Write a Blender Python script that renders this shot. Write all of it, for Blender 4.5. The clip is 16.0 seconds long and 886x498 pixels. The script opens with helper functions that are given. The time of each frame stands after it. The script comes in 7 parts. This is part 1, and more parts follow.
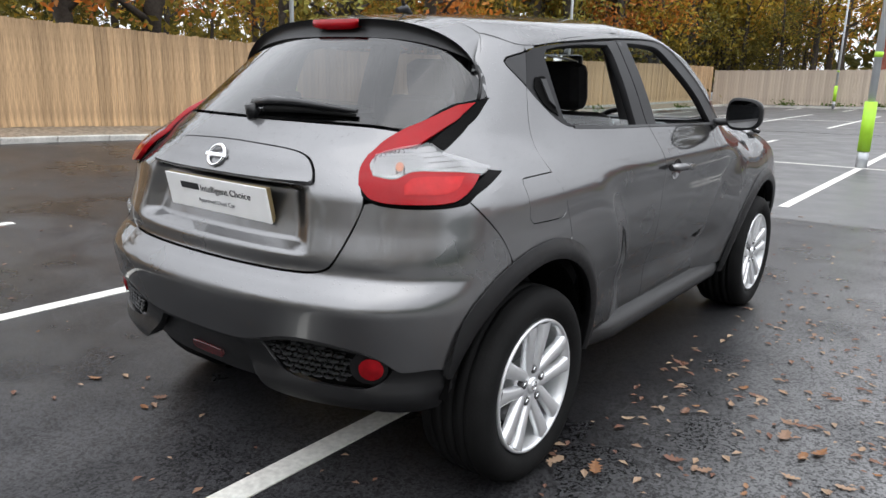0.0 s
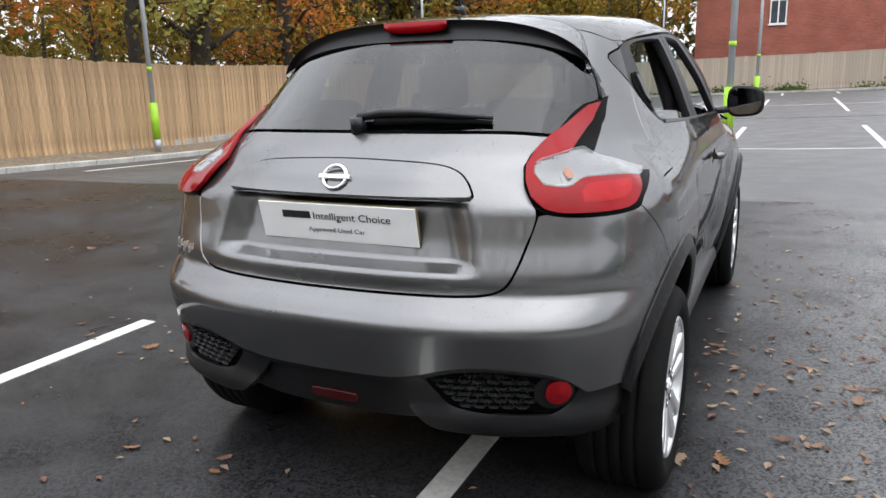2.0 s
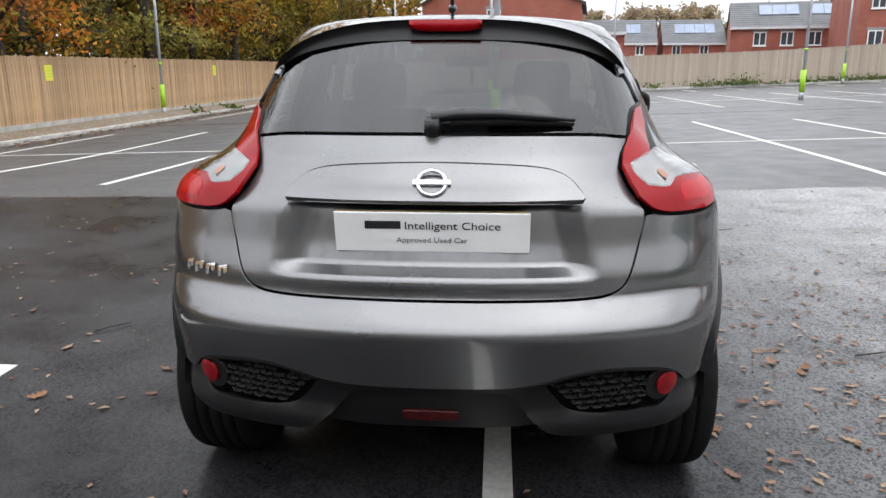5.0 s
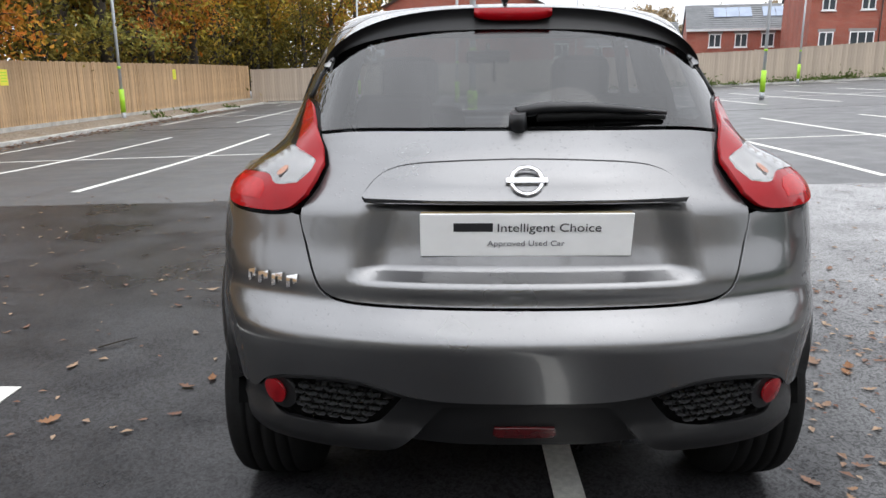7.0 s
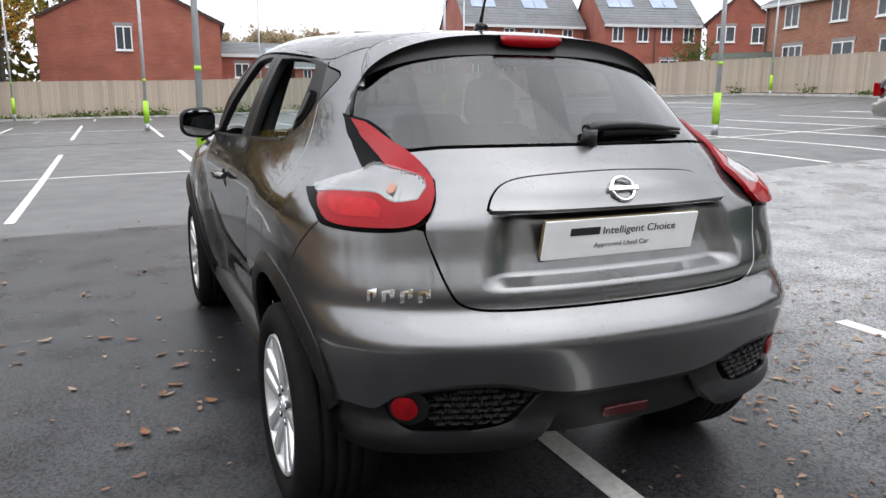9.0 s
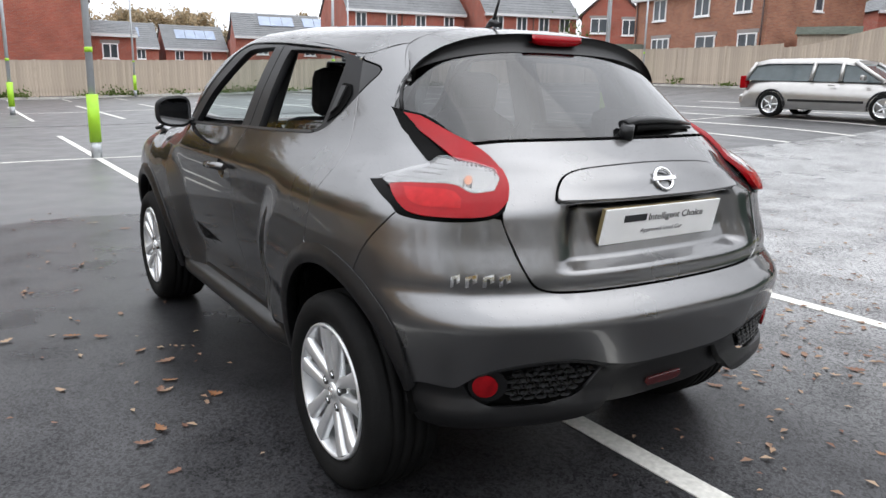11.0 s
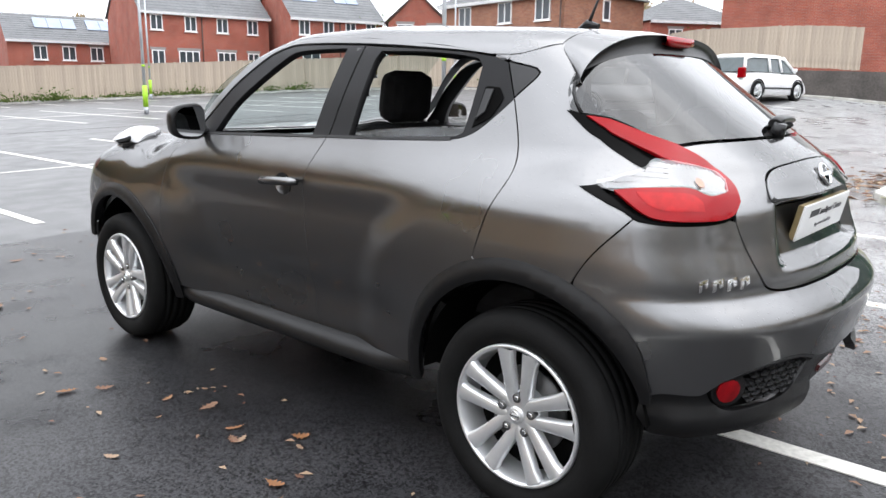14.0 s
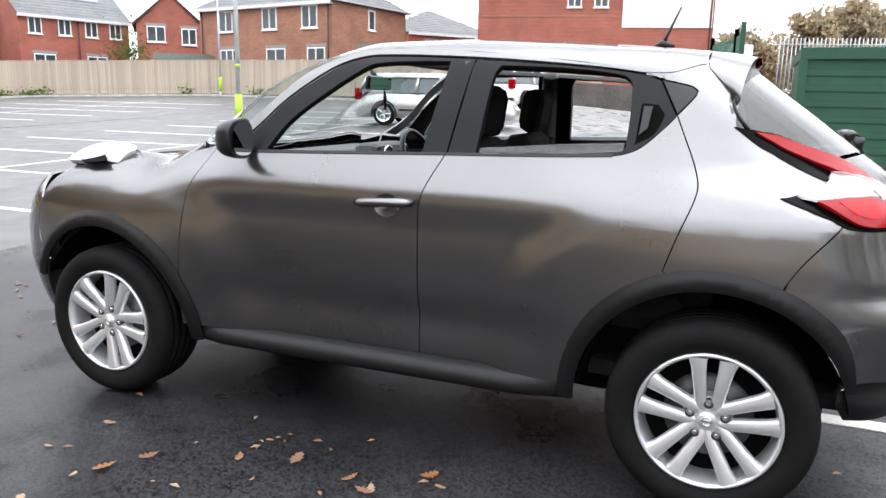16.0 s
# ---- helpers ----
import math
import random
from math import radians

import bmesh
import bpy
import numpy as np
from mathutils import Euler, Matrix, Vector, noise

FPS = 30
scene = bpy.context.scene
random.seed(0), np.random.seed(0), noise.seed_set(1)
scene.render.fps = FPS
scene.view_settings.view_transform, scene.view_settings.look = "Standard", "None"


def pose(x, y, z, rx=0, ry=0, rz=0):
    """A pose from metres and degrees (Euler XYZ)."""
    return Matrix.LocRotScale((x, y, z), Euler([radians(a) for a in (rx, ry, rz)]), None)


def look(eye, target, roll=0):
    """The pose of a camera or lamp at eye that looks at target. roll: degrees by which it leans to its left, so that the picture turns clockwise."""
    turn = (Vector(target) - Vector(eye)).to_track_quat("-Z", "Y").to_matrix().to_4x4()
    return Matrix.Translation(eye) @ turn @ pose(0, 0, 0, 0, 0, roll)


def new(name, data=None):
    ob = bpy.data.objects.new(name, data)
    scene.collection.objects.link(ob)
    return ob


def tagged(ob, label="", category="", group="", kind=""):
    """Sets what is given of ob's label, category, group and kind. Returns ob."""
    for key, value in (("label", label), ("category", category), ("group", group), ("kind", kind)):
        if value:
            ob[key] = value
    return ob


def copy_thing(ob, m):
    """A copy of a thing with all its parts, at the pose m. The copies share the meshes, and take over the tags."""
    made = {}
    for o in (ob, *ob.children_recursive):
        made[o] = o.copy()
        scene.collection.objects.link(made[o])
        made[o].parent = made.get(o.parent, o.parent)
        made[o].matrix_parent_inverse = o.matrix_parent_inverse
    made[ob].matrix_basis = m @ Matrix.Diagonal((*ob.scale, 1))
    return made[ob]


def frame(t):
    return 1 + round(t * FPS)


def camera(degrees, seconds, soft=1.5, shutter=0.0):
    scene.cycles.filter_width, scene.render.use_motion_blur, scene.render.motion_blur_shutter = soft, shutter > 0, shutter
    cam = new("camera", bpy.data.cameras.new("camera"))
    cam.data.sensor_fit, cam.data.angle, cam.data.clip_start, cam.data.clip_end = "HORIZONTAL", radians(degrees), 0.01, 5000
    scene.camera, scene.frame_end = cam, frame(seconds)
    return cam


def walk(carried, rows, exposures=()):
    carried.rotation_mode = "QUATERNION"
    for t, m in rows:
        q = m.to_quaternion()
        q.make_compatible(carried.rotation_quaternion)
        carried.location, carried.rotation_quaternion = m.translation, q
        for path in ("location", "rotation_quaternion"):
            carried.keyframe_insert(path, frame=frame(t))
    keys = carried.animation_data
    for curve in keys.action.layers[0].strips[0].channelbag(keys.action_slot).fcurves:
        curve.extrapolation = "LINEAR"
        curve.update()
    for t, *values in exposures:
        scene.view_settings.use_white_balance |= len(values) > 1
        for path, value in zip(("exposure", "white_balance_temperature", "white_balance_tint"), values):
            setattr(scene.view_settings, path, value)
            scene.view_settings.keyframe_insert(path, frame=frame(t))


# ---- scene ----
cam = camera(62.0, 16.0)
PATH = [
    (0, (1.989, -1.998, 1.352), (0.810, -0.455, 0.875), 1.5),
    (0.5, (1.915, -2.018, 1.352), (0.716, -0.484, 0.893), 0.3),
    (1, (1.637, -2.080, 1.329), (0.497, -0.501, 0.872), -0.3),
    (1.5, (1.390, -2.186, 1.326), (0.381, -0.524, 0.854), 0.2),
    (2, (1.159, -2.325, 1.339), (0.322, -0.567, 0.879), -1.5),
    (2.5, (0.860, -2.368, 1.322), (0.194, -0.541, 0.854), -1.0),
    (3, (0.605, -2.447, 1.318), (0.176, -0.543, 0.885), 0.9),
    (3.5, (0.419, -2.517, 1.334), (0.125, -0.595, 0.866), 0.4),
    (3.7, (0.341, -2.504, 1.332), (0.092, -0.576, 0.864), 0.9),
    (5.8, (0.158, -2.499, 1.367), (0.037, -0.560, 0.893), -0.5),
    (6, (0.161, -2.466, 1.338), (0.013, -0.527, 0.874), -0.9),
    (6.5, (0.097, -2.449, 1.333), (-0.121, -0.518, 0.860), -0.8),
    (7, (-0.173, -2.363, 1.323), (-0.207, -0.417, 0.859), -0.4),
    (7.5, (-0.471, -2.374, 1.325), (-0.209, -0.434, 0.917), 1.2),
    (8, (-0.738, -2.418, 1.346), (-0.384, -0.505, 0.884), 0.2),
    (8.5, (-1.013, -2.330, 1.327), (-0.486, -0.449, 0.895), -0.0),
    (9, (-1.297, -2.254, 1.323), (-0.497, -0.468, 0.911), 0.4),
    (9.2, (-1.402, -2.250, 1.315), (-0.549, -0.488, 0.904), 0.1),
    (11.3, (-1.832, -2.064, 1.348), (-0.745, -0.445, 0.903), 1.4),
    (11.5, (-1.834, -2.047, 1.341), (-0.753, -0.424, 0.899), 1.4),
    (12, (-1.861, -2.047, 1.342), (-0.816, -0.398, 0.905), 1.0),
    (12.5, (-1.959, -1.927, 1.326), (-0.954, -0.256, 0.883), 1.1),
    (13, (-2.187, -1.648, 1.322), (-1.036, -0.075, 0.873), 0.4),
    (13.5, (-2.411, -1.487, 1.323), (-1.069, -0.065, 0.901), -0.4),
    (14, (-2.612, -1.222, 1.319), (-1.137, 0.061, 0.897), 0.7),
    (14.5, (-2.815, -0.904, 1.346), (-1.186, 0.187, 0.955), -0.0),
    (15, (-3.028, -0.659, 1.350), (-1.346, 0.340, 0.934), -1.8),
    (15.5, (-3.127, -0.368, 1.329), (-1.399, 0.546, 0.908), -1.3),
    (16, (-3.238, -0.029, 1.325), (-1.418, 0.701, 0.933), 1.2),
]
walk(cam, [(t, look(eye, target, roll)) for t, eye, target, roll in PATH],
     exposures=[(0.0, 0.13), (1.5, 0.06), (3.5, 0.06), (7.0, 0.06), (12.0, 0.19), (13.5, 0.42), (15.0, 0.64), (16.0, 0.74)])

# ---- light: a bright overcast autumn day ----
world = bpy.data.worlds.new("world")
scene.world = world
world.use_nodes = True
wn, wl = world.node_tree.nodes, world.node_tree.links
sky = wn.new("ShaderNodeTexSky")
sky.sky_type, sky.sun_disc = "NISHITA", False
sky.sun_elevation, sky.sun_rotation = radians(65), radians(130)
sky.air_density, sky.dust_density, sky.ozone_density = 1.6, 5.0, 1.0
grey = wn.new("ShaderNodeHueSaturation")
grey.inputs["Saturation"].default_value = 0.15
wl.new(sky.outputs[0], grey.inputs["Color"])
# cloud cover: brighter overhead than at the horizon, softly uneven
cl_co = wn.new("ShaderNodeTexCoord")
cl = wn.new("ShaderNodeTexNoise")
cl.inputs["Scale"].default_value, cl.inputs["Detail"].default_value = 2.6, 5
wl.new(cl_co.outputs["Generated"], cl.inputs["Vector"])
cl_map = wn.new("ShaderNodeMapRange")
cl_map.inputs["From Min"].default_value, cl_map.inputs["From Max"].default_value = 0.3, 0.7
cl_map.inputs["To Min"].default_value, cl_map.inputs["To Max"].default_value = 0.78, 1.22
wl.new(cl.outputs["Fac"], cl_map.inputs["Value"])
up = wn.new("ShaderNodeSeparateXYZ")
wl.new(cl_co.outputs["Generated"], up.inputs[0])
zen = wn.new("ShaderNodeMapRange")
zen.inputs["From Min"].default_value, zen.inputs["From Max"].default_value = 0.0, 1.0
zen.inputs["To Min"].default_value, zen.inputs["To Max"].default_value = 10.5, 26.0
wl.new(up.outputs["Z"], zen.inputs["Value"])
tint = wn.new("ShaderNodeMixRGB")
tint.blend_type, tint.inputs["Fac"].default_value = "MULTIPLY", 1.0
tint.inputs["Color1"].default_value = (0.97, 1.0, 1.065, 1)
wl.new(zen.outputs["Result"], tint.inputs["Color2"])
cloud = wn.new("ShaderNodeMixRGB")
cloud.inputs["Fac"].default_value = 0.85
wl.new(grey.outputs["Color"], cloud.inputs["Color1"])
wl.new(tint.outputs["Color"], cloud.inputs["Color2"])
cloud2 = wn.new("ShaderNodeMixRGB")
cloud2.blend_type, cloud2.inputs["Fac"].default_value = "MULTIPLY", 1.0
wl.new(cloud.outputs["Color"], cloud2.inputs["Color1"])
wl.new(cl_map.outputs["Result"], cloud2.inputs["Color2"])
wn["Background"].inputs["Strength"].default_value = 0.12
wl.new(cloud2.outputs["Color"], wn["Background"].inputs["Color"])
sun = new("sun", bpy.data.lights.new("sun", "SUN"))
sun.data.energy, sun.data.angle, sun.data.color = 0.5, radians(60), (1.0, 0.97, 0.93)
sun.matrix_world = look((14, -12, 50), (0, 0, 0))
# ---- the car's outer surface: sides, rear, nose and top, joined with rounded edges ----
def soft(knots, values, sigma):
    """A line through the knots, rounded off over about sigma at each knot."""
    k, v = np.array(knots, float), np.array(values, float)
    s = np.diff(v) / np.diff(k)

    def f(x):
        x = np.asarray(x, float)
        out = v[0] + s[0] * (x - k[0])
        for ki, d in zip(k[1:-1], np.diff(s)):
            out = out + d * sigma * np.logaddexp(0, (x - ki) / sigma)
        return out
    return f


def ramp(x, a, b):
    t = np.clip((np.asarray(x, float) - a) / (b - a), 0, 1)
    return t * t * (3 - 2 * t)


def smax(a, b, k):
    h = np.maximum(k - np.abs(a - b), 0) / k
    return np.maximum(a, b) + h * h * k * 0.25


WHEEL_Y, HUB_Z, TYRE_R = (0.0, 2.53), 0.334, 0.334
side_mid = soft((0.15, 0.32, 0.42, 0.60, 0.75, 0.86, 0.95, 1.015, 1.14, 1.30, 1.46, 1.60),
                (0.70, 0.785, 0.803, 0.838, 0.860, 0.866, 0.860, 0.845, 0.782, 0.725, 0.648, 0.56), 0.022)
side_rear = soft((0.15, 0.32, 0.50, 0.70, 0.86, 0.980, 1.05, 1.13, 1.22, 1.34, 1.46, 1.60),
                 (0.72, 0.80, 0.842, 0.864, 0.870, 0.864, 0.808, 0.735, 0.680, 0.622, 0.565, 0.49), 0.015)
side_tail = soft((0.15, 0.32, 0.50, 0.70, 0.86, 0.975, 1.03, 1.075, 1.10, 1.14, 1.22, 1.34, 1.46, 1.60),
                 (0.72, 0.80, 0.845, 0.866, 0.869, 0.858, 0.824, 0.780, 0.715, 0.655, 0.612, 0.575, 0.535, 0.47), 0.011)
side_nose = soft((0.15, 0.32, 0.50, 0.70, 0.86, 0.96, 1.02, 1.10, 1.40),
                 (0.72, 0.81, 0.855, 0.874, 0.866, 0.838, 0.79, 0.68, 0.30), 0.02)
rear_mid = soft((0.20, 0.29, 0.36, 0.44, 0.54, 0.63, 0.695, 0.745, 0.765, 0.81, 0.90, 1.00, 1.06, 1.12, 1.175, 1.45, 1.60),
                (-0.35, -0.57, -0.665, -0.690, -0.705, -0.725, -0.735, -0.690, -0.655, -0.660, -0.625, -0.600, -0.580, -0.525, -0.445, -0.070, 0.12), 0.008)
nose_mid = soft((0.15, 0.30, 0.55, 0.75, 0.90, 1.00, 1.10), (3.10, 3.28, 3.36, 3.35, 3.28, 3.15, 2.85), 0.03)
top_mid = soft((-0.9, -0.1, 0.35, 0.95, 1.45, 1.66, 2.30, 2.42, 2.75, 3.05, 3.30, 3.5),
               (1.42, 1.520, 1.557, 1.588, 1.578, 1.520, 1.095, 1.045, 1.010, 0.95, 0.86, 0.72), 0.035)


def side_width(y, z):
    r, n, e = 1 - ramp(y, -0.05, 0.75), ramp(y, 1.75, 2.35), 1 - ramp(y, -0.32, 0.22)
    w = side_mid(z) * (1 - r) * (1 - n) + (side_rear(z) * (1 - e) + side_tail(z) * e) * r * (1 - n) + side_nose(z) * n
    w = w - 0.30 * np.maximum(-0.05 - y, 0) ** 1.7 - 0.12 * np.maximum(y - 2.35, 0) ** 1.8
    for wy in WHEEL_Y:
        d = np.hypot(y - wy - 0.01, z - HUB_Z)
        w = w + 0.006 * np.exp(-((d - 0.46) / 0.10) ** 2) * (z > HUB_Z - 0.3)
    # the doors lie further in than the flared haunches, which end in a rounded edge
    dr, df = np.hypot(y - 0.02, z - 0.38), np.hypot(y - 2.53, z - 0.36)
    w = w - 0.026 * ramp(dr, 0.65, 0.81) * ramp(df, 0.60, 0.86) * (1 - ramp(z, 0.86, 1.02)) * ramp(y, 0.0, 0.3) * (1 - ramp(y, 2.3, 2.55))
    # hollow above the sill, between the wheels
    w = w - 0.016 * np.exp(-((z - 0.530) / 0.078) ** 2) * ramp(y, 0.38, 0.75) * (1 - ramp(y, 1.75, 2.1))
    return w


def plate_hollow(x, z):
    half = 0.435 - 0.05 * (z - 0.82) / 0.2
    return 0.046 * (1 - ramp(np.abs(x), half - 0.085, half + 0.020)) * ramp(z, 0.812, 0.850) * (1 - ramp(z, 0.996, 1.012))


def body(x, y, z):
    """Below zero inside the car's body."""
    ax = np.abs(x)
    side = ax - side_width(y, z)
    bow = ax ** 2.6 * (0.39 + 0.34 * ramp(z, 0.98, 1.10))
    rear = (rear_mid(z) + bow + plate_hollow(x, z) - y) * (1 - 0.35 * ramp(z, 1.1, 1.25))
    nose = y - (nose_mid(z) - 0.48 * ax ** 2.8)
    crown = 0.11 * ax ** 2 + 0.16 * ax ** 5
    crown = crown * (1 - ramp(y, 2.2, 2.6)) + ramp(y, 2.2, 2.6) * (-0.075 * np.exp(-((ax - 0.60) / 0.16) ** 2) + 0.04 * ax)
    top = z - (top_mid(y) - crown)
    f = smax(side, rear, 0.14)
    f = smax(f, nose, 0.16)
    return smax(f, top, 0.06)


# wrap coordinates: u runs along the flank (u = y), round the rear and front corners and on along the rear and nose to the middle
CX, CYR, CYF, RHO = 0.36, -0.12, 2.72, 0.50
U_REAR, U_NOSE = CYR - RHO * math.pi / 2, CYF + RHO * math.pi / 2


def wrap_ray(u):
    u = np.asarray(u, float)
    bx, by = np.full_like(u, CX), np.clip(u, CYR, CYF)
    a = np.clip((CYR - u) / RHO, 0, math.pi / 2) - np.clip((u - CYF) / RHO, 0, math.pi / 2)
    bx = bx - np.clip(U_REAR - u, 0, 9) - np.clip(u - U_NOSE, 0, 9)
    return bx, by, np.cos(a), -np.sin(a)


def u_of_rear(x):
    return U_REAR - (CX - x)


def hit_body(bx, by, bz, dx, dy, dz, reach=1.3):
    lo, hi = np.zeros_like(bx), np.full_like(bx, reach)
    for _ in range(34):
        mid = (lo + hi) / 2
        inside = body(bx + dx * mid, by + dy * mid, bz + dz * mid) < 0
        lo, hi = np.where(inside, mid, lo), np.where(inside, hi, mid)
    return np.stack((bx + dx * lo, by + dy * lo, bz + dz * lo), 1)


def on_side(p):
    """(u, z) to the surface."""
    p = np.asarray(p, float)
    bx, by, dx, dy = wrap_ray(p[:, 0])
    return hit_body(bx, by, p[:, 1], dx, dy, np.zeros_like(dx))


def on_rear(p):
    """(x, z) to the surface, looking forwards from behind."""
    p = np.asarray(p, float)
    o = np.zeros(len(p))
    return hit_body(p[:, 0], o + 0.55, p[:, 1], o, o - 1, o, 1.6)


def on_top(p):
    """(x, y) to the surface, from below."""
    p = np.asarray(p, float)
    o = np.zeros(len(p))
    return hit_body(p[:, 0], p[:, 1], o + 0.7, o, o, o + 1)


def body_normal(q):
    e = 0.004
    g = np.stack([body(*(q + e * np.eye(3)[i]).T) - body(*(q - e * np.eye(3)[i]).T) for i in range(3)], 1)
    return g / np.maximum(np.linalg.norm(g, axis=1, keepdims=True), 1e-9)

# ---- materials ----
def mat(name, color, rough=0.6, metal=0.0, coat=0.0, var=0.0, var_scale=6.0, fine=0.0, fine_scale=60.0, bump=0.0, bump_scale=80.0,
        rnd=0.0, rough_var=0.0, ior=1.5, trans=0.0, emit=None, color2=None, coords="Object", stretch=(1, 1, 1)):
    """A procedural surface: base colour, two scales of variation, relief, and a change from piece to piece."""
    m = bpy.data.materials.new(name)
    m.use_nodes = True
    n, l = m.node_tree.nodes, m.node_tree.links
    b = n["Principled BSDF"]
    b.inputs["Base Color"].default_value = (*color, 1)
    b.inputs["Roughness"].default_value = rough
    b.inputs["Metallic"].default_value = metal
    b.inputs["IOR"].default_value = ior
    b.inputs["Coat Weight"].default_value = coat
    b.inputs["Coat Roughness"].default_value = 0.04
    b.inputs["Transmission Weight"].default_value = trans
    if emit:
        b.inputs["Emission Color"].default_value = (*emit[:3], 1)
        b.inputs["Emission Strength"].default_value = emit[3]
    co = n.new("ShaderNodeTexCoord")
    mp = n.new("ShaderNodeMapping")
    mp.inputs["Scale"].default_value = stretch
    l.new(co.outputs[coords], mp.inputs["Vector"])
    vec = mp.outputs["Vector"]
    col = None

    def noise_at(scale, detail=4.0):
        t = n.new("ShaderNodeTexNoise")
        t.inputs["Scale"].default_value, t.inputs["Detail"].default_value = scale, detail
        l.new(vec, t.inputs["Vector"])
        return t.outputs["Fac"]

    def span(value, lo, hi, a, c):
        r = n.new("ShaderNodeMapRange")
        for key, v in (("From Min", lo), ("From Max", hi), ("To Min", a), ("To Max", c)):
            r.inputs[key].default_value = v
        l.new(value, r.inputs["Value"])
        return r.outputs["Result"]

    def mixed(kind, fac, c1, c2):
        x = n.new("ShaderNodeMixRGB")
        x.blend_type = kind
        for key, v in (("Fac", fac), ("Color1", c1), ("Color2", c2)):
            if isinstance(v, (int, float)):
                x.inputs[key].default_value = v if key == "Fac" else (v, v, v, 1)
            elif isinstance(v, tuple):
                x.inputs[key].default_value = (*v[:3], 1)
            else:
                l.new(v, x.inputs[key])
        return x.outputs["Color"]

    if var:
        big = noise_at(var_scale)
        if color2:
            col = mixed("MIX", span(big, 0.5 - 0.5 * (1 - var) - 0.02, 0.5 + 0.5 * (1 - var) + 0.02, 0, 1), color, color2)
        else:
            col = mixed("MULTIPLY", 1.0, color, span(big, 0.3, 0.7, 1 - var, 1 + var))
        if rough_var:
            l.new(span(big, 0.3, 0.7, rough - rough_var, rough + rough_var), b.inputs["Roughness"])
    if fine:
        col = mixed("MULTIPLY", 1.0, col if col is not None else color, span(noise_at(fine_scale, 3), 0.3, 0.7, 1 - fine, 1 + fine))
    if rnd:
        oi = n.new("ShaderNodeObjectInfo")
        geo = n.new("ShaderNodeNewGeometry")
        add = n.new("ShaderNodeMath")
        add.operation = "ADD"
        l.new(oi.outputs["Random"], add.inputs[0])
        l.new(geo.outputs["Random Per Island"], add.inputs[1])
        fr = n.new("ShaderNodeMath")
        fr.operation = "FRACT"
        l.new(add.outputs[0], fr.inputs[0])
        col = mixed("MULTIPLY", 1.0, col if col is not None else color, span(fr.outputs[0], 0, 1, 1 - rnd, 1 + rnd))
    if col is not None:
        l.new(col, b.inputs["Base Color"])
    if bump:
        bp = n.new("ShaderNodeBump")
        bp.inputs["Strength"].default_value, bp.inputs["Distance"].default_value = bump, 0.01
        l.new(noise_at(bump_scale, 4), bp.inputs["Height"])
        l.new(bp.outputs["Normal"], b.inputs["Normal"])
    return m


PAINT = mat("gunmetal_paint", (0.172, 0.172, 0.174), rough=0.29, metal=0.95, coat=1.0, var=0.04, var_scale=3, fine=0.10, fine_scale=900, rough_var=0.02)


def rain_beads(m, scale=95.0, sparse=0.36):
    """Small water drops on the faces that look upwards."""
    n, l = m.node_tree.nodes, m.node_tree.links
    b = n["Principled BSDF"]
    co, vo, geo, sep = n.new("ShaderNodeTexCoord"), n.new("ShaderNodeTexVoronoi"), n.new("ShaderNodeNewGeometry"), n.new("ShaderNodeSeparateXYZ")
    vo.inputs["Scale"].default_value = scale
    l.new(co.outputs["Object"], vo.inputs["Vector"])
    l.new(geo.outputs["Normal"], sep.inputs[0])

    def span(v, lo, hi, a, c):
        r = n.new("ShaderNodeMapRange")
        for key, x in (("From Min", lo), ("From Max", hi), ("To Min", a), ("To Max", c)):
            r.inputs[key].default_value = x
        l.new(v, r.inputs["Value"])
        return r.outputs["Result"]

    def times(a, c):
        x = n.new("ShaderNodeMath")
        x.operation = "MULTIPLY"
        l.new(a, x.inputs[0])
        l.new(c, x.inputs[1])
        return x.outputs[0]
    rgb = n.new("ShaderNodeSeparateColor")
    l.new(vo.outputs["Color"], rgb.inputs[0])
    drop = times(span(vo.outputs["Distance"], 0.10, 0.34, 1, 0), span(rgb.outputs[0], 1 - sparse, 1 - sparse + 0.02, 0, 1))
    drop = times(drop, span(sep.outputs["Z"], 0.25, 0.6, 0, 1))
    bp = n.new("ShaderNodeBump")
    bp.inputs["Strength"].default_value, bp.inputs["Distance"].default_value = 0.8, 0.0022
    l.new(drop, bp.inputs["Height"])
    l.new(bp.outputs["Normal"], b.inputs["Coat Normal"])


rain_beads(PAINT)
PAINT.node_tree.nodes["Principled BSDF"].inputs["Specular Tint"].default_value = (0.10, 0.10, 0.10, 1)
CLAD = mat("black_cladding", (0.0075, 0.0075, 0.008), rough=0.38, var=0.12, var_scale=8, bump=0.08, bump_scale=500)
GLOSS_BLACK = mat("black_trim", (0.008, 0.008, 0.009), rough=0.33, var=0.1, var_scale=9)
RUBBER = mat("tyre_rubber", (0.007, 0.007, 0.007), rough=0.75, var=0.25, var_scale=12, fine=0.15, fine_scale=120, bump=0.15, bump_scale=200)
ALLOY = mat("silver_alloy", (0.72, 0.73, 0.74), rough=0.36, metal=0.70, coat=0.5, var=0.06, var_scale=14)
CHROME = mat("chrome", (0.80, 0.80, 0.81), rough=0.10, metal=1.0, var=0.03, var_scale=30)
RED = mat("red_lens", (0.24, 0.002, 0.005), rough=0.05, ior=1.33, coat=0.0, var=0.08, var_scale=10)
DEEP_RED = mat("deep_red_lens", (0.20, 0.003, 0.006), rough=0.15, var=0.2, var_scale=40)
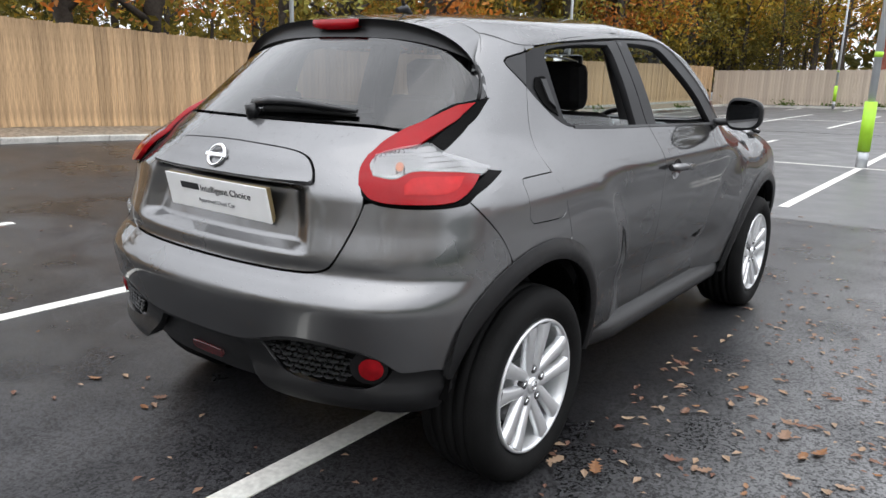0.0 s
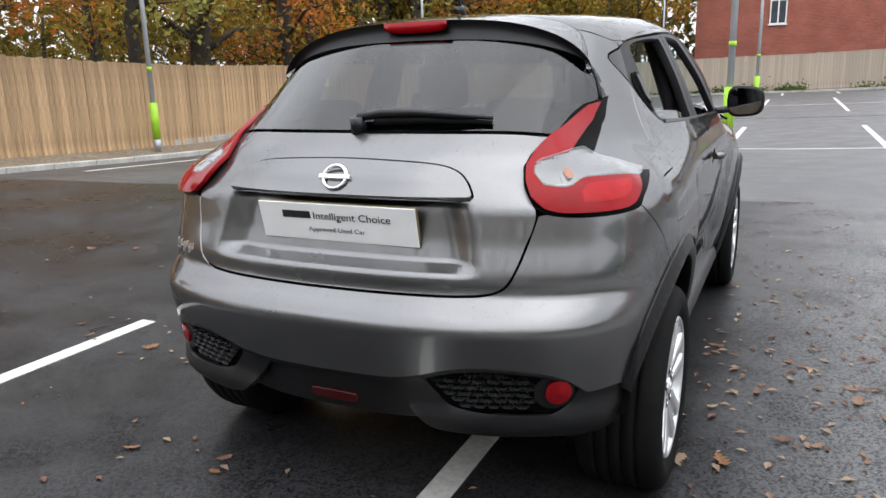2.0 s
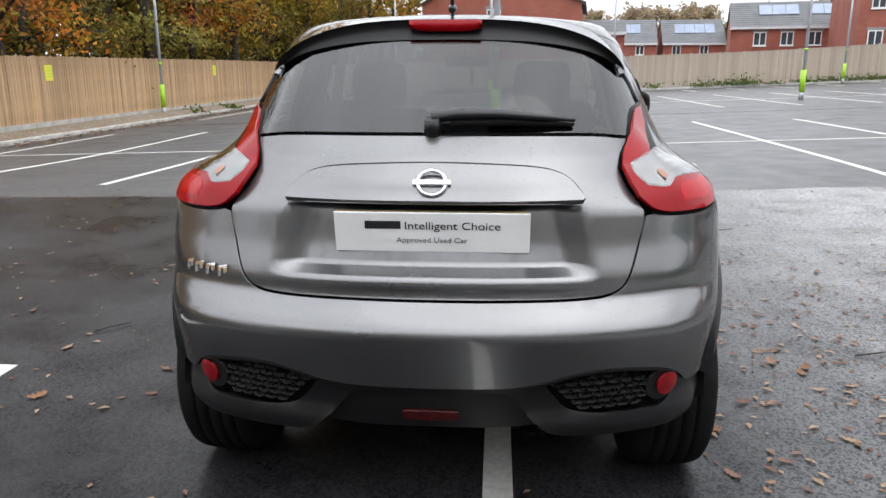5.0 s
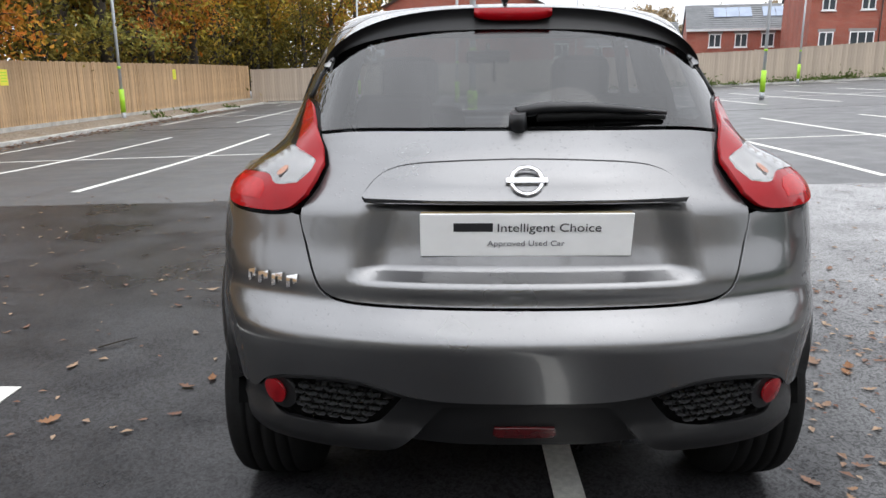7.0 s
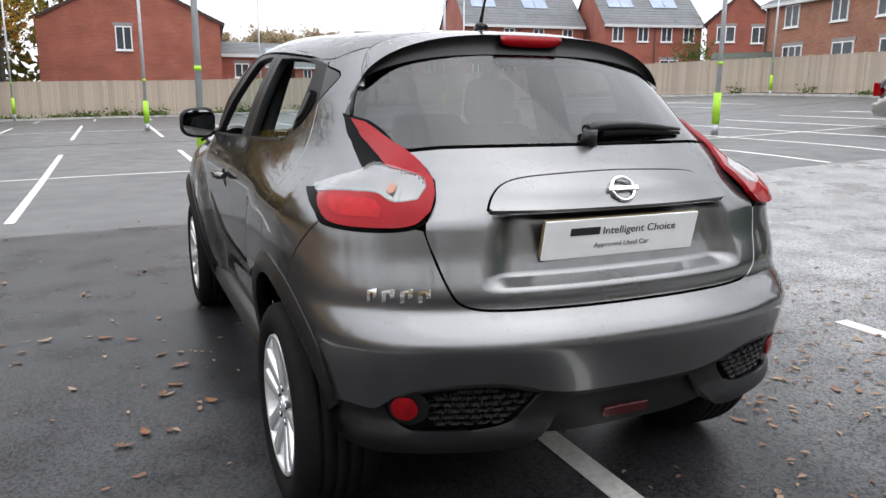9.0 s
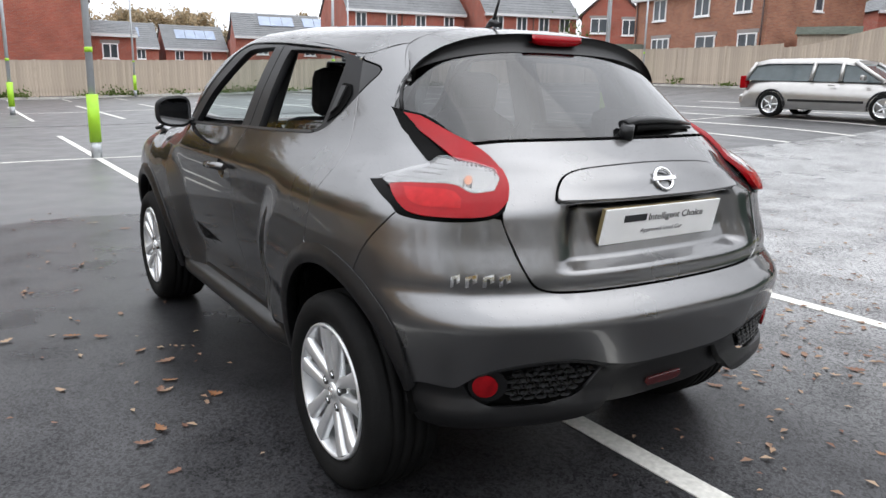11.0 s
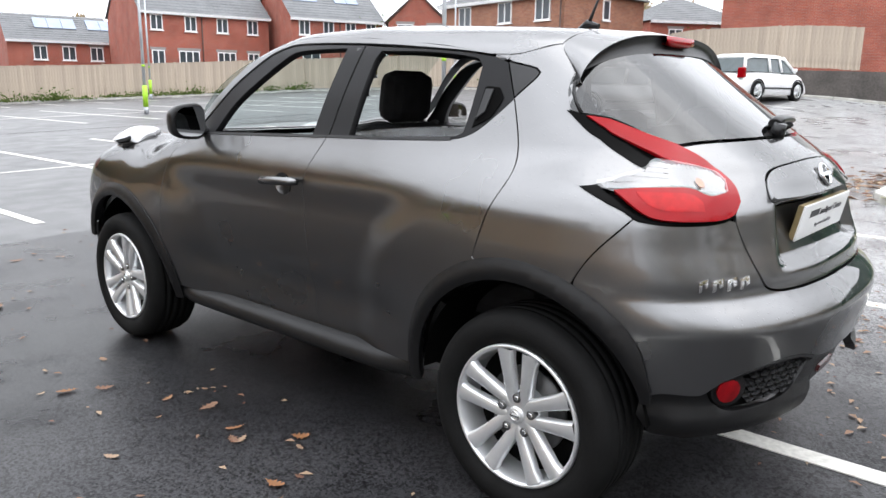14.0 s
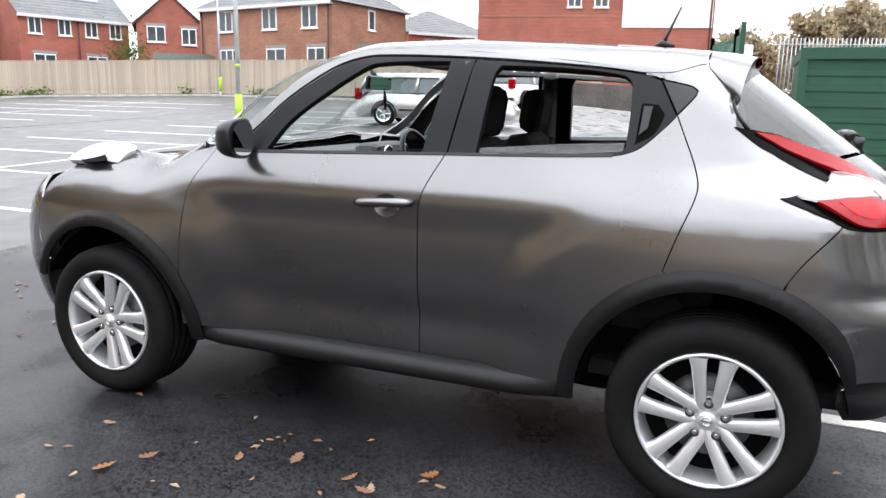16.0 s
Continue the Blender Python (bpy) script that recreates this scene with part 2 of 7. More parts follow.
# pale base colour stands for bright sky reflected in the front lamp crest
PALE_LENS = mat("clear_lens", (0.42, 0.42, 0.43), rough=0.06, metal=0.0, var=0.15, var_scale=7)
BOWL = mat("lamp_reflector", (0.20, 0.20, 0.20), rough=0.07, metal=0.95, var=0.15, var_scale=20)
AMBER = mat("amber_bulb", (0.36, 0.10, 0.02), rough=0.25, var=0.15, var_scale=30)
BRIGHT_RED = mat("bright_red_lens", (0.33, 0.004, 0.006), rough=0.12, ior=1.3, coat=0.0, var=0.15, var_scale=40)
FOG = mat("fog_lens", (0.045, 0.002, 0.003), rough=0.2, var=0.2, var_scale=40)
DISC = mat("brake_steel", (0.10, 0.10, 0.10), rough=0.45, metal=0.7, var=0.2, var_scale=30)
SEAT = mat("lamp_seat_black", (0.002, 0.002, 0.002), rough=0.18, ior=1.22, var=0.1)
HONEY = mat("grille_plastic", (0.018, 0.018, 0.019), rough=0.38, var=0.1, var_scale=9)
# near-black for black parts, and for shade painted into gaps, wells and openings
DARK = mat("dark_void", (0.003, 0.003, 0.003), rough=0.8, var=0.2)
CLOTH = mat("black_seat_cloth", (0.013, 0.013, 0.014), rough=0.9, var=0.2, var_scale=20, bump=0.2, bump_scale=300)
PLATE = mat("white_plate", (0.80, 0.80, 0.79), rough=0.35, coat=0.4, var=0.04, var_scale=10)
PILLAR = mat("satin_black_frame", (0.007, 0.007, 0.008), rough=0.45, var=0.1, var_scale=9)
STEEL = mat("galvanised_steel", (0.42, 0.44, 0.46), rough=0.45, metal=0.6, var=0.12, var_scale=4)
LIME = mat("lime_sleeve", (0.34, 0.62, 0.03), rough=0.5, var=0.1, var_scale=5)
CONCRETE = mat("concrete_kerb", (0.40, 0.39, 0.36), rough=0.85, var=0.25, var_scale=2.5, fine=0.15, fine_scale=40, bump=0.3, bump_scale=60)
WHITE_LINE = mat("white_road_paint", (0.58, 0.57, 0.53), rough=0.6, var=0.10, var_scale=1.5, fine=0.14, fine_scale=45, bump=0.25, bump_scale=120)
LARCH = mat("new_larch_board", (0.43, 0.285, 0.155), rough=0.75, var=0.22, var_scale=1.4, fine=0.26, fine_scale=9, bump=0.3, bump_scale=40, rnd=0.20, stretch=(6, 6, 0.6))
GREYWOOD = mat("weathered_board", (0.42, 0.35, 0.28), rough=0.85, var=0.14, var_scale=1.2, fine=0.16, fine_scale=9, bump=0.3, bump_scale=40, rnd=0.12, stretch=(6, 6, 0.6))
SLATE = mat("grey_roof_tile", (0.13, 0.135, 0.14), rough=0.75, var=0.15, var_scale=0.9, fine=0.12, fine_scale=6)
UPVC = mat("white_upvc", (0.80, 0.80, 0.80), rough=0.4, var=0.03, var_scale=4)
PANE = mat("window_glass", (0.05, 0.06, 0.07), rough=0.06, var=0.3, var_scale=1.2)
GREEN = mat("green_steel", (0.006, 0.056, 0.031), rough=0.6, var=0.12, var_scale=2, bump=0.1, bump_scale=20)
DARKWALL = mat("dark_block_wall", (0.085, 0.075, 0.068), rough=0.85, var=0.25, var_scale=1.5, fine=0.2, fine_scale=14, bump=0.3, bump_scale=30)
GRASS = mat("grass", (0.19, 0.19, 0.09), rough=0.9, var=0.3, var_scale=2, fine=0.3, fine_scale=25)

for m, level in ((RUBBER, 0.12), (DARK, 0.05), (CLOTH, 0.2), (SEAT, 0.15), (CLAD, 0.30), (PILLAR, 0.2), (RED, 0.4), (DEEP_RED, 0.3), (GLOSS_BLACK, 0.4)):
    m.node_tree.nodes["Principled BSDF"].inputs["Specular IOR Level"].default_value = level

# ---- helpers for meshes ----
def part(name, bm, material, parent=None, label=""):
    me = bpy.data.meshes.new(name)
    bm.to_mesh(me)
    bm.free()
    me.materials.append(material)
    ob = new(name, me)
    if parent:
        ob.parent = parent
    return tagged(ob, label)


def thing(name, label, category, group="", kind="", at=(0, 0, 0), rz=0.0):
    ob = new(name)
    ob.empty_display_size = 0.1
    ob.matrix_world = pose(*at, 0, 0, rz)
    return tagged(ob, label, category, group, kind)


def box(bm, x0, y0, z0, x1, y1, z1, bevel=0.0):
    r = bmesh.ops.create_cube(bm, size=1, matrix=Matrix.LocRotScale(((x0 + x1) / 2, (y0 + y1) / 2, (z0 + z1) / 2), None, (abs(x1 - x0), abs(y1 - y0), abs(z1 - z0))))
    if bevel:
        edges = list({e for v in r["verts"] for e in v.link_edges})
        bmesh.ops.bevel(bm, geom=edges, offset=bevel, segments=2, affect="EDGES", profile=0.5)
    return bm


def boxed(*a, bevel=0.0):
    return box(bmesh.new(), *a, bevel=bevel)


def mesh_part(name, verts, faces, material, parent=None, label="", smooth=False, normals=None):
    me = bpy.data.meshes.new(name)
    me.from_pydata([tuple(v) for v in verts], [], [tuple(f) for f in faces])
    me.materials.append(material)
    if smooth:
        me.shade_smooth()
    if normals is not None:
        me.normals_split_custom_set_from_vertices([tuple(v) for v in normals])
    me.update()
    ob = new(name, me)
    if parent:
        ob.parent = parent
    return tagged(ob, label)


def tube(bm, points, radius, sides=8, close=False, squash=None):
    """A pipe along the points; radius a number or one each."""
    pts = [Vector(p) for p in points]
    rr = radius if hasattr(radius, "__len__") else [radius] * len(pts)
    rings = []
    for i, p in enumerate(pts):
        a, b = pts[max(i - 1, 0)], pts[min(i + 1, len(pts) - 1)]
        if close:
            a, b = pts[i - 1], pts[(i + 1) % len(pts)]
        d = (b - a).normalized()
        q = d.to_track_quat("Z", "Y").to_matrix()
        rings.append([bm.verts.new(p + q @ Vector((rr[i] * math.cos(2 * math.pi * k / sides), rr[i] * math.sin(2 * math.pi * k / sides) * (squash or 1), 0))) for k in range(sides)])
    n = len(rings)
    for i in range(n if close else n - 1):
        for k in range(sides):
            f = bm.faces.new((rings[i][k], rings[i][(k + 1) % sides], rings[(i + 1) % n][(k + 1) % sides], rings[(i + 1) % n][k]))
            f.smooth = True
    if not close:
        bm.faces.new(rings[0][::-1])
        bm.faces.new(rings[-1])
    return bm


def lathe(bm, profile, axis="x", steps=48, offset=0.0, smooth=True):
    """Turns (along, radius) round the axis."""
    rings = []
    for a, r in profile:
        ring = []
        for k in range(steps):
            c, s = math.cos(2 * math.pi * k / steps), math.sin(2 * math.pi * k / steps)
            ring.append(bm.verts.new({"x": (a, r * c, r * s), "y": (r * c, a, r * s), "z": (r * c, r * s, a)}[axis]))
        rings.append(ring)
    for i in range(len(rings) - 1):
        for k in range(steps):
            f = bm.faces.new((rings[i][k], rings[i][(k + 1) % steps], rings[i + 1][(k + 1) % steps], rings[i + 1][k]))
            f.smooth = smooth
    return bm


def close_ends(bm):
    bmesh.ops.holes_fill(bm, edges=[e for e in bm.edges if e.is_boundary], sides=0)
    bmesh.ops.recalc_face_normals(bm, faces=bm.faces[:])
    return bm

# ---- the ground: level round the car, rising to the east and falling to the west ----
def plus(x, w=0.6):
    return w * np.logaddexp(0, np.asarray(x, float) / w)


def rise(x, y):
    z = 0.032 * plus(x - 0.9, 0.35) * (0.40 + 0.60 * ramp(y, 1, 9)) + 0.030 * plus(x - 16, 2.0)
    z = z - 0.028 * (plus(-x - 0.5, 0.6) - plus(-x - 13.0, 0.6)) * ramp(y, 2, 12) - 0.062 * plus(x - 40, 2.0)
    return z


def lift(x, y):
    return float(rise(x, y))


def sheet(name, xs, ys, material, dz=0.0, parent=None):
    X, Y = np.meshgrid(xs, ys)
    Z = rise(X, Y) + dz
    v = np.stack((X.ravel(), Y.ravel(), Z.ravel()), 1)
    n = len(xs)
    f = [(j * n + i, j * n + i + 1, (j + 1) * n + i + 1, (j + 1) * n + i) for j in range(len(ys) - 1) for i in range(n - 1)]
    return mesh_part(name, v, f, material, parent, smooth=True)

# ---- panels cut from the car's surface ----
from mathutils.geometry import delaunay_2d_cdt


def curve_loop(pts, step=0.012, corner=38):
    """A closed smooth line through the points; sharp where it turns by more than corner degrees."""
    p = [np.array(q, float) for q in pts]
    n = len(p)
    sharp = []
    for i in range(n):
        a, b = p[i] - p[i - 1], p[(i + 1) % n] - p[i]
        c = np.dot(a, b) / (np.linalg.norm(a) * np.linalg.norm(b) + 1e-12)
        sharp.append(math.degrees(math.acos(max(-1, min(1, c)))) > corner)
    out = []
    for i in range(n):
        a, b = p[i], p[(i + 1) % n]
        d = np.linalg.norm(b - a)
        ta = (b - a) if sharp[i] else (b - p[i - 1]) * d / (d + np.linalg.norm(a - p[i - 1]))
        tb = (b - a) if sharp[(i + 1) % n] else (p[(i + 2) % n] - a) * d / (d + np.linalg.norm(p[(i + 2) % n] - b))
        k = max(1, int(d / step))
        for j in range(k):
            t = j / k
            out.append((2 * t ** 3 - 3 * t ** 2 + 1) * a + (t ** 3 - 2 * t ** 2 + t) * ta + (-2 * t ** 3 + 3 * t ** 2) * b + (t ** 3 - t ** 2) * tb)
    out = np.array(out)
    if np.sum(out[:, 0] * np.roll(out[:, 1], -1) - np.roll(out[:, 0], -1) * out[:, 1]) < 0:
        out = out[::-1]
    return out


def shrink(loop, d):
    t = np.roll(loop, -1, 0) - np.roll(loop, 1, 0)
    t = t / np.maximum(np.linalg.norm(t, axis=1, keepdims=True), 1e-9)
    return loop + d * np.stack((-t[:, 1], t[:, 0]), 1)


def within(pts, loop):
    x, y = pts[:, 0], pts[:, 1]
    inside = np.zeros(len(pts), bool)
    for a, b in zip(loop, np.roll(loop, -1, 0)):
        c = (a[1] > y) != (b[1] > y)
        inside ^= c & (x < (b[0] - a[0]) * (y - a[1]) / (b[1] - a[1] + 1e-15) + a[0])
    return inside


def patch(name, loop, material, parent, label="", project=None, holes=(), flip=False, both=False, seam=None, res=0.028, lift=0.0,
          gap=0.0022, depth=0.014, step=0.012, bulge=None):
    """A panel: the outline in the projection's plane, laid on the car's surface, with its edges turned in.
    flip: on the car's other flank. both: joined with its mirror image. seam: the first coordinate at which it meets that image."""
    project = project or on_side
    loops = [shrink(curve_loop(loop, step), gap)] + [shrink(curve_loop(h, step)[::-1], gap) for h in holes]
    if seam is not None:
        for lp in loops:
            lp[:, 0] = np.where(np.abs(lp[:, 0] - seam) < gap * 3, seam, lp[:, 0])
    lo, hi = loops[0].min(0), loops[0].max(0)
    gx, gy = np.meshgrid(np.arange(lo[0] + res / 2, hi[0], res), np.arange(lo[1] + res / 2, hi[1], res))
    g = np.stack((gx.ravel(), gy.ravel()), 1)
    ok = within(g, loops[0])
    for h in loops[1:]:
        ok &= ~within(g, h)
    g = g[ok]
    edge = np.concatenate(loops)
    if len(g):
        near = np.min(np.linalg.norm(g[:, None] - edge[None], axis=2), axis=1) > res * 0.45
        g = g[near]
    pts = np.concatenate((edge, g))
    edges, o = [], 0
    for lp in loops:
        edges += [(o + i, o + (i + 1) % len(lp)) for i in range(len(lp))]
        o += len(lp)
    v, _, tri, orig, _, _ = delaunay_2d_cdt([Vector(q) for q in pts], edges, [], 0, 1e-6)
    v = np.array([tuple(q) for q in v])
    tri = np.array([t for t in tri if len(t) == 3])
    c = v[tri].mean(1)
    ok = within(c, loops[0])
    for h in loops[1:]:
        ok &= ~within(c, h)
    tri = tri[ok]
    q = project(v)
    nrm = body_normal(q)
    up = lift + (bulge(v) if bulge else 0)
    q = q + nrm * (up[:, None] if hasattr(up, "__len__") else up)
    # triangles face outwards
    fn = np.cross(q[tri[:, 1]] - q[tri[:, 0]], q[tri[:, 2]] - q[tri[:, 0]])
    wrong = np.sum(fn * nrm[tri[:, 0]], 1) < 0
    tri[wrong] = tri[wrong][:, ::-1]
    if bulge:
        fn[wrong] = -fn[wrong]
        smooth_n = np.zeros_like(q)
        for i in range(3):
            np.add.at(smooth_n, tri[:, i], fn)
        size = np.linalg.norm(smooth_n, axis=1, keepdims=True)
        nrm = np.where(size > 1e-12, smooth_n / np.maximum(size, 1e-12), nrm)
    verts, norms, faces = [q], [nrm], [tuple(t) for t in tri]
    if depth:
        half = {}
        for t in tri:
            for a, b in ((t[0], t[1]), (t[1], t[2]), (t[2], t[0])):
                half[(int(a), int(b))] = 1
        rim = [e for e in half if (e[1], e[0]) not in half]
        if seam is not None:
            rim = [e for e in rim if not (abs(v[e[0], 0] - seam) < 1e-4 and abs(v[e[1], 0] - seam) < 1e-4)]
        k = len(q)
        for a, b in rim:
            along = q[b] - q[a]
            out = np.cross(along, nrm[a])
            out = out / max(np.linalg.norm(out), 1e-9)
            soft_n = out * 0.8 + nrm[a] * 0.6
            verts.append(np.array([q[a], q[b], q[b] - nrm[b] * depth - out * 0.002, q[a] - nrm[a] * depth - out * 0.002]))
            norms.append(np.array([soft_n, soft_n, out, out]))
            faces.append((k + 1, k, k + 3, k + 2))
            k += 4
    q, nrm = np.concatenate(verts), np.concatenate(norms)
    if flip or both:
        m = np.array([-1.0, 1, 1])
        if both:
            k = len(q)
            faces = faces + [tuple(int(i) + k for i in f[::-1]) for f in faces]
            q, nrm = np.concatenate((q, q * m)), np.concatenate((nrm, nrm * m))
        else:
            q, nrm, faces = q * m, nrm * m, [f[::-1] for f in faces]
    return mesh_part(name, q, [tuple(int(i) for i in f) for f in faces], material, parent, label, smooth=True, normals=nrm)


def mirrored(half):
    return [*half, *[(-x, z) for x, z in half[::-1] if abs(x) > 1e-6]]


def arc(cy, r, a0, a1, n=16, cz=0.335):
    return [(cy + r * math.cos(radians(a0 + (a1 - a0) * i / n)), cz + r * math.sin(radians(a0 + (a1 - a0) * i / n))) for i in range(n + 1)]


def glass_mat(name, tint, gloss=1.0):
    m = bpy.data.materials.new(name)
    m.use_nodes = True
    n, l = m.node_tree.nodes, m.node_tree.links
    n.remove(n["Principled BSDF"])
    tr, gl, mx, fr = n.new("ShaderNodeBsdfTransparent"), n.new("ShaderNodeBsdfGlossy"), n.new("ShaderNodeMixShader"), n.new("ShaderNodeLayerWeight")
    tr.inputs["Color"].default_value = (*tint, 1)
    gl.inputs["Roughness"].default_value = 0.02
    gl.inputs["Color"].default_value = (gloss, gloss, gloss, 1)
    fr.inputs["Blend"].default_value = 0.5
    steep, lo = n.new("ShaderNodeMath"), n.new("ShaderNodeMath")
    steep.operation, steep.inputs[1].default_value = "POWER", 5.0
    lo.operation, lo.inputs[1].default_value, lo.inputs[2].default_value = "MULTIPLY_ADD", 0.93, 0.065
    l.new(fr.outputs["Facing"], steep.inputs[0])
    l.new(steep.outputs[0], lo.inputs[0])
    # fine water drops and dust on the pane
    tx, bp, mp = n.new("ShaderNodeTexVoronoi"), n.new("ShaderNodeBump"), n.new("ShaderNodeMapRange")
    tx.inputs["Scale"].default_value = 70
    co = n.new("ShaderNodeTexCoord")
    l.new(co.outputs["Object"], tx.inputs["Vector"])
    mp.inputs["From Min"].default_value, mp.inputs["From Max"].default_value = 0.0, 0.12
    mp.inputs["To Min"].default_value, mp.inputs["To Max"].default_value = 1.0, 0.0
    l.new(tx.outputs["Distance"], mp.inputs["Value"])
    bp.inputs["Strength"].default_value, bp.inputs["Distance"].default_value = 0.30, 0.002
    l.new(mp.outputs["Result"], bp.inputs["Height"])
    l.new(bp.outputs["Normal"], gl.inputs["Normal"])
    l.new(lo.outputs[0], mx.inputs["Fac"])
    l.new(tr.outputs[0], mx.inputs[1])
    l.new(gl.outputs[0], mx.inputs[2])
    l.new(mx.outputs[0], n["Material Output"].inputs["Surface"])
    return m


TINTED = glass_mat("privacy_glass", (0.10, 0.105, 0.11))
LENS = glass_mat("lamp_cover", (0.90, 0.90, 0.90))
CLEARGLASS = glass_mat("clear_glass", (0.80, 0.88, 0.87))
LINER = mat("light_headlining", (0.30, 0.29, 0.28), rough=0.9, var=0.1)
DASH = mat("dark_dashboard", (0.035, 0.036, 0.038), rough=0.6, var=0.15, var_scale=8, bump=0.15, bump_scale=250)
MIRROR = mat("mirror_glass", (0.85, 0.86, 0.87), rough=0.02, metal=1.0, var=0.02)

MID = U_REAR - CX
car = thing("car", "dark grey metallic crossover car parked over a white bay line", "car")

# outlines shared by neighbouring panels
DOOR_SPLIT = [(0.955, 1.140), (1.008, 1.030), (1.030, 0.950), (1.036, 0.780), (1.046, 0.500), (1.052, 0.362)]
DOOR_REAR = [(0.173, 0.815), (0.138, 0.926), (0.104, 1.020), (0.093, 1.075), (0.112, 1.140), (0.155, 1.235), (0.183, 1.296)]
DOOR_FRONT = [(1.975, 1.135), (2.030, 1.030), (2.066, 0.950), (2.092, 0.780), (2.120, 0.560), (2.140, 0.362)]
LAMP_OUT = [(-0.003, 1.258), (-0.100, 1.200), (-0.200, 1.167), (-0.276, 1.144), (-0.360, 1.118), (-0.388, 1.104), (-0.355, 1.092), (-0.262, 1.074), (-0.168, 1.056)]
LAMP_LOW = [(-0.250, 1.033), (-0.310, 1.011), (-0.345, 0.990)]
LAMP_BASE = [(-0.375, 0.981), (-0.470, 0.976), (-0.610, 0.982), (-0.655, 1.000)]
LAMP_IN = [(-0.680, 1.045), (-0.678, 1.085), (-0.640, 1.115), (-0.560, 1.142), (-0.450, 1.168), (-0.300, 1.204), (-0.114, 1.236)]
BUMP_SPLIT = [(-0.338, 0.988), (-0.236, 0.884), (-0.186, 0.808)]
BUMP_LOW = [(-0.385, 0.482), (-0.436, 0.505), (-0.540, 0.504), (-0.566, 0.522), (-0.605, 0.550), (-0.665, 0.572), (-0.790, 0.588), (-0.870, 0.582), (-0.972, 0.555), (-1.055, 0.540), (MID, 0.536)]
GATE_EDGE = [(-0.657, 0.975), (-0.692, 0.895), (-0.728, 0.826), (-0.752, 0.792), (-0.790, 0.775), (-0.860, 0.768), (-1.050, 0.766), (MID, 0.765)]
DLO_LOW = [(0.183, 1.296), (0.206, 1.268), (0.276, 1.197), (0.320, 1.172), (0.380, 1.160), (0.600, 1.151), (0.955, 1.141)]
DITCH = [(0.110, 1.470), (0.245, 1.428), (0.485, 1.467), (0.903, 1.508), (1.250, 1.524), (1.400, 1.515), (1.500, 1.482)]

ARCH_R, ARCH_F = 0.015, 2.540
for flip in (True, False):
    k = dict(flip=flip)
    quarter = [DITCH[1], DITCH[0], (0.100, 1.455), (0.058, 1.400), (-0.004, 1.342), (0.001, 1.300), *LAMP_OUT, *LAMP_LOW, *BUMP_SPLIT,
               *arc(ARCH_R, 0.486, 113, 73, 8), *DOOR_REAR, (0.131, 1.362), (0.128, 1.378), (0.145, 1.391), (0.236, 1.412)]
    flap = [(-0.076, 1.030), (0.135, 1.035), (0.150, 1.020), (0.125, 0.905), (0.105, 0.893), (-0.075, 0.896), (-0.092, 0.912), (-0.090, 1.015)]
    qp = patch("rear_quarter", quarter, PAINT, car, holes=[] if flip else [flap], **k)
    if not flip:
        patch("fuel_flap", flap, PAINT, qp, gap=0.0015, depth=0.010)
    rd = patch("rear_door", [*DOOR_SPLIT[::-1], *DLO_LOW[::-1], *DOOR_REAR[::-1], *arc(ARCH_R, 0.486, 73, 4, 14), (0.52, 0.360)], PAINT, car, **k)
    bowl = [(1.155 + 0.052 * math.cos(a), 0.950 + 0.042 * math.sin(a)) for a in np.linspace(0, 2 * math.pi, 18, endpoint=False)]
    fd = patch("front_door", [*DOOR_SPLIT, *DOOR_FRONT[::-1], (1.750, 1.118), (1.400, 1.126)], PAINT, car, holes=[bowl], **k)
    patch("front_fender", [*DOOR_FRONT[::-1], (2.100, 1.105), (2.300, 1.075), (2.550, 1.066), (2.750, 1.040), (2.870, 0.970), (2.935, 0.850), (2.945, 0.720), *arc(ARCH_F, 0.486, 36, 172, 18), (2.142, 0.362)][1:], PAINT, car, **k)
    # dark window surrounds with the openings cut through
    f_open = [(1.712, 1.131), (1.630, 1.238), (1.484, 1.356), (1.352, 1.444), (1.300, 1.464), (1.160, 1.472), (1.000, 1.472), (1.018, 1.352), (1.050, 1.146), (1.350, 1.138)]
    r_open = [(0.842, 1.150), (0.830, 1.300), (0.818, 1.427), (0.800, 1.457), (0.560, 1.448), (0.365, 1.424), (0.340, 1.400), (0.334, 1.300), (0.336, 1.188), (0.360, 1.176), (0.600, 1.160)]
    fs = patch("window_surround", [(0.953, 1.141), (1.400, 1.127), (1.800, 1.116), (1.880, 1.125), (1.770, 1.215), (1.650, 1.330), (1.490, 1.440), (1.400, 1.478), (1.300, 1.494), (0.903, 1.484)], PILLAR, fd, "matt black window frame", holes=[f_open], lift=-0.004, depth=0.03, res=0.035, **k)
    rs = patch("window_surround", [(0.950, 1.141), *DLO_LOW[::-1][1:], (0.186, 1.300), (0.246, 1.412), (0.300, 1.431), (0.485, 1.454), (0.898, 1.482)], PILLAR, rd, "matt black window frame", holes=[r_open], lift=-0.004, depth=0.03, res=0.035, **k)
    patch("quarter_trim", [(0.183, 1.300), (0.243, 1.412), (0.236, 1.409), (0.145, 1.388), (0.130, 1.376), (0.133, 1.362)], GLOSS_BLACK, qp, "satin black corner trim", lift=0.001, gap=0.001, depth=0.01, res=0.02, **k)
    patch("door_pull", [(0.306, 1.200), (0.300, 1.330), (0.292, 1.334), (0.245, 1.330), (0.222, 1.300), (0.224, 1.284), (0.248, 1.235)], DARK, rs, "recessed black door handle", lift=0.0, gap=0.001, depth=0.006, res=0.02, **k)
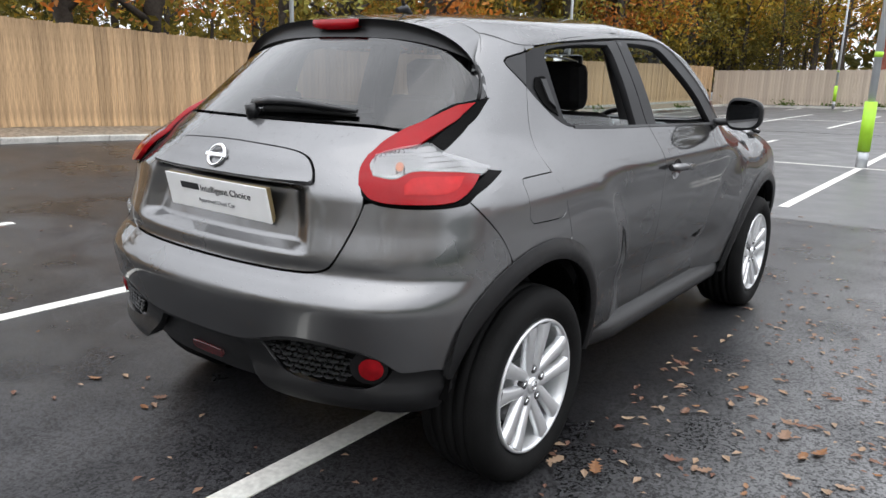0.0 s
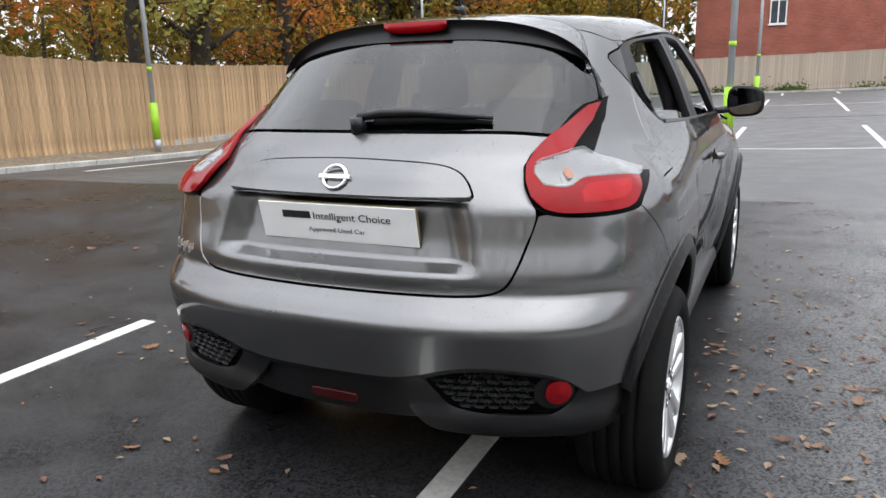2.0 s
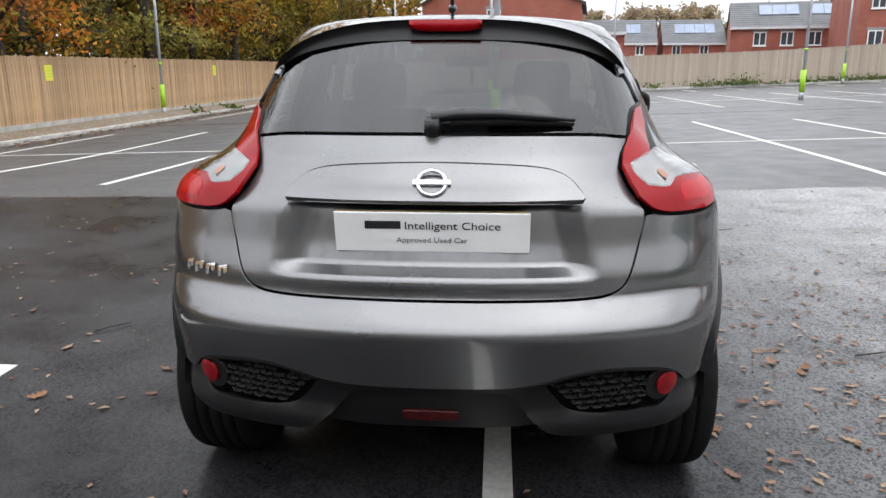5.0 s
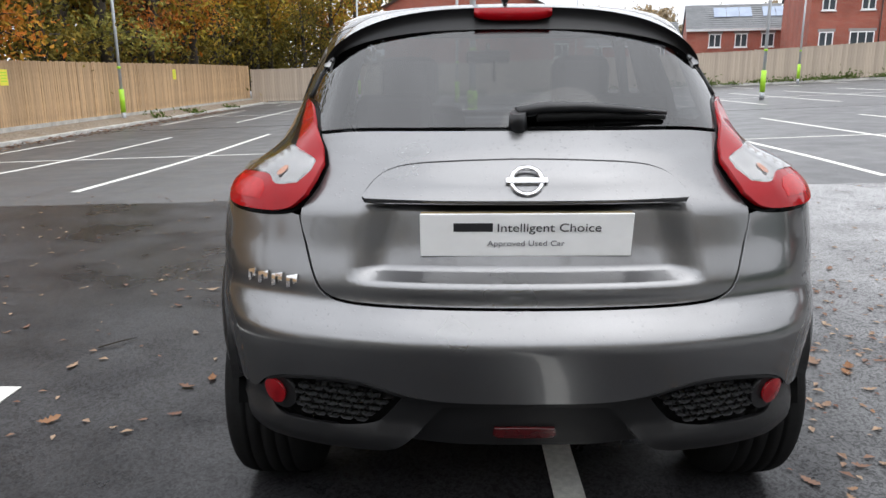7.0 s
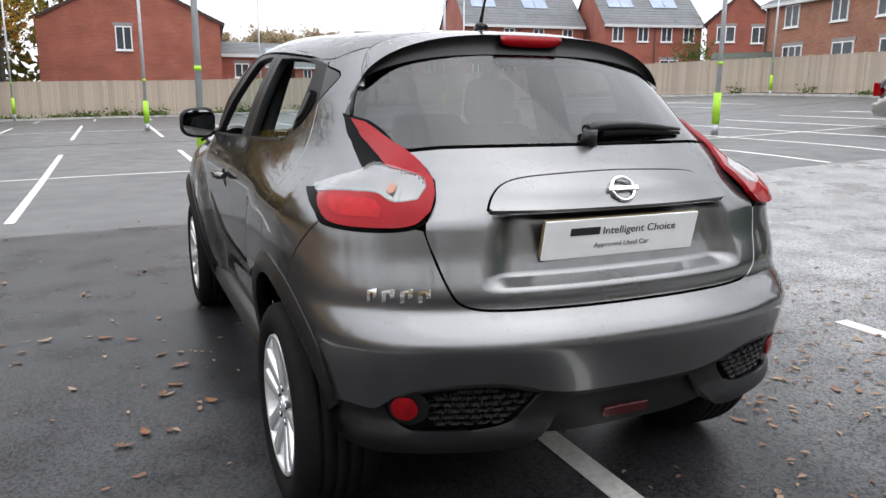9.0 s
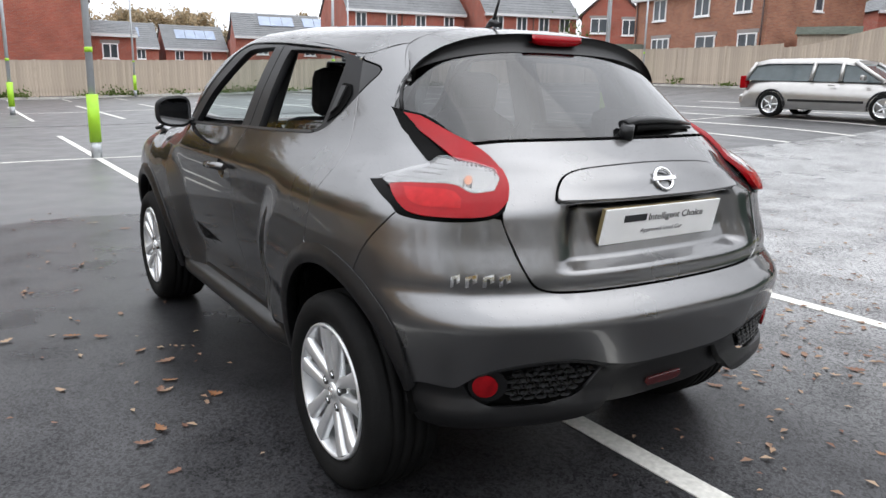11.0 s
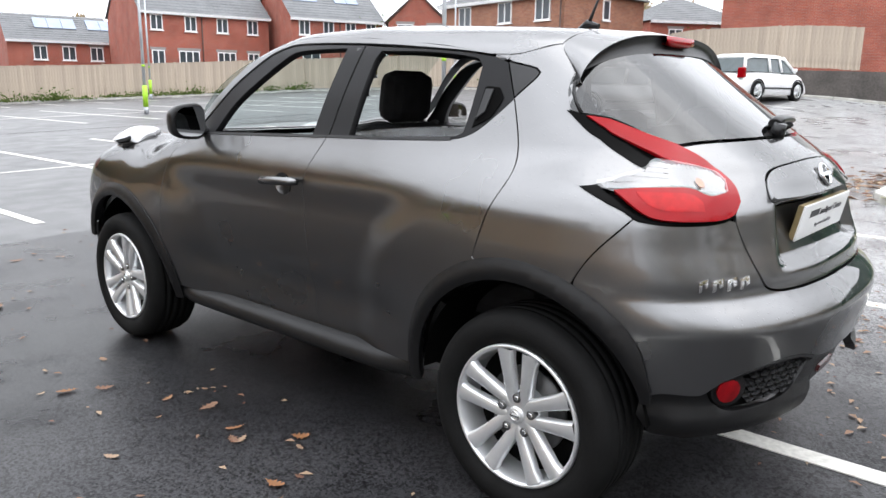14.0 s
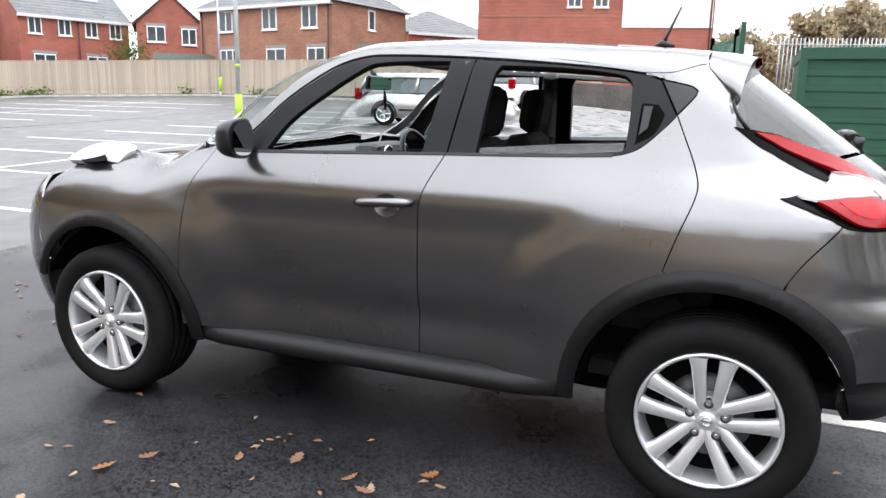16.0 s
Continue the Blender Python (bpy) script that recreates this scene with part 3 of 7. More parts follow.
    patch("pull_grip", [(0.298, 1.225), (0.292, 1.322), (0.262, 1.322), (0.270, 1.250)], GLOSS_BLACK, rs, lift=0.008, gap=0.001, depth=0.012, res=0.02, **k)
    patch("belt_seal", [(0.370, 1.156), (0.600, 1.147), (0.955, 1.137), (0.955, 1.147), (0.600, 1.158), (0.370, 1.167)], GLOSS_BLACK, rd, "black rubber belt seal", lift=0.004, gap=0.0005, depth=0.01, step=0.02, **k)
    patch("belt_seal", [(0.958, 1.137), (1.400, 1.123), (1.780, 1.111), (1.780, 1.121), (1.400, 1.134), (0.958, 1.147)], GLOSS_BLACK, fd, "black rubber belt seal", lift=0.004, gap=0.0005, depth=0.01, step=0.02, **k)
    # painted strip over the windows and down the windscreen pillar
    patch("cant_rail", [*DITCH[1:], (1.600, 1.425), (1.700, 1.340), (1.830, 1.225), (1.960, 1.140), (1.890, 1.128), (1.775, 1.215), (1.653, 1.332), (1.494, 1.443), (1.402, 1.481), (1.300, 1.497), (0.903, 1.487), (0.485, 1.457), (0.300, 1.434), (0.250, 1.417)], PAINT, car, res=0.02, gap=0.0015, **k)
    # half-lowered rear pane
    patch("door_pane", [(0.836, 1.150), (0.835, 1.176), (0.600, 1.196), (0.338, 1.214), (0.338, 1.180), (0.600, 1.158)], CLEARGLASS, rd, "lowered clear window pane", lift=-0.02, depth=0, **k).visible_shadow = False
    patch("roof_corner", [(0.000, 1.335), (0.060, 1.385), (0.150, 1.400), (0.300, 1.428), (0.300, 1.470), (0.200, 1.485), (0.105, 1.490), (0.020, 1.430)], PAINT, car, lift=-0.0025, depth=0, res=0.02, **k)
    # cladding: arches and sill
    for cy, a0, a1 in ((ARCH_R, -2, 161), (ARCH_F, 22, 184)):
        outer = [(cy + r * math.cos(radians(a)), 0.335 + r * math.sin(radians(a))) for a in np.linspace(a0, a1, 26)
                 for r in [0.497 - 0.045 * ramp(abs(a - 90), 45, 75) * (1 if (a > 90) == (cy == ARCH_R) else 0.15)]]
        patch("arch_trim", [*outer, *arc(cy, 0.430, a1, a0, 24)], CLAD, car, "grey-black plastic wheel arch trim", lift=0.006, gap=0.0, depth=0.05, res=0.02, bulge=lambda v, cy=cy: 0.015 * np.sin(np.clip((np.hypot(v[:, 0] - cy, v[:, 1] - 0.335) - 0.42) / 0.07, 0, 1) * math.pi), **k)
    # rounded sill bar that stands out below the doors
    sv, sf = [], []
    prof = ((-0.030, 0.388), (0.014, 0.372), (0.034, 0.356), (0.044, 0.338), (0.048, 0.318), (0.042, 0.300), (0.022, 0.288), (-0.080, 0.278))
    ys = np.linspace(0.46, 2.14, 44)
    for i, y in enumerate(ys):
        fade = float(ramp(y, 0.44, 0.72) * (1 - ramp(y, 1.92, 2.16)))
        for d, z in prof:
            sv.append(((0.772 + d * (0.25 + 0.75 * fade)) * (-1 if flip else 1), y, z + 0.012 * (1 - fade)))
        if i:
            o, p, n = 8 * i, 8 * i - 8, len(prof)
            sf += [((p + j, o + j, o + j + 1, p + j + 1) if not flip else (p + j + 1, o + j + 1, o + j, p + j)) for j in range(n - 1)]
    mesh_part("sill_trim", sv, sf, CLAD, car, "grey-black plastic sill trim", smooth=True)
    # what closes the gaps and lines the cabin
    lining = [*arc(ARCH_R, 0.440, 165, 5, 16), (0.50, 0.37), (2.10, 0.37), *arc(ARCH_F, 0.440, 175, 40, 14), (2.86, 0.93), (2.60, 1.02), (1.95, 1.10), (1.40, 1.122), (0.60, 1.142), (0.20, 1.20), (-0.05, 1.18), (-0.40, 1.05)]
    # near-black sheet stands for the shade behind the panel gaps
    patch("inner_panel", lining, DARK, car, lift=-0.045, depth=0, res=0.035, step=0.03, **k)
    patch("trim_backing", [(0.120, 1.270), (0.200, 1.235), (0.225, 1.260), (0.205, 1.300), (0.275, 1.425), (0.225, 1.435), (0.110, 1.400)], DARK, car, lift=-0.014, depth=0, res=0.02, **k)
    patch("corner_filler", [(-0.040, 1.235), (0.020, 1.245), (0.075, 1.330), (0.150, 1.455), (0.100, 1.468), (-0.012, 1.350)], PAINT, car, lift=-0.004, depth=0, res=0.015, **k)
    seal = bmesh.new()
    edge = on_rear(np.array([(0.618, 1.254), (0.606, 1.288), (0.594, 1.315), (0.578, 1.340), (0.556, 1.364)]))
    tube(seal, [(-x if flip else x, y - 0.002, z) for x, y, z in edge], 0.006, sides=8)
    part("glass_seal", seal, CLAD, car, "black edge beside the rear window")
    patch("door_card", [(0.52, 0.42), (1.95, 0.42), (1.90, 1.09), (1.40, 1.115), (0.60, 1.140), (0.20, 1.18), (0.16, 0.92), (0.34, 0.80), (0.47, 0.62)], DASH, car, lift=-0.10, depth=0.0, res=0.05, step=0.04, **k)
    # tail lamp: black seat, red body, clear upper lens
    lamp = patch("tail_lamp", [(0.006, 1.262), (-0.100, 1.190), (-0.270, 1.132), (-0.368, 1.104), (-0.345, 1.086), (-0.262, 1.066), (-0.150, 1.056), (-0.250, 1.022), (-0.310, 1.000), (-0.350, 0.978), (-0.470, 0.967), (-0.615, 0.973), (-0.668, 0.995), (-0.692, 1.045), (-0.688, 1.090), (-0.645, 1.123), (-0.560, 1.149), (-0.300, 1.212), (-0.114, 1.244)], SEAT, car, "boomerang tail lamp with red and clear lenses", lift=0.003, gap=0.0, depth=0.02, res=0.02, **k)
    swell = lambda v: 0.010 * np.exp(-((v[:, 0] + 0.5) / 0.16) ** 2) + 0.013 * ramp(v[:, 1], 0.980, 1.036) * (1 - ramp(v[:, 1], 1.05, 1.12)) * ramp(-v[:, 0], 0.22, 0.34)
    inner = [(-0.646, 1.088), (-0.606, 1.099), (-0.480, 1.113)]
    step_line = [(-0.268, 1.041), (-0.420, 1.040), (-0.505, 1.037), (-0.560, 1.022), (-0.634, 1.030), (-0.660, 1.060)]
    patch("red_lens", [(-0.058, 1.243), (-0.114, 1.235), (-0.300, 1.203), (-0.450, 1.173), (-0.540, 1.154), (-0.630, 1.125), (-0.680, 1.090), (-0.690, 1.050), (-0.678, 1.012), (-0.632, 0.986), (-0.520, 0.978), (-0.388, 0.984), (-0.335, 1.004), *step_line, *inner, (-0.396, 1.138), (-0.287, 1.167), (-0.133, 1.205)], RED, lamp, "glossy red lens", lift=0.012, gap=0.0, depth=0.016, res=0.016, bulge=swell, **k)
    patch("reflector", [(-0.205, 1.060), (-0.277, 1.074), (-0.357, 1.090), (-0.391, 1.114), *inner[::-1], (-0.660, 1.060), *step_line[::-1][1:]], BOWL, lamp, "bright ribbed reflector", lift=0.0035, gap=0.0, depth=0.0, res=0.0035, step=0.006,
          bulge=lambda v: swell(v) + ramp(-v[:, 0], 0.44, 0.50) * (0.0045 * np.abs(np.sin(v[:, 0] * 165)) + 0.0030 * np.abs(np.sin(v[:, 1] * 260))) + (1 - ramp(-v[:, 0], 0.42, 0.48)) * 0.0055 * np.abs(np.sin((v[:, 1] - 0.09 * v[:, 0]) * 190)), **k)
    patch("bulb", [(-0.545 + 0.014 * math.cos(a), 1.050 + 0.012 * math.sin(a)) for a in np.linspace(0, 2 * math.pi, 14, endpoint=False)], AMBER, lamp, "amber indicator bulb", lift=0.0125, gap=0, depth=0.003, res=0.008, step=0.006, bulge=lambda v: swell(v) + 0.003 * np.clip(1 - np.hypot(v[:, 0] + 0.545, v[:, 1] - 1.047) / 0.02, 0, 1), **k)
    patch("clear_lens", [(-0.198, 1.060), (-0.277, 1.077), (-0.357, 1.093), (-0.391, 1.117), *inner[::-1], (-0.660, 1.060), *step_line[::-1][1:]], LENS, lamp, "clear outer lens", lift=0.017, gap=0.0, depth=0.0, res=0.016, bulge=swell, **k).visible_shadow = False
    patch("red_reflector", [(-0.530, 1.010), (-0.500, 1.024), (-0.400, 1.029), (-0.335, 1.032), (-0.372, 1.007), (-0.420, 0.996), (-0.530, 0.994)], BRIGHT_RED, lamp, "brighter ribbed red reflector", lift=0.0125, gap=0, depth=0.002, res=0.007, step=0.01, bulge=lambda v: swell(v) + 0.0007 * np.abs(np.sin(v[:, 1] * 420)), **k)

# rear: tailgate, bumper, glass
gate_half = [(0, 0.767), (0.25, 0.768), (0.41, 0.770), (0.474, 0.777), (0.508, 0.794), (0.529, 0.828), (0.551, 0.896), (0.571, 0.975), (0.545, 1.04), (0.515, 1.09), (0.535, 1.135), (0.545, 1.163), (0.45, 1.174), (0.25, 1.179), (0, 1.180)]
garnish_rim = mirrored([(0, 1.0155), (0.397, 1.0135), (0.404, 1.022), (0.3865, 1.0508), (0.3532, 1.0792), (0.3008, 1.0975), (0.2003, 1.1075), (0, 1.1132)])
gate = patch("tailgate", mirrored(gate_half), PAINT, car, project=on_rear, res=0.016, gap=0.003, holes=[garnish_rim])
patch("gate_garnish", mirrored([(0, 1.017), (0.396, 1.015), (0.402, 1.022), (0.385, 1.050), (0.352, 1.078), (0.300, 1.096), (0.200, 1.106), (0, 1.112)]), PAINT, gate, project=on_rear, lift=0.003, gap=0.001, depth=0.02, res=0.014, bulge=lambda v: 0.004 * np.sin(np.clip((v[:, 1] - 1.01) / 0.1, 0, 1) * math.pi) + 0.016 * (1 - ramp(v[:, 1], 1.00, 1.05)))
# the shade in the gap round the garnish is this near-black sheet
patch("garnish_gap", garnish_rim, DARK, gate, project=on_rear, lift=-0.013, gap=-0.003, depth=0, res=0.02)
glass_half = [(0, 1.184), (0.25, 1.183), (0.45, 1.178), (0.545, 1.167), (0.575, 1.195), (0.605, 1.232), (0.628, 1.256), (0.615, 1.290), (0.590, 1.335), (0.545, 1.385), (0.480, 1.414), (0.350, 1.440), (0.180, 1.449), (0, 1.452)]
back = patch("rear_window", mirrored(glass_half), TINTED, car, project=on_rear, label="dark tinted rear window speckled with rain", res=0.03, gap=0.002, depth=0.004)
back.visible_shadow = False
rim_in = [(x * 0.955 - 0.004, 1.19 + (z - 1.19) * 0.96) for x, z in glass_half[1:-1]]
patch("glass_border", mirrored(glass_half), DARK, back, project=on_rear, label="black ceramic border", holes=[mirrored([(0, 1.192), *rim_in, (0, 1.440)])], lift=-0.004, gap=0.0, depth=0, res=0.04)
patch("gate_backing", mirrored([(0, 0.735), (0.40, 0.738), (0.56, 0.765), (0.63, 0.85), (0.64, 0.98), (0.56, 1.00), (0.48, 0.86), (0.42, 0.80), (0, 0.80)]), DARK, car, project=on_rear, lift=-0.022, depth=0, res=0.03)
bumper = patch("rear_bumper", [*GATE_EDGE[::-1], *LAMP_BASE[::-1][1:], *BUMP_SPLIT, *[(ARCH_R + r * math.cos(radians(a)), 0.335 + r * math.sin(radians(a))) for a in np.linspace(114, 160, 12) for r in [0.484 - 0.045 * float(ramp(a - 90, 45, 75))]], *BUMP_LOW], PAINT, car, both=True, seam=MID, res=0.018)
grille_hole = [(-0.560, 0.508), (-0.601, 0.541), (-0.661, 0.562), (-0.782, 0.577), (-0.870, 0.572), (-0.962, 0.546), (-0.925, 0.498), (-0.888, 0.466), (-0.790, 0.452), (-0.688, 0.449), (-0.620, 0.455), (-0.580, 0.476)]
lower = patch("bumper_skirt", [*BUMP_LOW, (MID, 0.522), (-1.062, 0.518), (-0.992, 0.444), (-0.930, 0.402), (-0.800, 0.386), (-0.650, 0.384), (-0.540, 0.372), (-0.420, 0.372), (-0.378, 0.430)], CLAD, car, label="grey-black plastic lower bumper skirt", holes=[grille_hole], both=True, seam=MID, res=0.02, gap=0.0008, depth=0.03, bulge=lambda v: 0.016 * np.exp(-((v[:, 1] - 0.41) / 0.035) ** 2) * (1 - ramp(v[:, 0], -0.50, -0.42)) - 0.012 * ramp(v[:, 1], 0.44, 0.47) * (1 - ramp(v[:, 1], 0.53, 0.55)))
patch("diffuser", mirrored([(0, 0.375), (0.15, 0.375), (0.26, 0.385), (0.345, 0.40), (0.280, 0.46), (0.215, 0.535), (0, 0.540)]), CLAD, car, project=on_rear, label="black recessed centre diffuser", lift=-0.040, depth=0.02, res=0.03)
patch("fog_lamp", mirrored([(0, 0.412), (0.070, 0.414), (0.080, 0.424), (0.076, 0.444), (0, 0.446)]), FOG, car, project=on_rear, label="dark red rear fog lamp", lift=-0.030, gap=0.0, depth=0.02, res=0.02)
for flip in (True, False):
    # flat near-black sheet stands for the unlit depth behind the honeycomb
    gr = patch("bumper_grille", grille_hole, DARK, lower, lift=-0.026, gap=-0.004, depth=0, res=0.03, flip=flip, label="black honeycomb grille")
    # lozenges of the grille
    hv, hf = [], []
    for row in range(7):
        for col in range(9):
            u, z = -0.690 - 0.0360 * col - (0.0180 if row % 2 else 0), 0.452 + 0.0185 * row
            if not within(np.array([(u, z)]), shrink(curve_loop(grille_hole, 0.02), 0.010))[0]:
                continue
            ring = [(u + 0.0190 * math.cos(a), z + 0.0098 * math.sin(a)) for a in np.arange(6) * math.pi / 3]
            small = [(u + 0.0150 * math.cos(a), z + 0.0062 * math.sin(a) + 0.0012) for a in np.arange(6) * math.pi / 3]
            q = on_side(np.array(ring + small))
            n = body_normal(q)
            q = q + n * np.array([-0.010] * 6 + [-0.024] * 6)[:, None]
            if flip:
                q = q * np.array([-1, 1, 1])
            o = len(hv)
            hv += list(q)
            for i in range(6):
                f = (o + i, o + (i + 1) % 6, o + 6 + (i + 1) % 6, o + 6 + i)
                hf.append(f[::-1] if flip else f)
    tagged(mesh_part("honeycomb", hv, hf, HONEY, lower), "raised honeycomb mesh of the grille", kind="stuff")
    disc = [(-0.618 + 0.034 * math.cos(a), 0.514 + 0.035 * math.sin(a)) for a in np.linspace(0, 2 * math.pi, 20, endpoint=False)]
    bez = [(-0.626 + 0.054 * math.cos(a), 0.511 + 0.050 * math.sin(a)) for a in np.linspace(0, 2 * math.pi, 20, endpoint=False)]
    patch("reflector_bezel", bez, CLAD, lower, lift=-0.010, gap=0, depth=0.02, res=0.02, flip=flip, label="round black bezel")
    patch("reflector", disc, DEEP_RED, lower, lift=-0.001, gap=0, depth=0.012, res=0.015, flip=flip, label="round red reflector", bulge=lambda v: 0.006 * np.clip(1 - np.hypot(v[:, 0] + 0.618, v[:, 1] - 0.514) / 0.035, 0, 1))


def spoiler_rows(t):
    """Cross-sections of the roof spoiler, t from 0 (middle) to 1 (lower corner)."""
    x = 0.580 * math.sin(t * math.pi / 2)
    if t < 0.72:
        ax = 0.505 * t / 0.72
        a = on_top(np.array([(ax, 0.105)]))[0]
    else:
        s = (t - 0.72) / 0.28
        a = on_side(np.array([(0.105 - 0.110 * s, 1.462 - 0.118 * s)]))[0]
    e = np.array([x, -0.055 + 0.050 * (x / 0.58) ** 2, 1.345 + 0.168 * max(0, 1 - (x / 0.5801) ** 3) ** 0.6])
    gz = 1.345 + 0.105 * max(0, 1 - (x / 0.5801) ** 3) ** 0.6
    g = on_rear(np.array([(x * 0.985, gz)]))[0]
    m = (a + e) / 2 + np.array([0.010 * max(0.0, t - 0.5), 0, 0.006 * (1 - t)])
    return a, m, e, e + np.array([0, 0.010, -0.012]), g


ts = np.concatenate((-np.linspace(1, 0, 31), np.linspace(0, 1, 31)[1:]))
top_v, top_f, un_v, un_f = [], [], [], []
for i, t in enumerate(ts):
    rows = [r * np.array([1 if t >= 0 else -1, 1, 1]) for r in spoiler_rows(abs(t))]
    top_v += rows[:3]
    un_v += [rows[2], rows[3], (rows[3] + rows[4]) / 2 + np.array([0, 0.012, 0]), rows[4]]
    if i:
        top_f += [(3 * i - 3 + j, 3 * i + j, 3 * i + j + 1, 3 * i - 2 + j) for j in range(2)]
        un_f += [(4 * i - 4 + j, 4 * i + j, 4 * i + j + 1, 4 * i - 3 + j) for j in range(3)]
spoiler = mesh_part("roof_spoiler", top_v, [f[::-1] for f in top_f], PAINT, car, smooth=True)
mesh_part("spoiler_lip", un_v, [f[::-1] for f in un_f], CLAD, spoiler, "dark underside of the spoiler", smooth=True)
bm = bmesh.new()
n = 12
for i in range(n + 1):
    x = -0.116 + 0.232 * i / n
    q = spoiler_rows(math.asin(min(1, abs(x) / 0.58)) * 2 / math.pi)
    e = q[2] * np.array([1 if x >= 0 else -1, 1, 1])
    h = 0.036 * (1 - 0.35 * abs(2 * i / n - 1) ** 4)
    for dy, dz in ((0.010, 0.0), (-0.010, -0.002), (-0.012, -h), (0.012, -h - 0.004)):
        bm.verts.new((e[0], e[1] + dy, e[2] + dz))
bm.verts.ensure_lookup_table()
for i in range(n):
    for j in range(3):
        bm.faces.new([bm.verts[4 * i + j], bm.verts[4 * i + 4 + j], bm.verts[4 * i + 5 + j], bm.verts[4 * i + 1 + j]]).smooth = True
part("brake_light", close_ends(bm), RED, spoiler, "red high-level brake light")

# roof, windscreen, bonnet, nose
side_line = on_side(np.array([np.array(DITCH[0]) * (1 - s) + np.array(DITCH[1]) * s for s in np.linspace(0, 1, 4)][:-1] + [np.array(a) * (1 - s) + np.array(b) * s for a, b in zip(DITCH[1:], DITCH[2:]) for s in np.linspace(0, 1, 5)][:]))
half = [(p[0] + 0.0005, p[1]) for p in side_line]
roof = patch("roof", mirrored([(0, 0.108), (0.30, 0.108), *half[::2], (0.50, 1.545), (0.30, 1.590), (0, 1.605)]), PAINT, car, project=on_top, res=0.05, gap=0.0008)
screen_half = [(0, 1.612), (0.30, 1.598), (0.505, 1.556), (0.555, 1.580), (0.655, 1.790), (0.700, 1.930), (0.710, 2.060), (0.50, 2.210), (0.25, 2.270), (0, 2.285)]
ws = patch("windscreen", mirrored(screen_half), CLEARGLASS, car, project=on_top, label="clear raked windscreen", res=0.05, depth=0.004, bulge=lambda v: -0.055 * (1 - ramp(np.abs(v[:, 0]), 0.15, 0.60)) * ramp(v[:, 1], 1.60, 1.90) * (1 - ramp(v[:, 1], 2.15, 2.27)))
ws.visible_shadow = False
patch("bonnet", mirrored([(0, 2.295), (0.25, 2.280), (0.50, 2.220), (0.700, 2.090), (0.735, 2.20), (0.700, 2.40), (0.56, 2.62), (0.50, 2.85), (0.42, 3.05), (0.2, 3.16), (0, 3.18)]), PAINT, car, project=on_top, res=0.05)
patch("front_bumper", [(2.950, 0.700), (2.940, 0.860), (2.985, 0.920), (3.10, 0.955), (U_NOSE + CX, 0.955), (U_NOSE + CX, 0.280), (3.10, 0.280), (2.930, 0.310), *arc(ARCH_F, 0.430, 4, 34, 6)], PAINT, car, both=True, seam=U_NOSE + CX, res=0.035)
patch("wing_filler", mirrored([(0, 2.292), (0.25, 2.277), (0.50, 2.217), (0.700, 2.087), (0.790, 2.15), (0.800, 2.45), (0.74, 2.75), (0.56, 3.0), (0.30, 3.12), (0, 3.17)]), PAINT, car, project=on_top, lift=-0.005, depth=0, res=0.04)
patch("headliner", mirrored([(0, 0.15), (0.42, 0.15), (0.50, 0.5), (0.52, 1.3), (0.45, 1.48), (0, 1.55)]), LINER, car, project=on_top, lift=-0.04, depth=0, res=0.1, step=0.06)
for flip in (True, False):
    hl = patch("headlamp", [(0.500, 2.860), (0.560, 2.600), (0.640, 2.520), (0.735, 2.535), (0.748, 2.700), (0.700, 2.860), (0.600, 2.950)], PALE_LENS, car, project=on_top, label="clear domed crest of the front lamp, sky reflection painted pale", lift=0.004, gap=0, depth=0.03, res=0.02, flip=flip,
               bulge=lambda v: 0.046 * np.clip(1 - ((v[:, 0] - 0.655) / 0.12) ** 2 - ((v[:, 1] - 2.72) / 0.22) ** 2, 0, 1) ** 0.8)
    # no real hollow: its shade is a near-black patch on the dome
    patch("lamp_hollow", [(2.560, 1.016), (2.610, 1.036), (2.710, 1.038), (2.755, 1.012), (2.660, 1.004)], DARK, hl, "black patch for the shaded hollow beside the lamp crest", lift=0.030, gap=0, depth=0.012, res=0.02, flip=flip)

# wiper, aerial, emblem, badge, number plate
def on_glass(x, z, off):
    q = on_rear(np.array([(x, z)]))
    return Vector(q[0] + body_normal(q)[0] * off)


bm = bmesh.new()
tube(bm, [on_glass(-0.014, 1.205, 0.022), on_glass(0.06, 1.213, 0.026), on_glass(0.16, 1.214, 0.026), on_glass(0.27, 1.210, 0.022), on_glass(0.385, 1.204, 0.016)], [0.021, 0.023, 0.020, 0.015, 0.008], sides=10, squash=0.7)
wiper = part("wiper", bm, GLOSS_BLACK, car, "black rear wiper resting on the glass")
bm = bmesh.new()
tube(bm, [on_glass(0.04, 1.200, 0.012), on_glass(0.20, 1.206, 0.010), on_glass(0.385, 1.198, 0.008)], [0.013, 0.012, 0.006], sides=6)
part("blade", bm, RUBBER, wiper)
bm = bmesh.new()
tube(bm, [on_glass(-0.010, 1.186, -0.01), on_glass(-0.012, 1.196, 0.035)], [0.026, 0.021], sides=14)
part("pivot", bm, GLOSS_BLACK, wiper)
bm = bmesh.new()
ant = on_top(np.array([(0.0, 0.315)]))[0]
tube(bm, [(0, 0.36, ant[2] + 0.004), (0, 0.32, ant[2] + 0.022), (0, 0.27, ant[2] + 0.010)], [0.006, 0.017, 0.010], sides=10)
tube(bm, [(0, 0.318, ant[2] + 0.015), (0, 0.300, ant[2] + 0.06), (0, 0.255, ant[2] + 0.165)], [0.009, 0.006, 0.0035], sides=8)
part("aerial", bm, GLOSS_BLACK, car, "short black roof aerial")

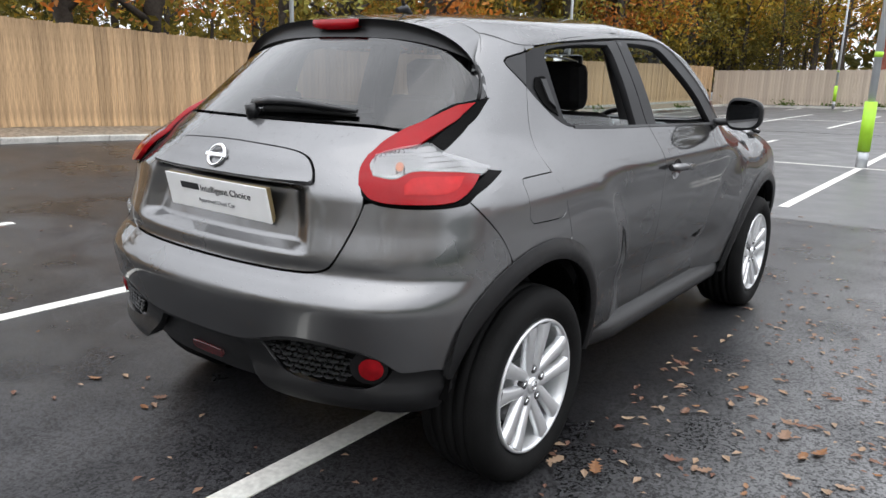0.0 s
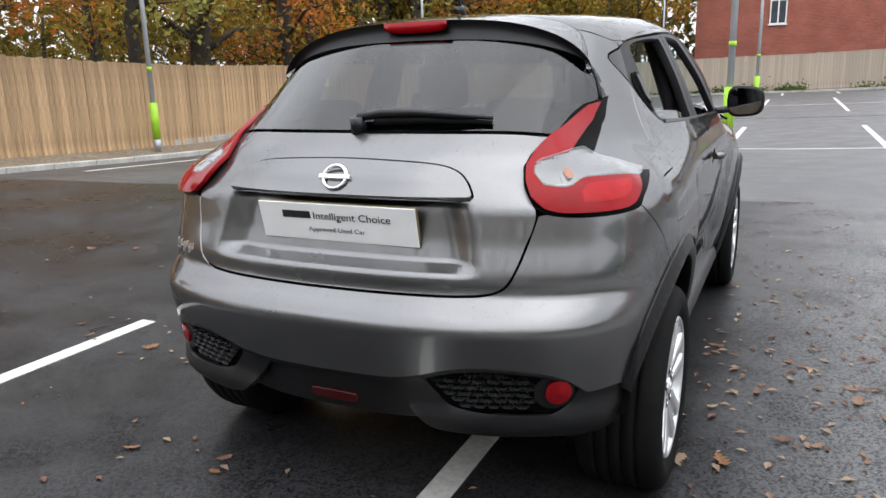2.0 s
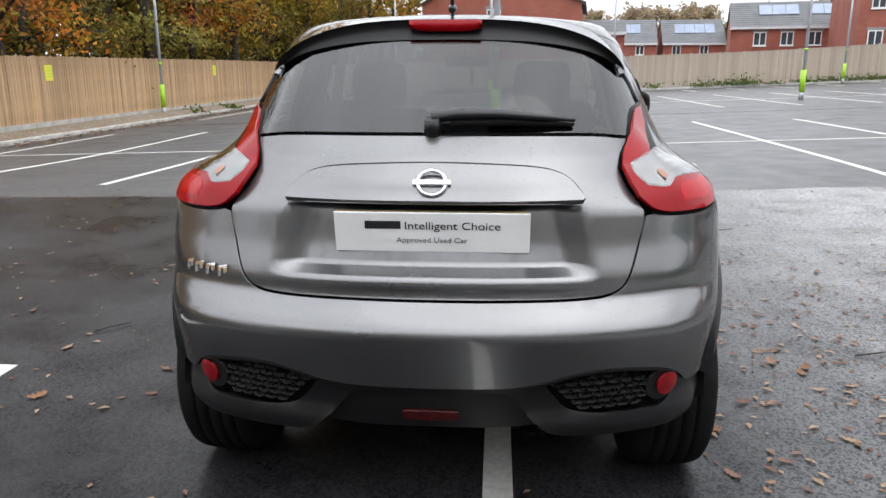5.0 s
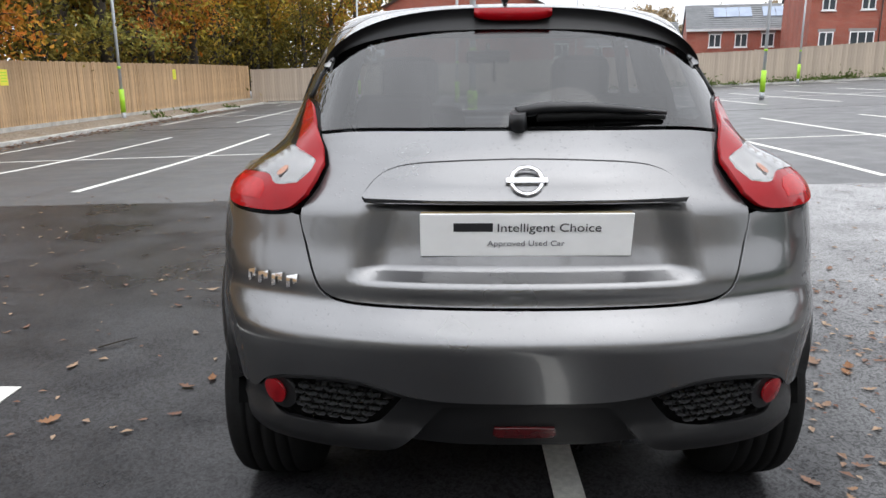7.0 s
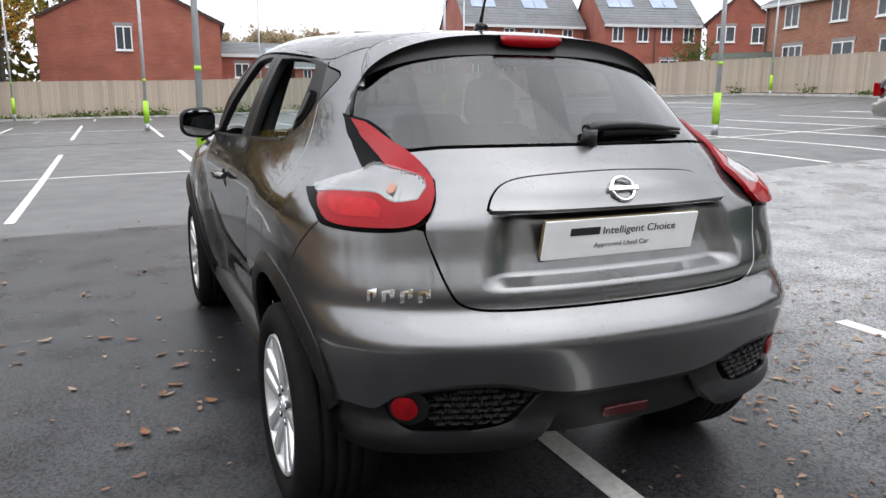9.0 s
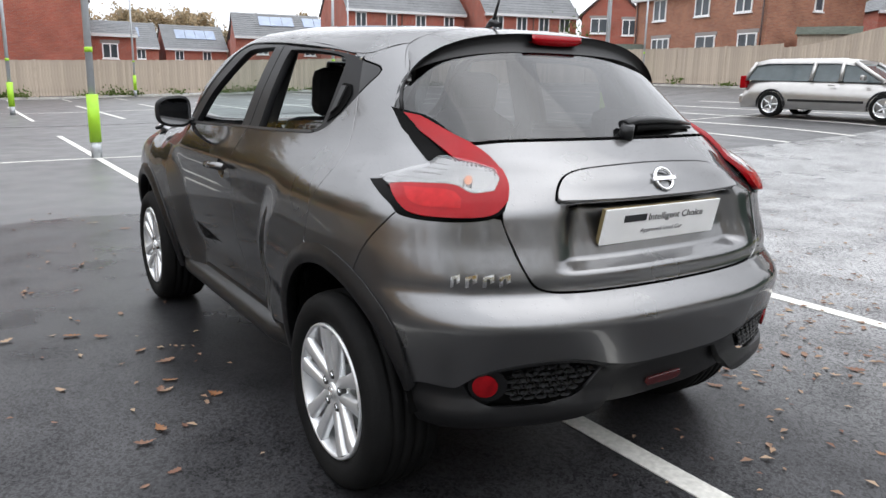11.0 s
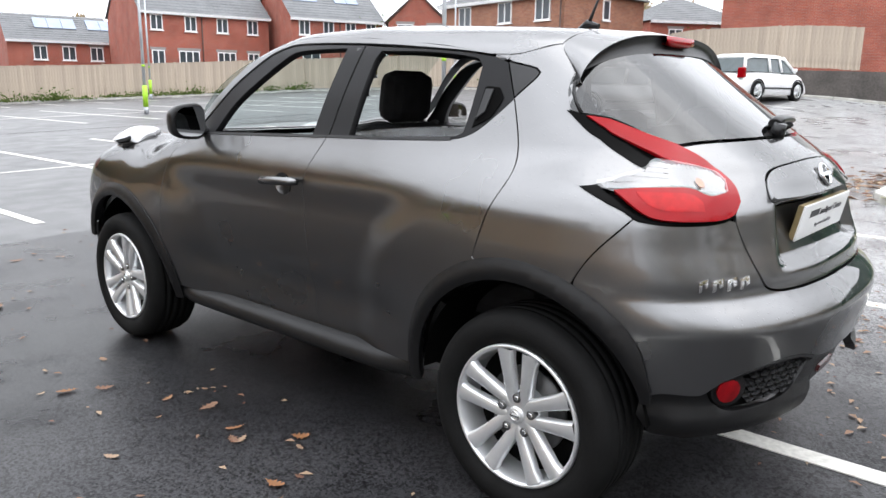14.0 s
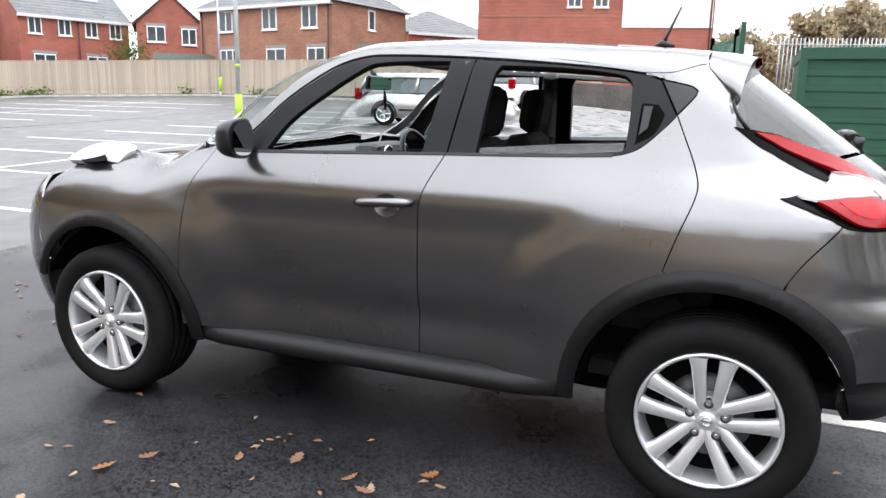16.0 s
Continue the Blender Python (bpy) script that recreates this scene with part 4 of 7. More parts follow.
gq = on_rear(np.array([(0.0, 1.067), (0.0, 1.03), (0.0, 1.10)]))
slope = math.atan2(gq[2][1] - gq[1][1], gq[2][2] - gq[1][2])
E_AT = Matrix.Translation((0, gq[0][1] - 0.014, 1.067)) @ Matrix.Rotation(-slope * 0.8, 4, "X")
bm = bmesh.new()
tube(bm, [E_AT @ Vector((0.037 * math.cos(a), 0, 0.034 * math.sin(a))) for a in np.linspace(0, 2 * math.pi, 40, endpoint=False)], 0.0062, sides=8, close=True)
emblem = part("emblem", bm, CHROME, gate, "round chrome maker's emblem")
bm = boxed(-0.051, -0.007, -0.0075, 0.051, 0.004, 0.0075, bevel=0.003)
bm.transform(E_AT)
part("emblem_bar", bm, CHROME, emblem, "chrome cross bar")

P_AT = Matrix.Translation((0, -0.598, 0.936)) @ Matrix.Rotation(math.atan2(-0.024, 0.118) * -1.0, 4, "X") @ Matrix.Rotation(0.0, 4, "Z")
bm = boxed(-0.260, 0.0, -0.0565, 0.260, 0.006, 0.0565, bevel=0.002)
bm.transform(P_AT)
plate = part("dealer_plate", bm, PLATE, gate, "white dealer plate with black and grey writing")
BACKPL = mat("brown_plate_backing", (0.20, 0.15, 0.07), rough=0.6, var=0.2)
bm = boxed(-0.257, 0.0065, -0.054, 0.257, 0.022, 0.054)
bm.transform(P_AT)
part("plate_backing", bm, BACKPL, plate)
INK = mat("black_ink", (0.015, 0.015, 0.017), rough=0.5, var=0.05)
INK2 = mat("grey_ink", (0.13, 0.13, 0.14), rough=0.5, var=0.05)


def words(text, size, x, z, material, parent, width=None):
    cu = bpy.data.curves.new("lettering", "FONT")
    cu.body, cu.size, cu.align_x, cu.extrude = text, size, "CENTER", 0.0004
    ob = new("lettering", cu)
    bpy.context.view_layer.update()
    me = bpy.data.meshes.new_from_object(ob.evaluated_get(bpy.context.evaluated_depsgraph_get()))
    bpy.data.objects.remove(ob)
    w = max(v.co.x for v in me.vertices) - min(v.co.x for v in me.vertices)
    me.transform(P_AT @ Matrix.Translation((x, -0.0012, z)) @ Matrix.Rotation(math.pi / 2, 4, "X") @ Matrix.Diagonal(((width or w) / w, 1, 1, 1)))
    me.materials.clear()
    me.materials.append(material)
    o = new("lettering", me)
    o.parent = parent
    return o


words("Intelligent Choice", 0.031, 0.055, 0.010, INK, plate, 0.252)
words("Approved Used Car", 0.020, 0.0, -0.028, INK2, plate, 0.190)
bm = boxed(-0.178, -0.0012, 0.0105, -0.082, 0.001, 0.0325)
bm.transform(P_AT)
part("word_bar", bm, INK, plate, "black bar of writing")

for i, (u, w) in enumerate(((0.0, 0.026), (0.034, 0.034), (0.075, 0.034), (0.116, 0.034))):
    # a plain chrome shape for each letter of the badge
    u0, w = -0.517 - u * 1.14, w * 1.12
    patch("badge", [(u0, 0.822), (u0 - w * 0.85, 0.829), (u0 - w * 0.85, 0.808), (u0 - w * 0.55, 0.804), (u0 - w * 0.5, 0.818), (u0 - w * 0.3, 0.816), (u0 - w * 0.28, 0.796), (u0, 0.793)], CHROME, car, label="chrome badge letter shape", lift=0.006, gap=0, depth=0.006, res=0.02, step=0.01, flip=True)

# door handles and mirrors
for s in (-1, 1):
    fl = s < 0
    ring = [(1.155 + 0.052 * math.cos(a), 0.950 + 0.042 * math.sin(a)) for a in np.linspace(0, 2 * math.pi, 18, endpoint=False)]
    patch("handle_bowl", ring, PAINT, car, lift=-0.0005, gap=-0.001, depth=0.0, res=0.010, flip=fl, label="scooped bowl behind the door handle", bulge=lambda v: -0.020 * np.clip(1 - ((v[:, 0] - 1.155) / 0.052) ** 2 - ((v[:, 1] - 0.95) / 0.042) ** 2, 0, 1))
    hq = on_side(np.array([(1.275, 0.957), (1.245, 0.960), (1.160, 0.966), (1.075, 0.969), (1.045, 0.968)]))
    hn = body_normal(hq)
    hp = hq + hn * np.array([0.012, 0.030, 0.036, 0.032, 0.014])[:, None]
    bm = bmesh.new()
    tube(bm, [Vector(p * np.array([s, 1, 1])) for p in hp], [0.013, 0.0200, 0.0195, 0.0200, 0.015], sides=14, squash=0.85)
    part("door_handle", bm, PAINT, car, "body-coloured pull handle")
    # mirror
    mt = Vector((s * (0.884 if s < 0 else 0.930), 1.775, 1.170))
    bm = bmesh.new()
    bmesh.ops.create_uvsphere(bm, u_segments=24, v_segments=14, radius=1)
    for v in bm.verts:
        x, y, z = v.co
        x, z = math.copysign(abs(x) ** 0.62, x), math.copysign(abs(z) ** 0.62, z)
        yy = y * 0.085 if y > 0 else y * 0.012
        v.co = (s * x * 0.090 * (1 - 0.08 * (y > 0) * y), yy - 0.01, z * 0.077 * (1 - 0.10 * x))
    bm.transform(Matrix.Translation(mt) @ Matrix.Rotation(radians(-8 * s), 4, "Z"))
    for f in bm.faces:
        f.smooth = True
    mir = part("door_mirror", bm, GLOSS_BLACK, car, "glossy black door mirror housing")
    bm = bmesh.new()
    bmesh.ops.create_circle(bm, cap_ends=True, segments=28, radius=1)
    for v in bm.verts:
        x, z = v.co.x, v.co.y
        v.co = (s * math.copysign(abs(x) ** 0.65, x) * 0.077, -0.0245, math.copysign(abs(z) ** 0.65, z) * 0.064 * (1 - 0.10 * x))
    bmesh.ops.recalc_face_normals(bm, faces=bm.faces[:])
    bm.transform(Matrix.Translation(mt) @ Matrix.Rotation(radians(-8 * s), 4, "Z"))
    part("mirror_glass", bm, MIRROR, mir, "silvered mirror glass")
    bm = bmesh.new()
    tube(bm, [(s * 0.765, 1.80, 1.118), (s * 0.80, 1.795, 1.124), (s * 0.86, 1.79, 1.130)], [0.040, 0.032, 0.030], sides=10, squash=0.6)
    part("mirror_arm", bm, GLOSS_BLACK, mir)
    bm = boxed(mt.x - 0.055, 1.836, 1.165, mt.x + 0.055, 1.852, 1.180, bevel=0.005)
    part("indicator_strip", bm, PALE_LENS, mir, "clear side indicator")

# wheels
def make_wheel():
    """A wheel with its outer face towards -x, its middle at the origin."""
    bm = bmesh.new()
    # barrel and lip
    lathe(bm, [(-0.010, 0.2150), (-0.016, 0.2185), (-0.018, 0.2240), (-0.014, 0.2290), (-0.004, 0.2300), (0.02, 0.2180), (0.17, 0.2100)], steps=60)
    lathe(bm, [(-0.010, 0.2150), (0.012, 0.2080), (0.16, 0.2050)], steps=60)
    # hub
    lathe(bm, [(0.004, 0.0), (0.002, 0.034), (0.004, 0.052), (0.012, 0.070), (0.030, 0.078), (0.06, 0.080)], steps=40)
    bmesh.ops.recalc_face_normals(bm, faces=bm.faces[:])
    wheel = part("wheel", bm, ALLOY, None, "silver twin-spoke alloy wheel")
    # five pairs of spokes
    for p in range(5):
        for side in (-1, 1):
            bm = bmesh.new()
            mid = 2 * math.pi * p / 5 + math.pi / 2
            sec = []
            for r, off, w, x0, d in ((0.034, 0.020, 0.036, 0.003, 0.030), (0.075, 0.0275, 0.0385, -0.003, 0.030), (0.130, 0.0350, 0.0430, -0.009, 0.028), (0.180, 0.0420, 0.0490, -0.015, 0.026), (0.217, 0.0490, 0.0620, -0.016, 0.026)):
                c = Vector((0, math.cos(mid), math.sin(mid)))
                t = Vector((0, -math.sin(mid), math.cos(mid))) * side
                o = c * math.sqrt(max(r * r - off * off, 1e-6)) + t * off
                ex = Vector((1, 0, 0))
                sec.append([bm.verts.new(o + t * (a * w / 2) + ex * (x0 + b * d)) for a, b in ((-1, 1.0), (-0.94, 0.14), (-0.70, 0.0), (0.62, 0.0), (0.94, 0.16), (1, 1.0))])
            for a, b in zip(sec, sec[1:]):
                for i in range(5):
                    bm.faces.new((a[i], a[i + 1], b[i + 1], b[i])).smooth = True
            bmesh.ops.recalc_face_normals(bm, faces=bm.faces[:])
            part("spoke", bm, ALLOY, wheel)
    bm = bmesh.new()
    prof = [(0.012, 0.215), (-0.002, 0.2300), (-0.012, 0.2340), (-0.024, 0.262), (-0.027, 0.285), (-0.021, 0.306), (-0.008, 0.322), (0.010, 0.3295), (0.030, 0.3325)]
    for gx in (0.045, 0.085, 0.125, 0.165):
        prof += [(gx - 0.004, 0.3338), (gx - 0.003, 0.3265), (gx + 0.003, 0.3265), (gx + 0.004, 0.3338)]
    prof += [(0.180, 0.3325), (0.200, 0.3295), (0.218, 0.322), (0.231, 0.306), (0.236, 0.285), (0.233, 0.262), (0.222, 0.234), (0.200, 0.215)]
    lathe(bm, prof, steps=96)
    bmesh.ops.recalc_face_normals(bm, faces=bm.faces[:])
    part("tyre", bm, RUBBER, wheel, "black road tyre")
    bm = bmesh.new()
    lathe(bm, [(-0.006, 0.0), (-0.006, 0.022), (-0.003, 0.027), (0.004, 0.0285)], steps=32)
    part("hub_cap", bm, ALLOY, wheel, "silver centre cap")
    bm = bmesh.new()
    tube(bm, [(-0.0075, 0.0145 * math.cos(a), 0.0145 * math.sin(a)) for a in np.linspace(0, 2 * math.pi, 24, endpoint=False)], 0.0022, sides=6, close=True)
    box(bm, -0.0095, -0.018, -0.003, -0.005, 0.018, 0.003)
    part("cap_ring", bm, CHROME, wheel, "chrome ring on the centre cap")
    for p in range(5):
        a = 2 * math.pi * p / 5 + math.pi / 2
        bm = bmesh.new()
        lathe(bm, [(-0.006, 0.0), (-0.006, 0.0070), (-0.004, 0.0085), (0.022, 0.0090)], steps=6, smooth=False)
        bm.transform(Matrix.Translation((0, 0.057 * math.cos(a), 0.057 * math.sin(a))))
        part("wheel_bolt", bm, CHROME, wheel, "chrome wheel bolt")
        bm = bmesh.new()
        lathe(bm, [(-0.004, 0.0), (-0.004, 0.0140), (-0.001, 0.0155), (0.022, 0.0160)], steps=16)
        bm.transform(Matrix.Translation((0, 0.057 * math.cos(a), 0.057 * math.sin(a))))
        part("bolt_seat", bm, DISC, wheel)
    bm = bmesh.new()
    lathe(bm, [(0.062, 0.06), (0.060, 0.142), (0.072, 0.142), (0.074, 0.0)], steps=40)
    part("brake_disc", bm, DISC, wheel, "grey steel brake disc")
    # near-black disc stands for the shade behind the spokes
    bm = bmesh.new()
    lathe(bm, [(0.085, 0.0), (0.085, 0.212)], steps=40)
    part("wheel_backing", bm, DARK, wheel)
    return wheel


WX = -0.852
w0 = make_wheel()
w0.parent = car
spots = [(WX, 0.0, 0, 1), (WX, 2.53, 0, 20), (-WX, 0.0, 180, 2), (-WX, 2.53, 180, 5)]
for i, (x, y, rz, spin) in enumerate(spots):
    m = Matrix.Translation((x, y, HUB_Z)) @ Matrix.Rotation(radians(rz), 4, "Z") @ Matrix.Rotation(radians(spin), 4, "X")
    if i == 0:
        w0.matrix_basis = m
    else:
        copy_thing(w0, m)

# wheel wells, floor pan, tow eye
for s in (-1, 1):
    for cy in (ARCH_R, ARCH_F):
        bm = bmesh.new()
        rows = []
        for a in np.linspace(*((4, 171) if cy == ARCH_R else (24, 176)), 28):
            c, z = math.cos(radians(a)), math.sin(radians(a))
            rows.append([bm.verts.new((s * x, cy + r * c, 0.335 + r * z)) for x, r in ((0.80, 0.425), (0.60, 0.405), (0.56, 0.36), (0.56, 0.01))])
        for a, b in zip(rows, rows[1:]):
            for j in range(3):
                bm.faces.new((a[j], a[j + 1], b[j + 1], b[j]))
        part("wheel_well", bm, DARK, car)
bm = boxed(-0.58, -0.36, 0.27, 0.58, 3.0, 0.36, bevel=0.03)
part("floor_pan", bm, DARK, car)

# cabin
def seat(x, y, name="front_seat"):
    bm = bmesh.new()
    box(bm, x - 0.25, y, 0.50, x + 0.25, y + 0.50, 0.66, bevel=0.06)
    cushion = part(name, bm, CLOTH, car, "black cloth front seat")
    bm = bmesh.new()
    box(bm, -0.245, -0.07, 0.0, 0.245, 0.07, 0.60, bevel=0.065)
    bm.transform(Matrix.Translation((x, y - 0.02, 0.60)) @ Matrix.Rotation(radians(14), 4, "X"))
    part("backrest", bm, CLOTH, cushion)
    bm = bmesh.new()
    box(bm, -0.125, -0.055, 0.0, 0.125, 0.055, 0.21, bevel=0.05)
    bm.transform(Matrix.Translation((x, y - 0.165, 1.185)) @ Matrix.Rotation(radians(8), 4, "X"))
    part("headrest", bm, CLOTH, cushion)
    bm = bmesh.new()
    for d in (-0.06, 0.06):
        tube(bm, [(x + d, y - 0.15, 1.10), (x + d, y - 0.165, 1.21)], 0.007, sides=6)
    part("headrest_rod", bm, CHROME, cushion)


seat(-0.37, 1.12)
seat(0.37, 1.12)
bm = bmesh.new()
box(bm, -0.62, 0.10, 0.52, 0.62, 0.58, 0.68, bevel=0.06)
rear_seat = part("rear_seat", bm, CLOTH, car, "black cloth rear bench")
bm = boxed(-0.60, -0.07, 0.0, 0.60, 0.07, 0.52, bevel=0.05)
bm.transform(Matrix.Translation((0, 0.10, 0.62)) @ Matrix.Rotation(radians(16), 4, "X"))
part("backrest", bm, CLOTH, rear_seat)
for x in (-0.36, 0.36):
    bm = boxed(-0.12, -0.05, 0.0, 0.12, 0.05, 0.14, bevel=0.04)
    bm.transform(Matrix.Translation((x, -0.04, 1.12)))
    part("headrest", bm, CLOTH, rear_seat)
part("parcel_shelf", boxed(-0.55, -0.36, 1.06, 0.55, -0.02, 1.075, bevel=0.004), DASH, car)
part("carpet", boxed(-0.66, -0.40, 0.36, 0.66, 2.10, 0.42, bevel=0.01), CLOTH, car)
bm = bmesh.new()
box(bm, -0.69, 1.78, 0.62, 0.69, 2.16, 1.075, bevel=0.07)
dash = part("dashboard", bm, DASH, car, "dark moulded dashboard")
bm = boxed(0.16, 1.70, 0.99, 0.56, 1.86, 1.105, bevel=0.045)
part("instrument_hood", bm, DASH, dash)
bm = bmesh.new()
wheel_at = Matrix.Translation((0.37, 1.55, 1.00)) @ Matrix.Rotation(radians(-24), 4, "X")
tube(bm, [wheel_at @ Vector((0.185 * math.cos(a), 0, 0.185 * math.sin(a))) for a in np.linspace(0, 2 * math.pi, 36, endpoint=False)], 0.014, sides=8, close=True)
sw = part("steering_wheel", bm, GLOSS_BLACK, car, "black leather steering wheel")
bm = bmesh.new()
for a in (0, 180, 270):
    tube(bm, [wheel_at @ Vector((0, 0.01, 0)), wheel_at @ Vector((0.18 * math.cos(radians(a)), 0, 0.18 * math.sin(radians(a))))], [0.05, 0.016], sides=8, squash=0.4)
part("spoke", bm, DASH, sw)
for x, y in ((0.27, 1.75), (0.47, 1.75)):
    bm = bmesh.new()
    tube(bm, [(x + 0.055 * math.cos(a), y - 0.052, 1.035 + 0.055 * math.sin(a)) for a in np.linspace(0, 2 * math.pi, 20, endpoint=False)], 0.006, sides=6, close=True)
    part("dial_ring", bm, CHROME, dash, "silver ring round a dial")
bm = boxed(-0.115, -0.012, -0.033, 0.115, 0.014, 0.033, bevel=0.012)
bm.transform(Matrix.Translation((0, 1.62, 1.405)) @ Matrix.Rotation(radians(10), 4, "X"))
im = part("interior_mirror", bm, GLOSS_BLACK, car, "black interior mirror on the windscreen")
part("mirror_face", boxed(-0.105, 1.604, 1.375, 0.105, 1.607, 1.432), MIRROR, im)
bm = bmesh.new()
tube(bm, [(0, 1.63, 1.42), (0, 1.66, 1.47)], 0.012, sides=8)
part("mirror_stem", bm, GLOSS_BLACK, im)
bm = bmesh.new()
tube(bm, [(0.03, 1.605, 1.385), (0.03, 1.60, 1.33), (0.032, 1.60, 1.28)], [0.003, 0.010, 0.007], sides=6)
part("hanging_air_freshener", bm, GLOSS_BLACK, im)
for s in (-1, 1):
    bm = bmesh.new()
    tube(bm, [(s * 0.70, 0.98, 0.60), (s * 0.715, 0.96, 1.12), (s * 0.60, 0.93, 1.46)], [0.05, 0.045, 0.04], sides=8)
    part("pillar_trim", bm, DASH, car)
    bm = bmesh.new()
    tube(bm, [(s * 0.66, 0.93, 1.15), (s * 0.40, 1.05, 0.62)], 0.020, sides=6, squash=0.15)
    part("seat_belt", bm, CLOTH, car)

# ---- asphalt, kerbs, bay lines ----
def asphalt_mat():
    m = mat("wet_asphalt", (0.03, 0.03, 0.032), rough=0.45)
    n, l = m.node_tree.nodes, m.node_tree.links
    b = n["Principled BSDF"]
    geo = n.new("ShaderNodeNewGeometry")
    sep = n.new("ShaderNodeSeparateXYZ")
    l.new(geo.outputs["Position"], sep.inputs[0])

    def tex(kind, scale, detail=3.0):
        t = n.new(kind)
        t.inputs["Scale"].default_value = scale
        if "Detail" in t.inputs:
            t.inputs["Detail"].default_value = detail
        l.new(geo.outputs["Position"], t.inputs["Vector"])
        return t

    def span(v, lo, hi, a, c):
        r = n.new("ShaderNodeMapRange")
        for key, x in (("From Min", lo), ("From Max", hi), ("To Min", a), ("To Max", c)):
            r.inputs[key].default_value = x
        l.new(v, r.inputs["Value"])
        return r.outputs["Result"]

    def mix(kind, fac, c1, c2):
        x = n.new("ShaderNodeMixRGB")
        x.blend_type = kind
        for key, v in (("Fac", fac), ("Color1", c1), ("Color2", c2)):
            if isinstance(v, (int, float)):
                x.inputs[key].default_value = v if key == "Fac" else (v, v, v, 1)
            elif isinstance(v, tuple):
                x.inputs[key].default_value = (*v, 1)
            else:
                l.new(v, x.inputs[key])
        return x.outputs["Color"]

    def math2(op, a, c):
        x = n.new("ShaderNodeMath")
        x.operation = op
        for i, v in enumerate((a, c)):
            if isinstance(v, (int, float)):
                x.inputs[i].default_value = v
            else:
                l.new(v, x.inputs[i])
        return x.outputs[0]

    stones = tex("ShaderNodeTexVoronoi", 105)
    grit = tex("ShaderNodeTexNoise", 260, 2).outputs["Fac"]
    damp = tex("ShaderNodeTexNoise", 0.55, 5).outputs["Fac"]
    damp2 = tex("ShaderNodeTexNoise", 2.3, 4).outputs["Fac"]
    # two lays of asphalt meet along a joint in front of the car
    joint = math2("ADD", sep.outputs["Y"], span(tex("ShaderNodeTexNoise", 1.2, 4).outputs["Fac"], 0.3, 0.7, -0.06, 0.06))
    joint = math2("ADD", joint, math2("MULTIPLY", sep.outputs["X"], -0.06))
    newer = span(joint, 5.66, 5.72, 0, 1)
    stone_col = math2("ADD", math2("MULTIPLY", math2("POWER", span(stones.outputs["Color"], 0, 1, 0, 1), 4.0), 7.0), 0.2)
    near = mix("MULTIPLY", 1.0, mix("MIX", span(damp, 0.35, 0.65, 0, 1), (0.002, 0.002, 0.0022), (0.006, 0.006, 0.0064)), stone_col)
    near = mix("MULTIPLY", 1.0, near, span(grit, 0.35, 0.65, 0.55, 1.5))
    far = mix("MULTIPLY", 1.0, mix("MIX", span(damp, 0.35, 0.65, 0, 1), (0.046, 0.046, 0.048), (0.072, 0.072, 0.073)), span(grit, 0.3, 0.7, 0.7, 1.3))
    # near asphalt turns lighter towards the east, in uneven patches
    paler = math2("MULTIPLY", span(sep.outputs["X"], 0.8, 3.5, 0, 1), span(damp2, 0.3, 0.65, 0.6, 1))
    near = mix("MIX", math2("MULTIPLY", paler, 0.6), near, mix("MULTIPLY", 1.0, (0.085, 0.085, 0.085), stone_col))
    l.new(mix("MIX", newer, near, far), b.inputs["Base Color"])
    wet = math2("ADD", span(damp, 0.38, 0.62, 0.26, 0.38), span(damp2, 0.3, 0.7, -0.05, 0.07))
    l.new(mix("MIX", newer, wet, span(damp2, 0.3, 0.7, 0.38, 0.50)), b.inputs["Roughness"])
    bp = n.new("ShaderNodeBump")
    bp.inputs["Strength"].default_value, bp.inputs["Distance"].default_value = 0.28, 0.005
    h = math2("MULTIPLY", span(stones.outputs["Distance"], 0, 0.6, 1, 0), math2("SUBTRACT", 1.15, newer))
    l.new(math2("ADD", h, math2("MULTIPLY", grit, 0.5)), bp.inputs["Height"])
    l.new(mix("MIX", newer, span(damp2, 0.35, 0.65, 0.06, 0.22), 0.55), b.inputs["Specular IOR Level"])
    l.new(bp.outputs["Normal"], b.inputs["Normal"])
    return m


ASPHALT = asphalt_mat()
gx = np.concatenate((np.linspace(-600, -16, 14), np.arange(-15, 50, 0.5), np.linspace(55, 600, 14)))
gy = np.concatenate((np.linspace(-400, -13, 14), np.arange(-12, 60, 0.5), np.linspace(65, 800, 14)))
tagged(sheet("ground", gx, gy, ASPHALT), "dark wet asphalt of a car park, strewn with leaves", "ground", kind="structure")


def strip(name, x0, y0, x1, y1, width, material, dz=0.005, thick=0.004, n=14):
    """A painted line that follows the ground."""
    d = Vector((x1 - x0, y1 - y0)).normalized()
    px, py = -d.y * width / 2, d.x * width / 2
    v, f = [], []
    for i in range(n + 1):
        t = i / n
        x, y = x0 + (x1 - x0) * t, y0 + (y1 - y0) * t
        for s in (1, -1):
            v.append((x + s * px, y + s * py, lift(x + s * px, y + s * py) + dz))
        for s in (-1, 1):
            v.append((x + s * px, y + s * py, lift(x + s * px, y + s * py) + dz - thick - 0.002))
        if i:
            o, p = 4 * i, 4 * i - 4
            f += [(p + j, o + j, o + (j + 1) % 4, p + (j + 1) % 4) for j in range(4)]
    return mesh_part(name, v, f, material)


def bay_line(x, y0, y1, w=0.10):
    tagged(strip("bay_line", x, y0, x, y1, w, WHITE_LINE), "worn white painted parking bay line on the asphalt", "road marking", "bay lines", "structure")


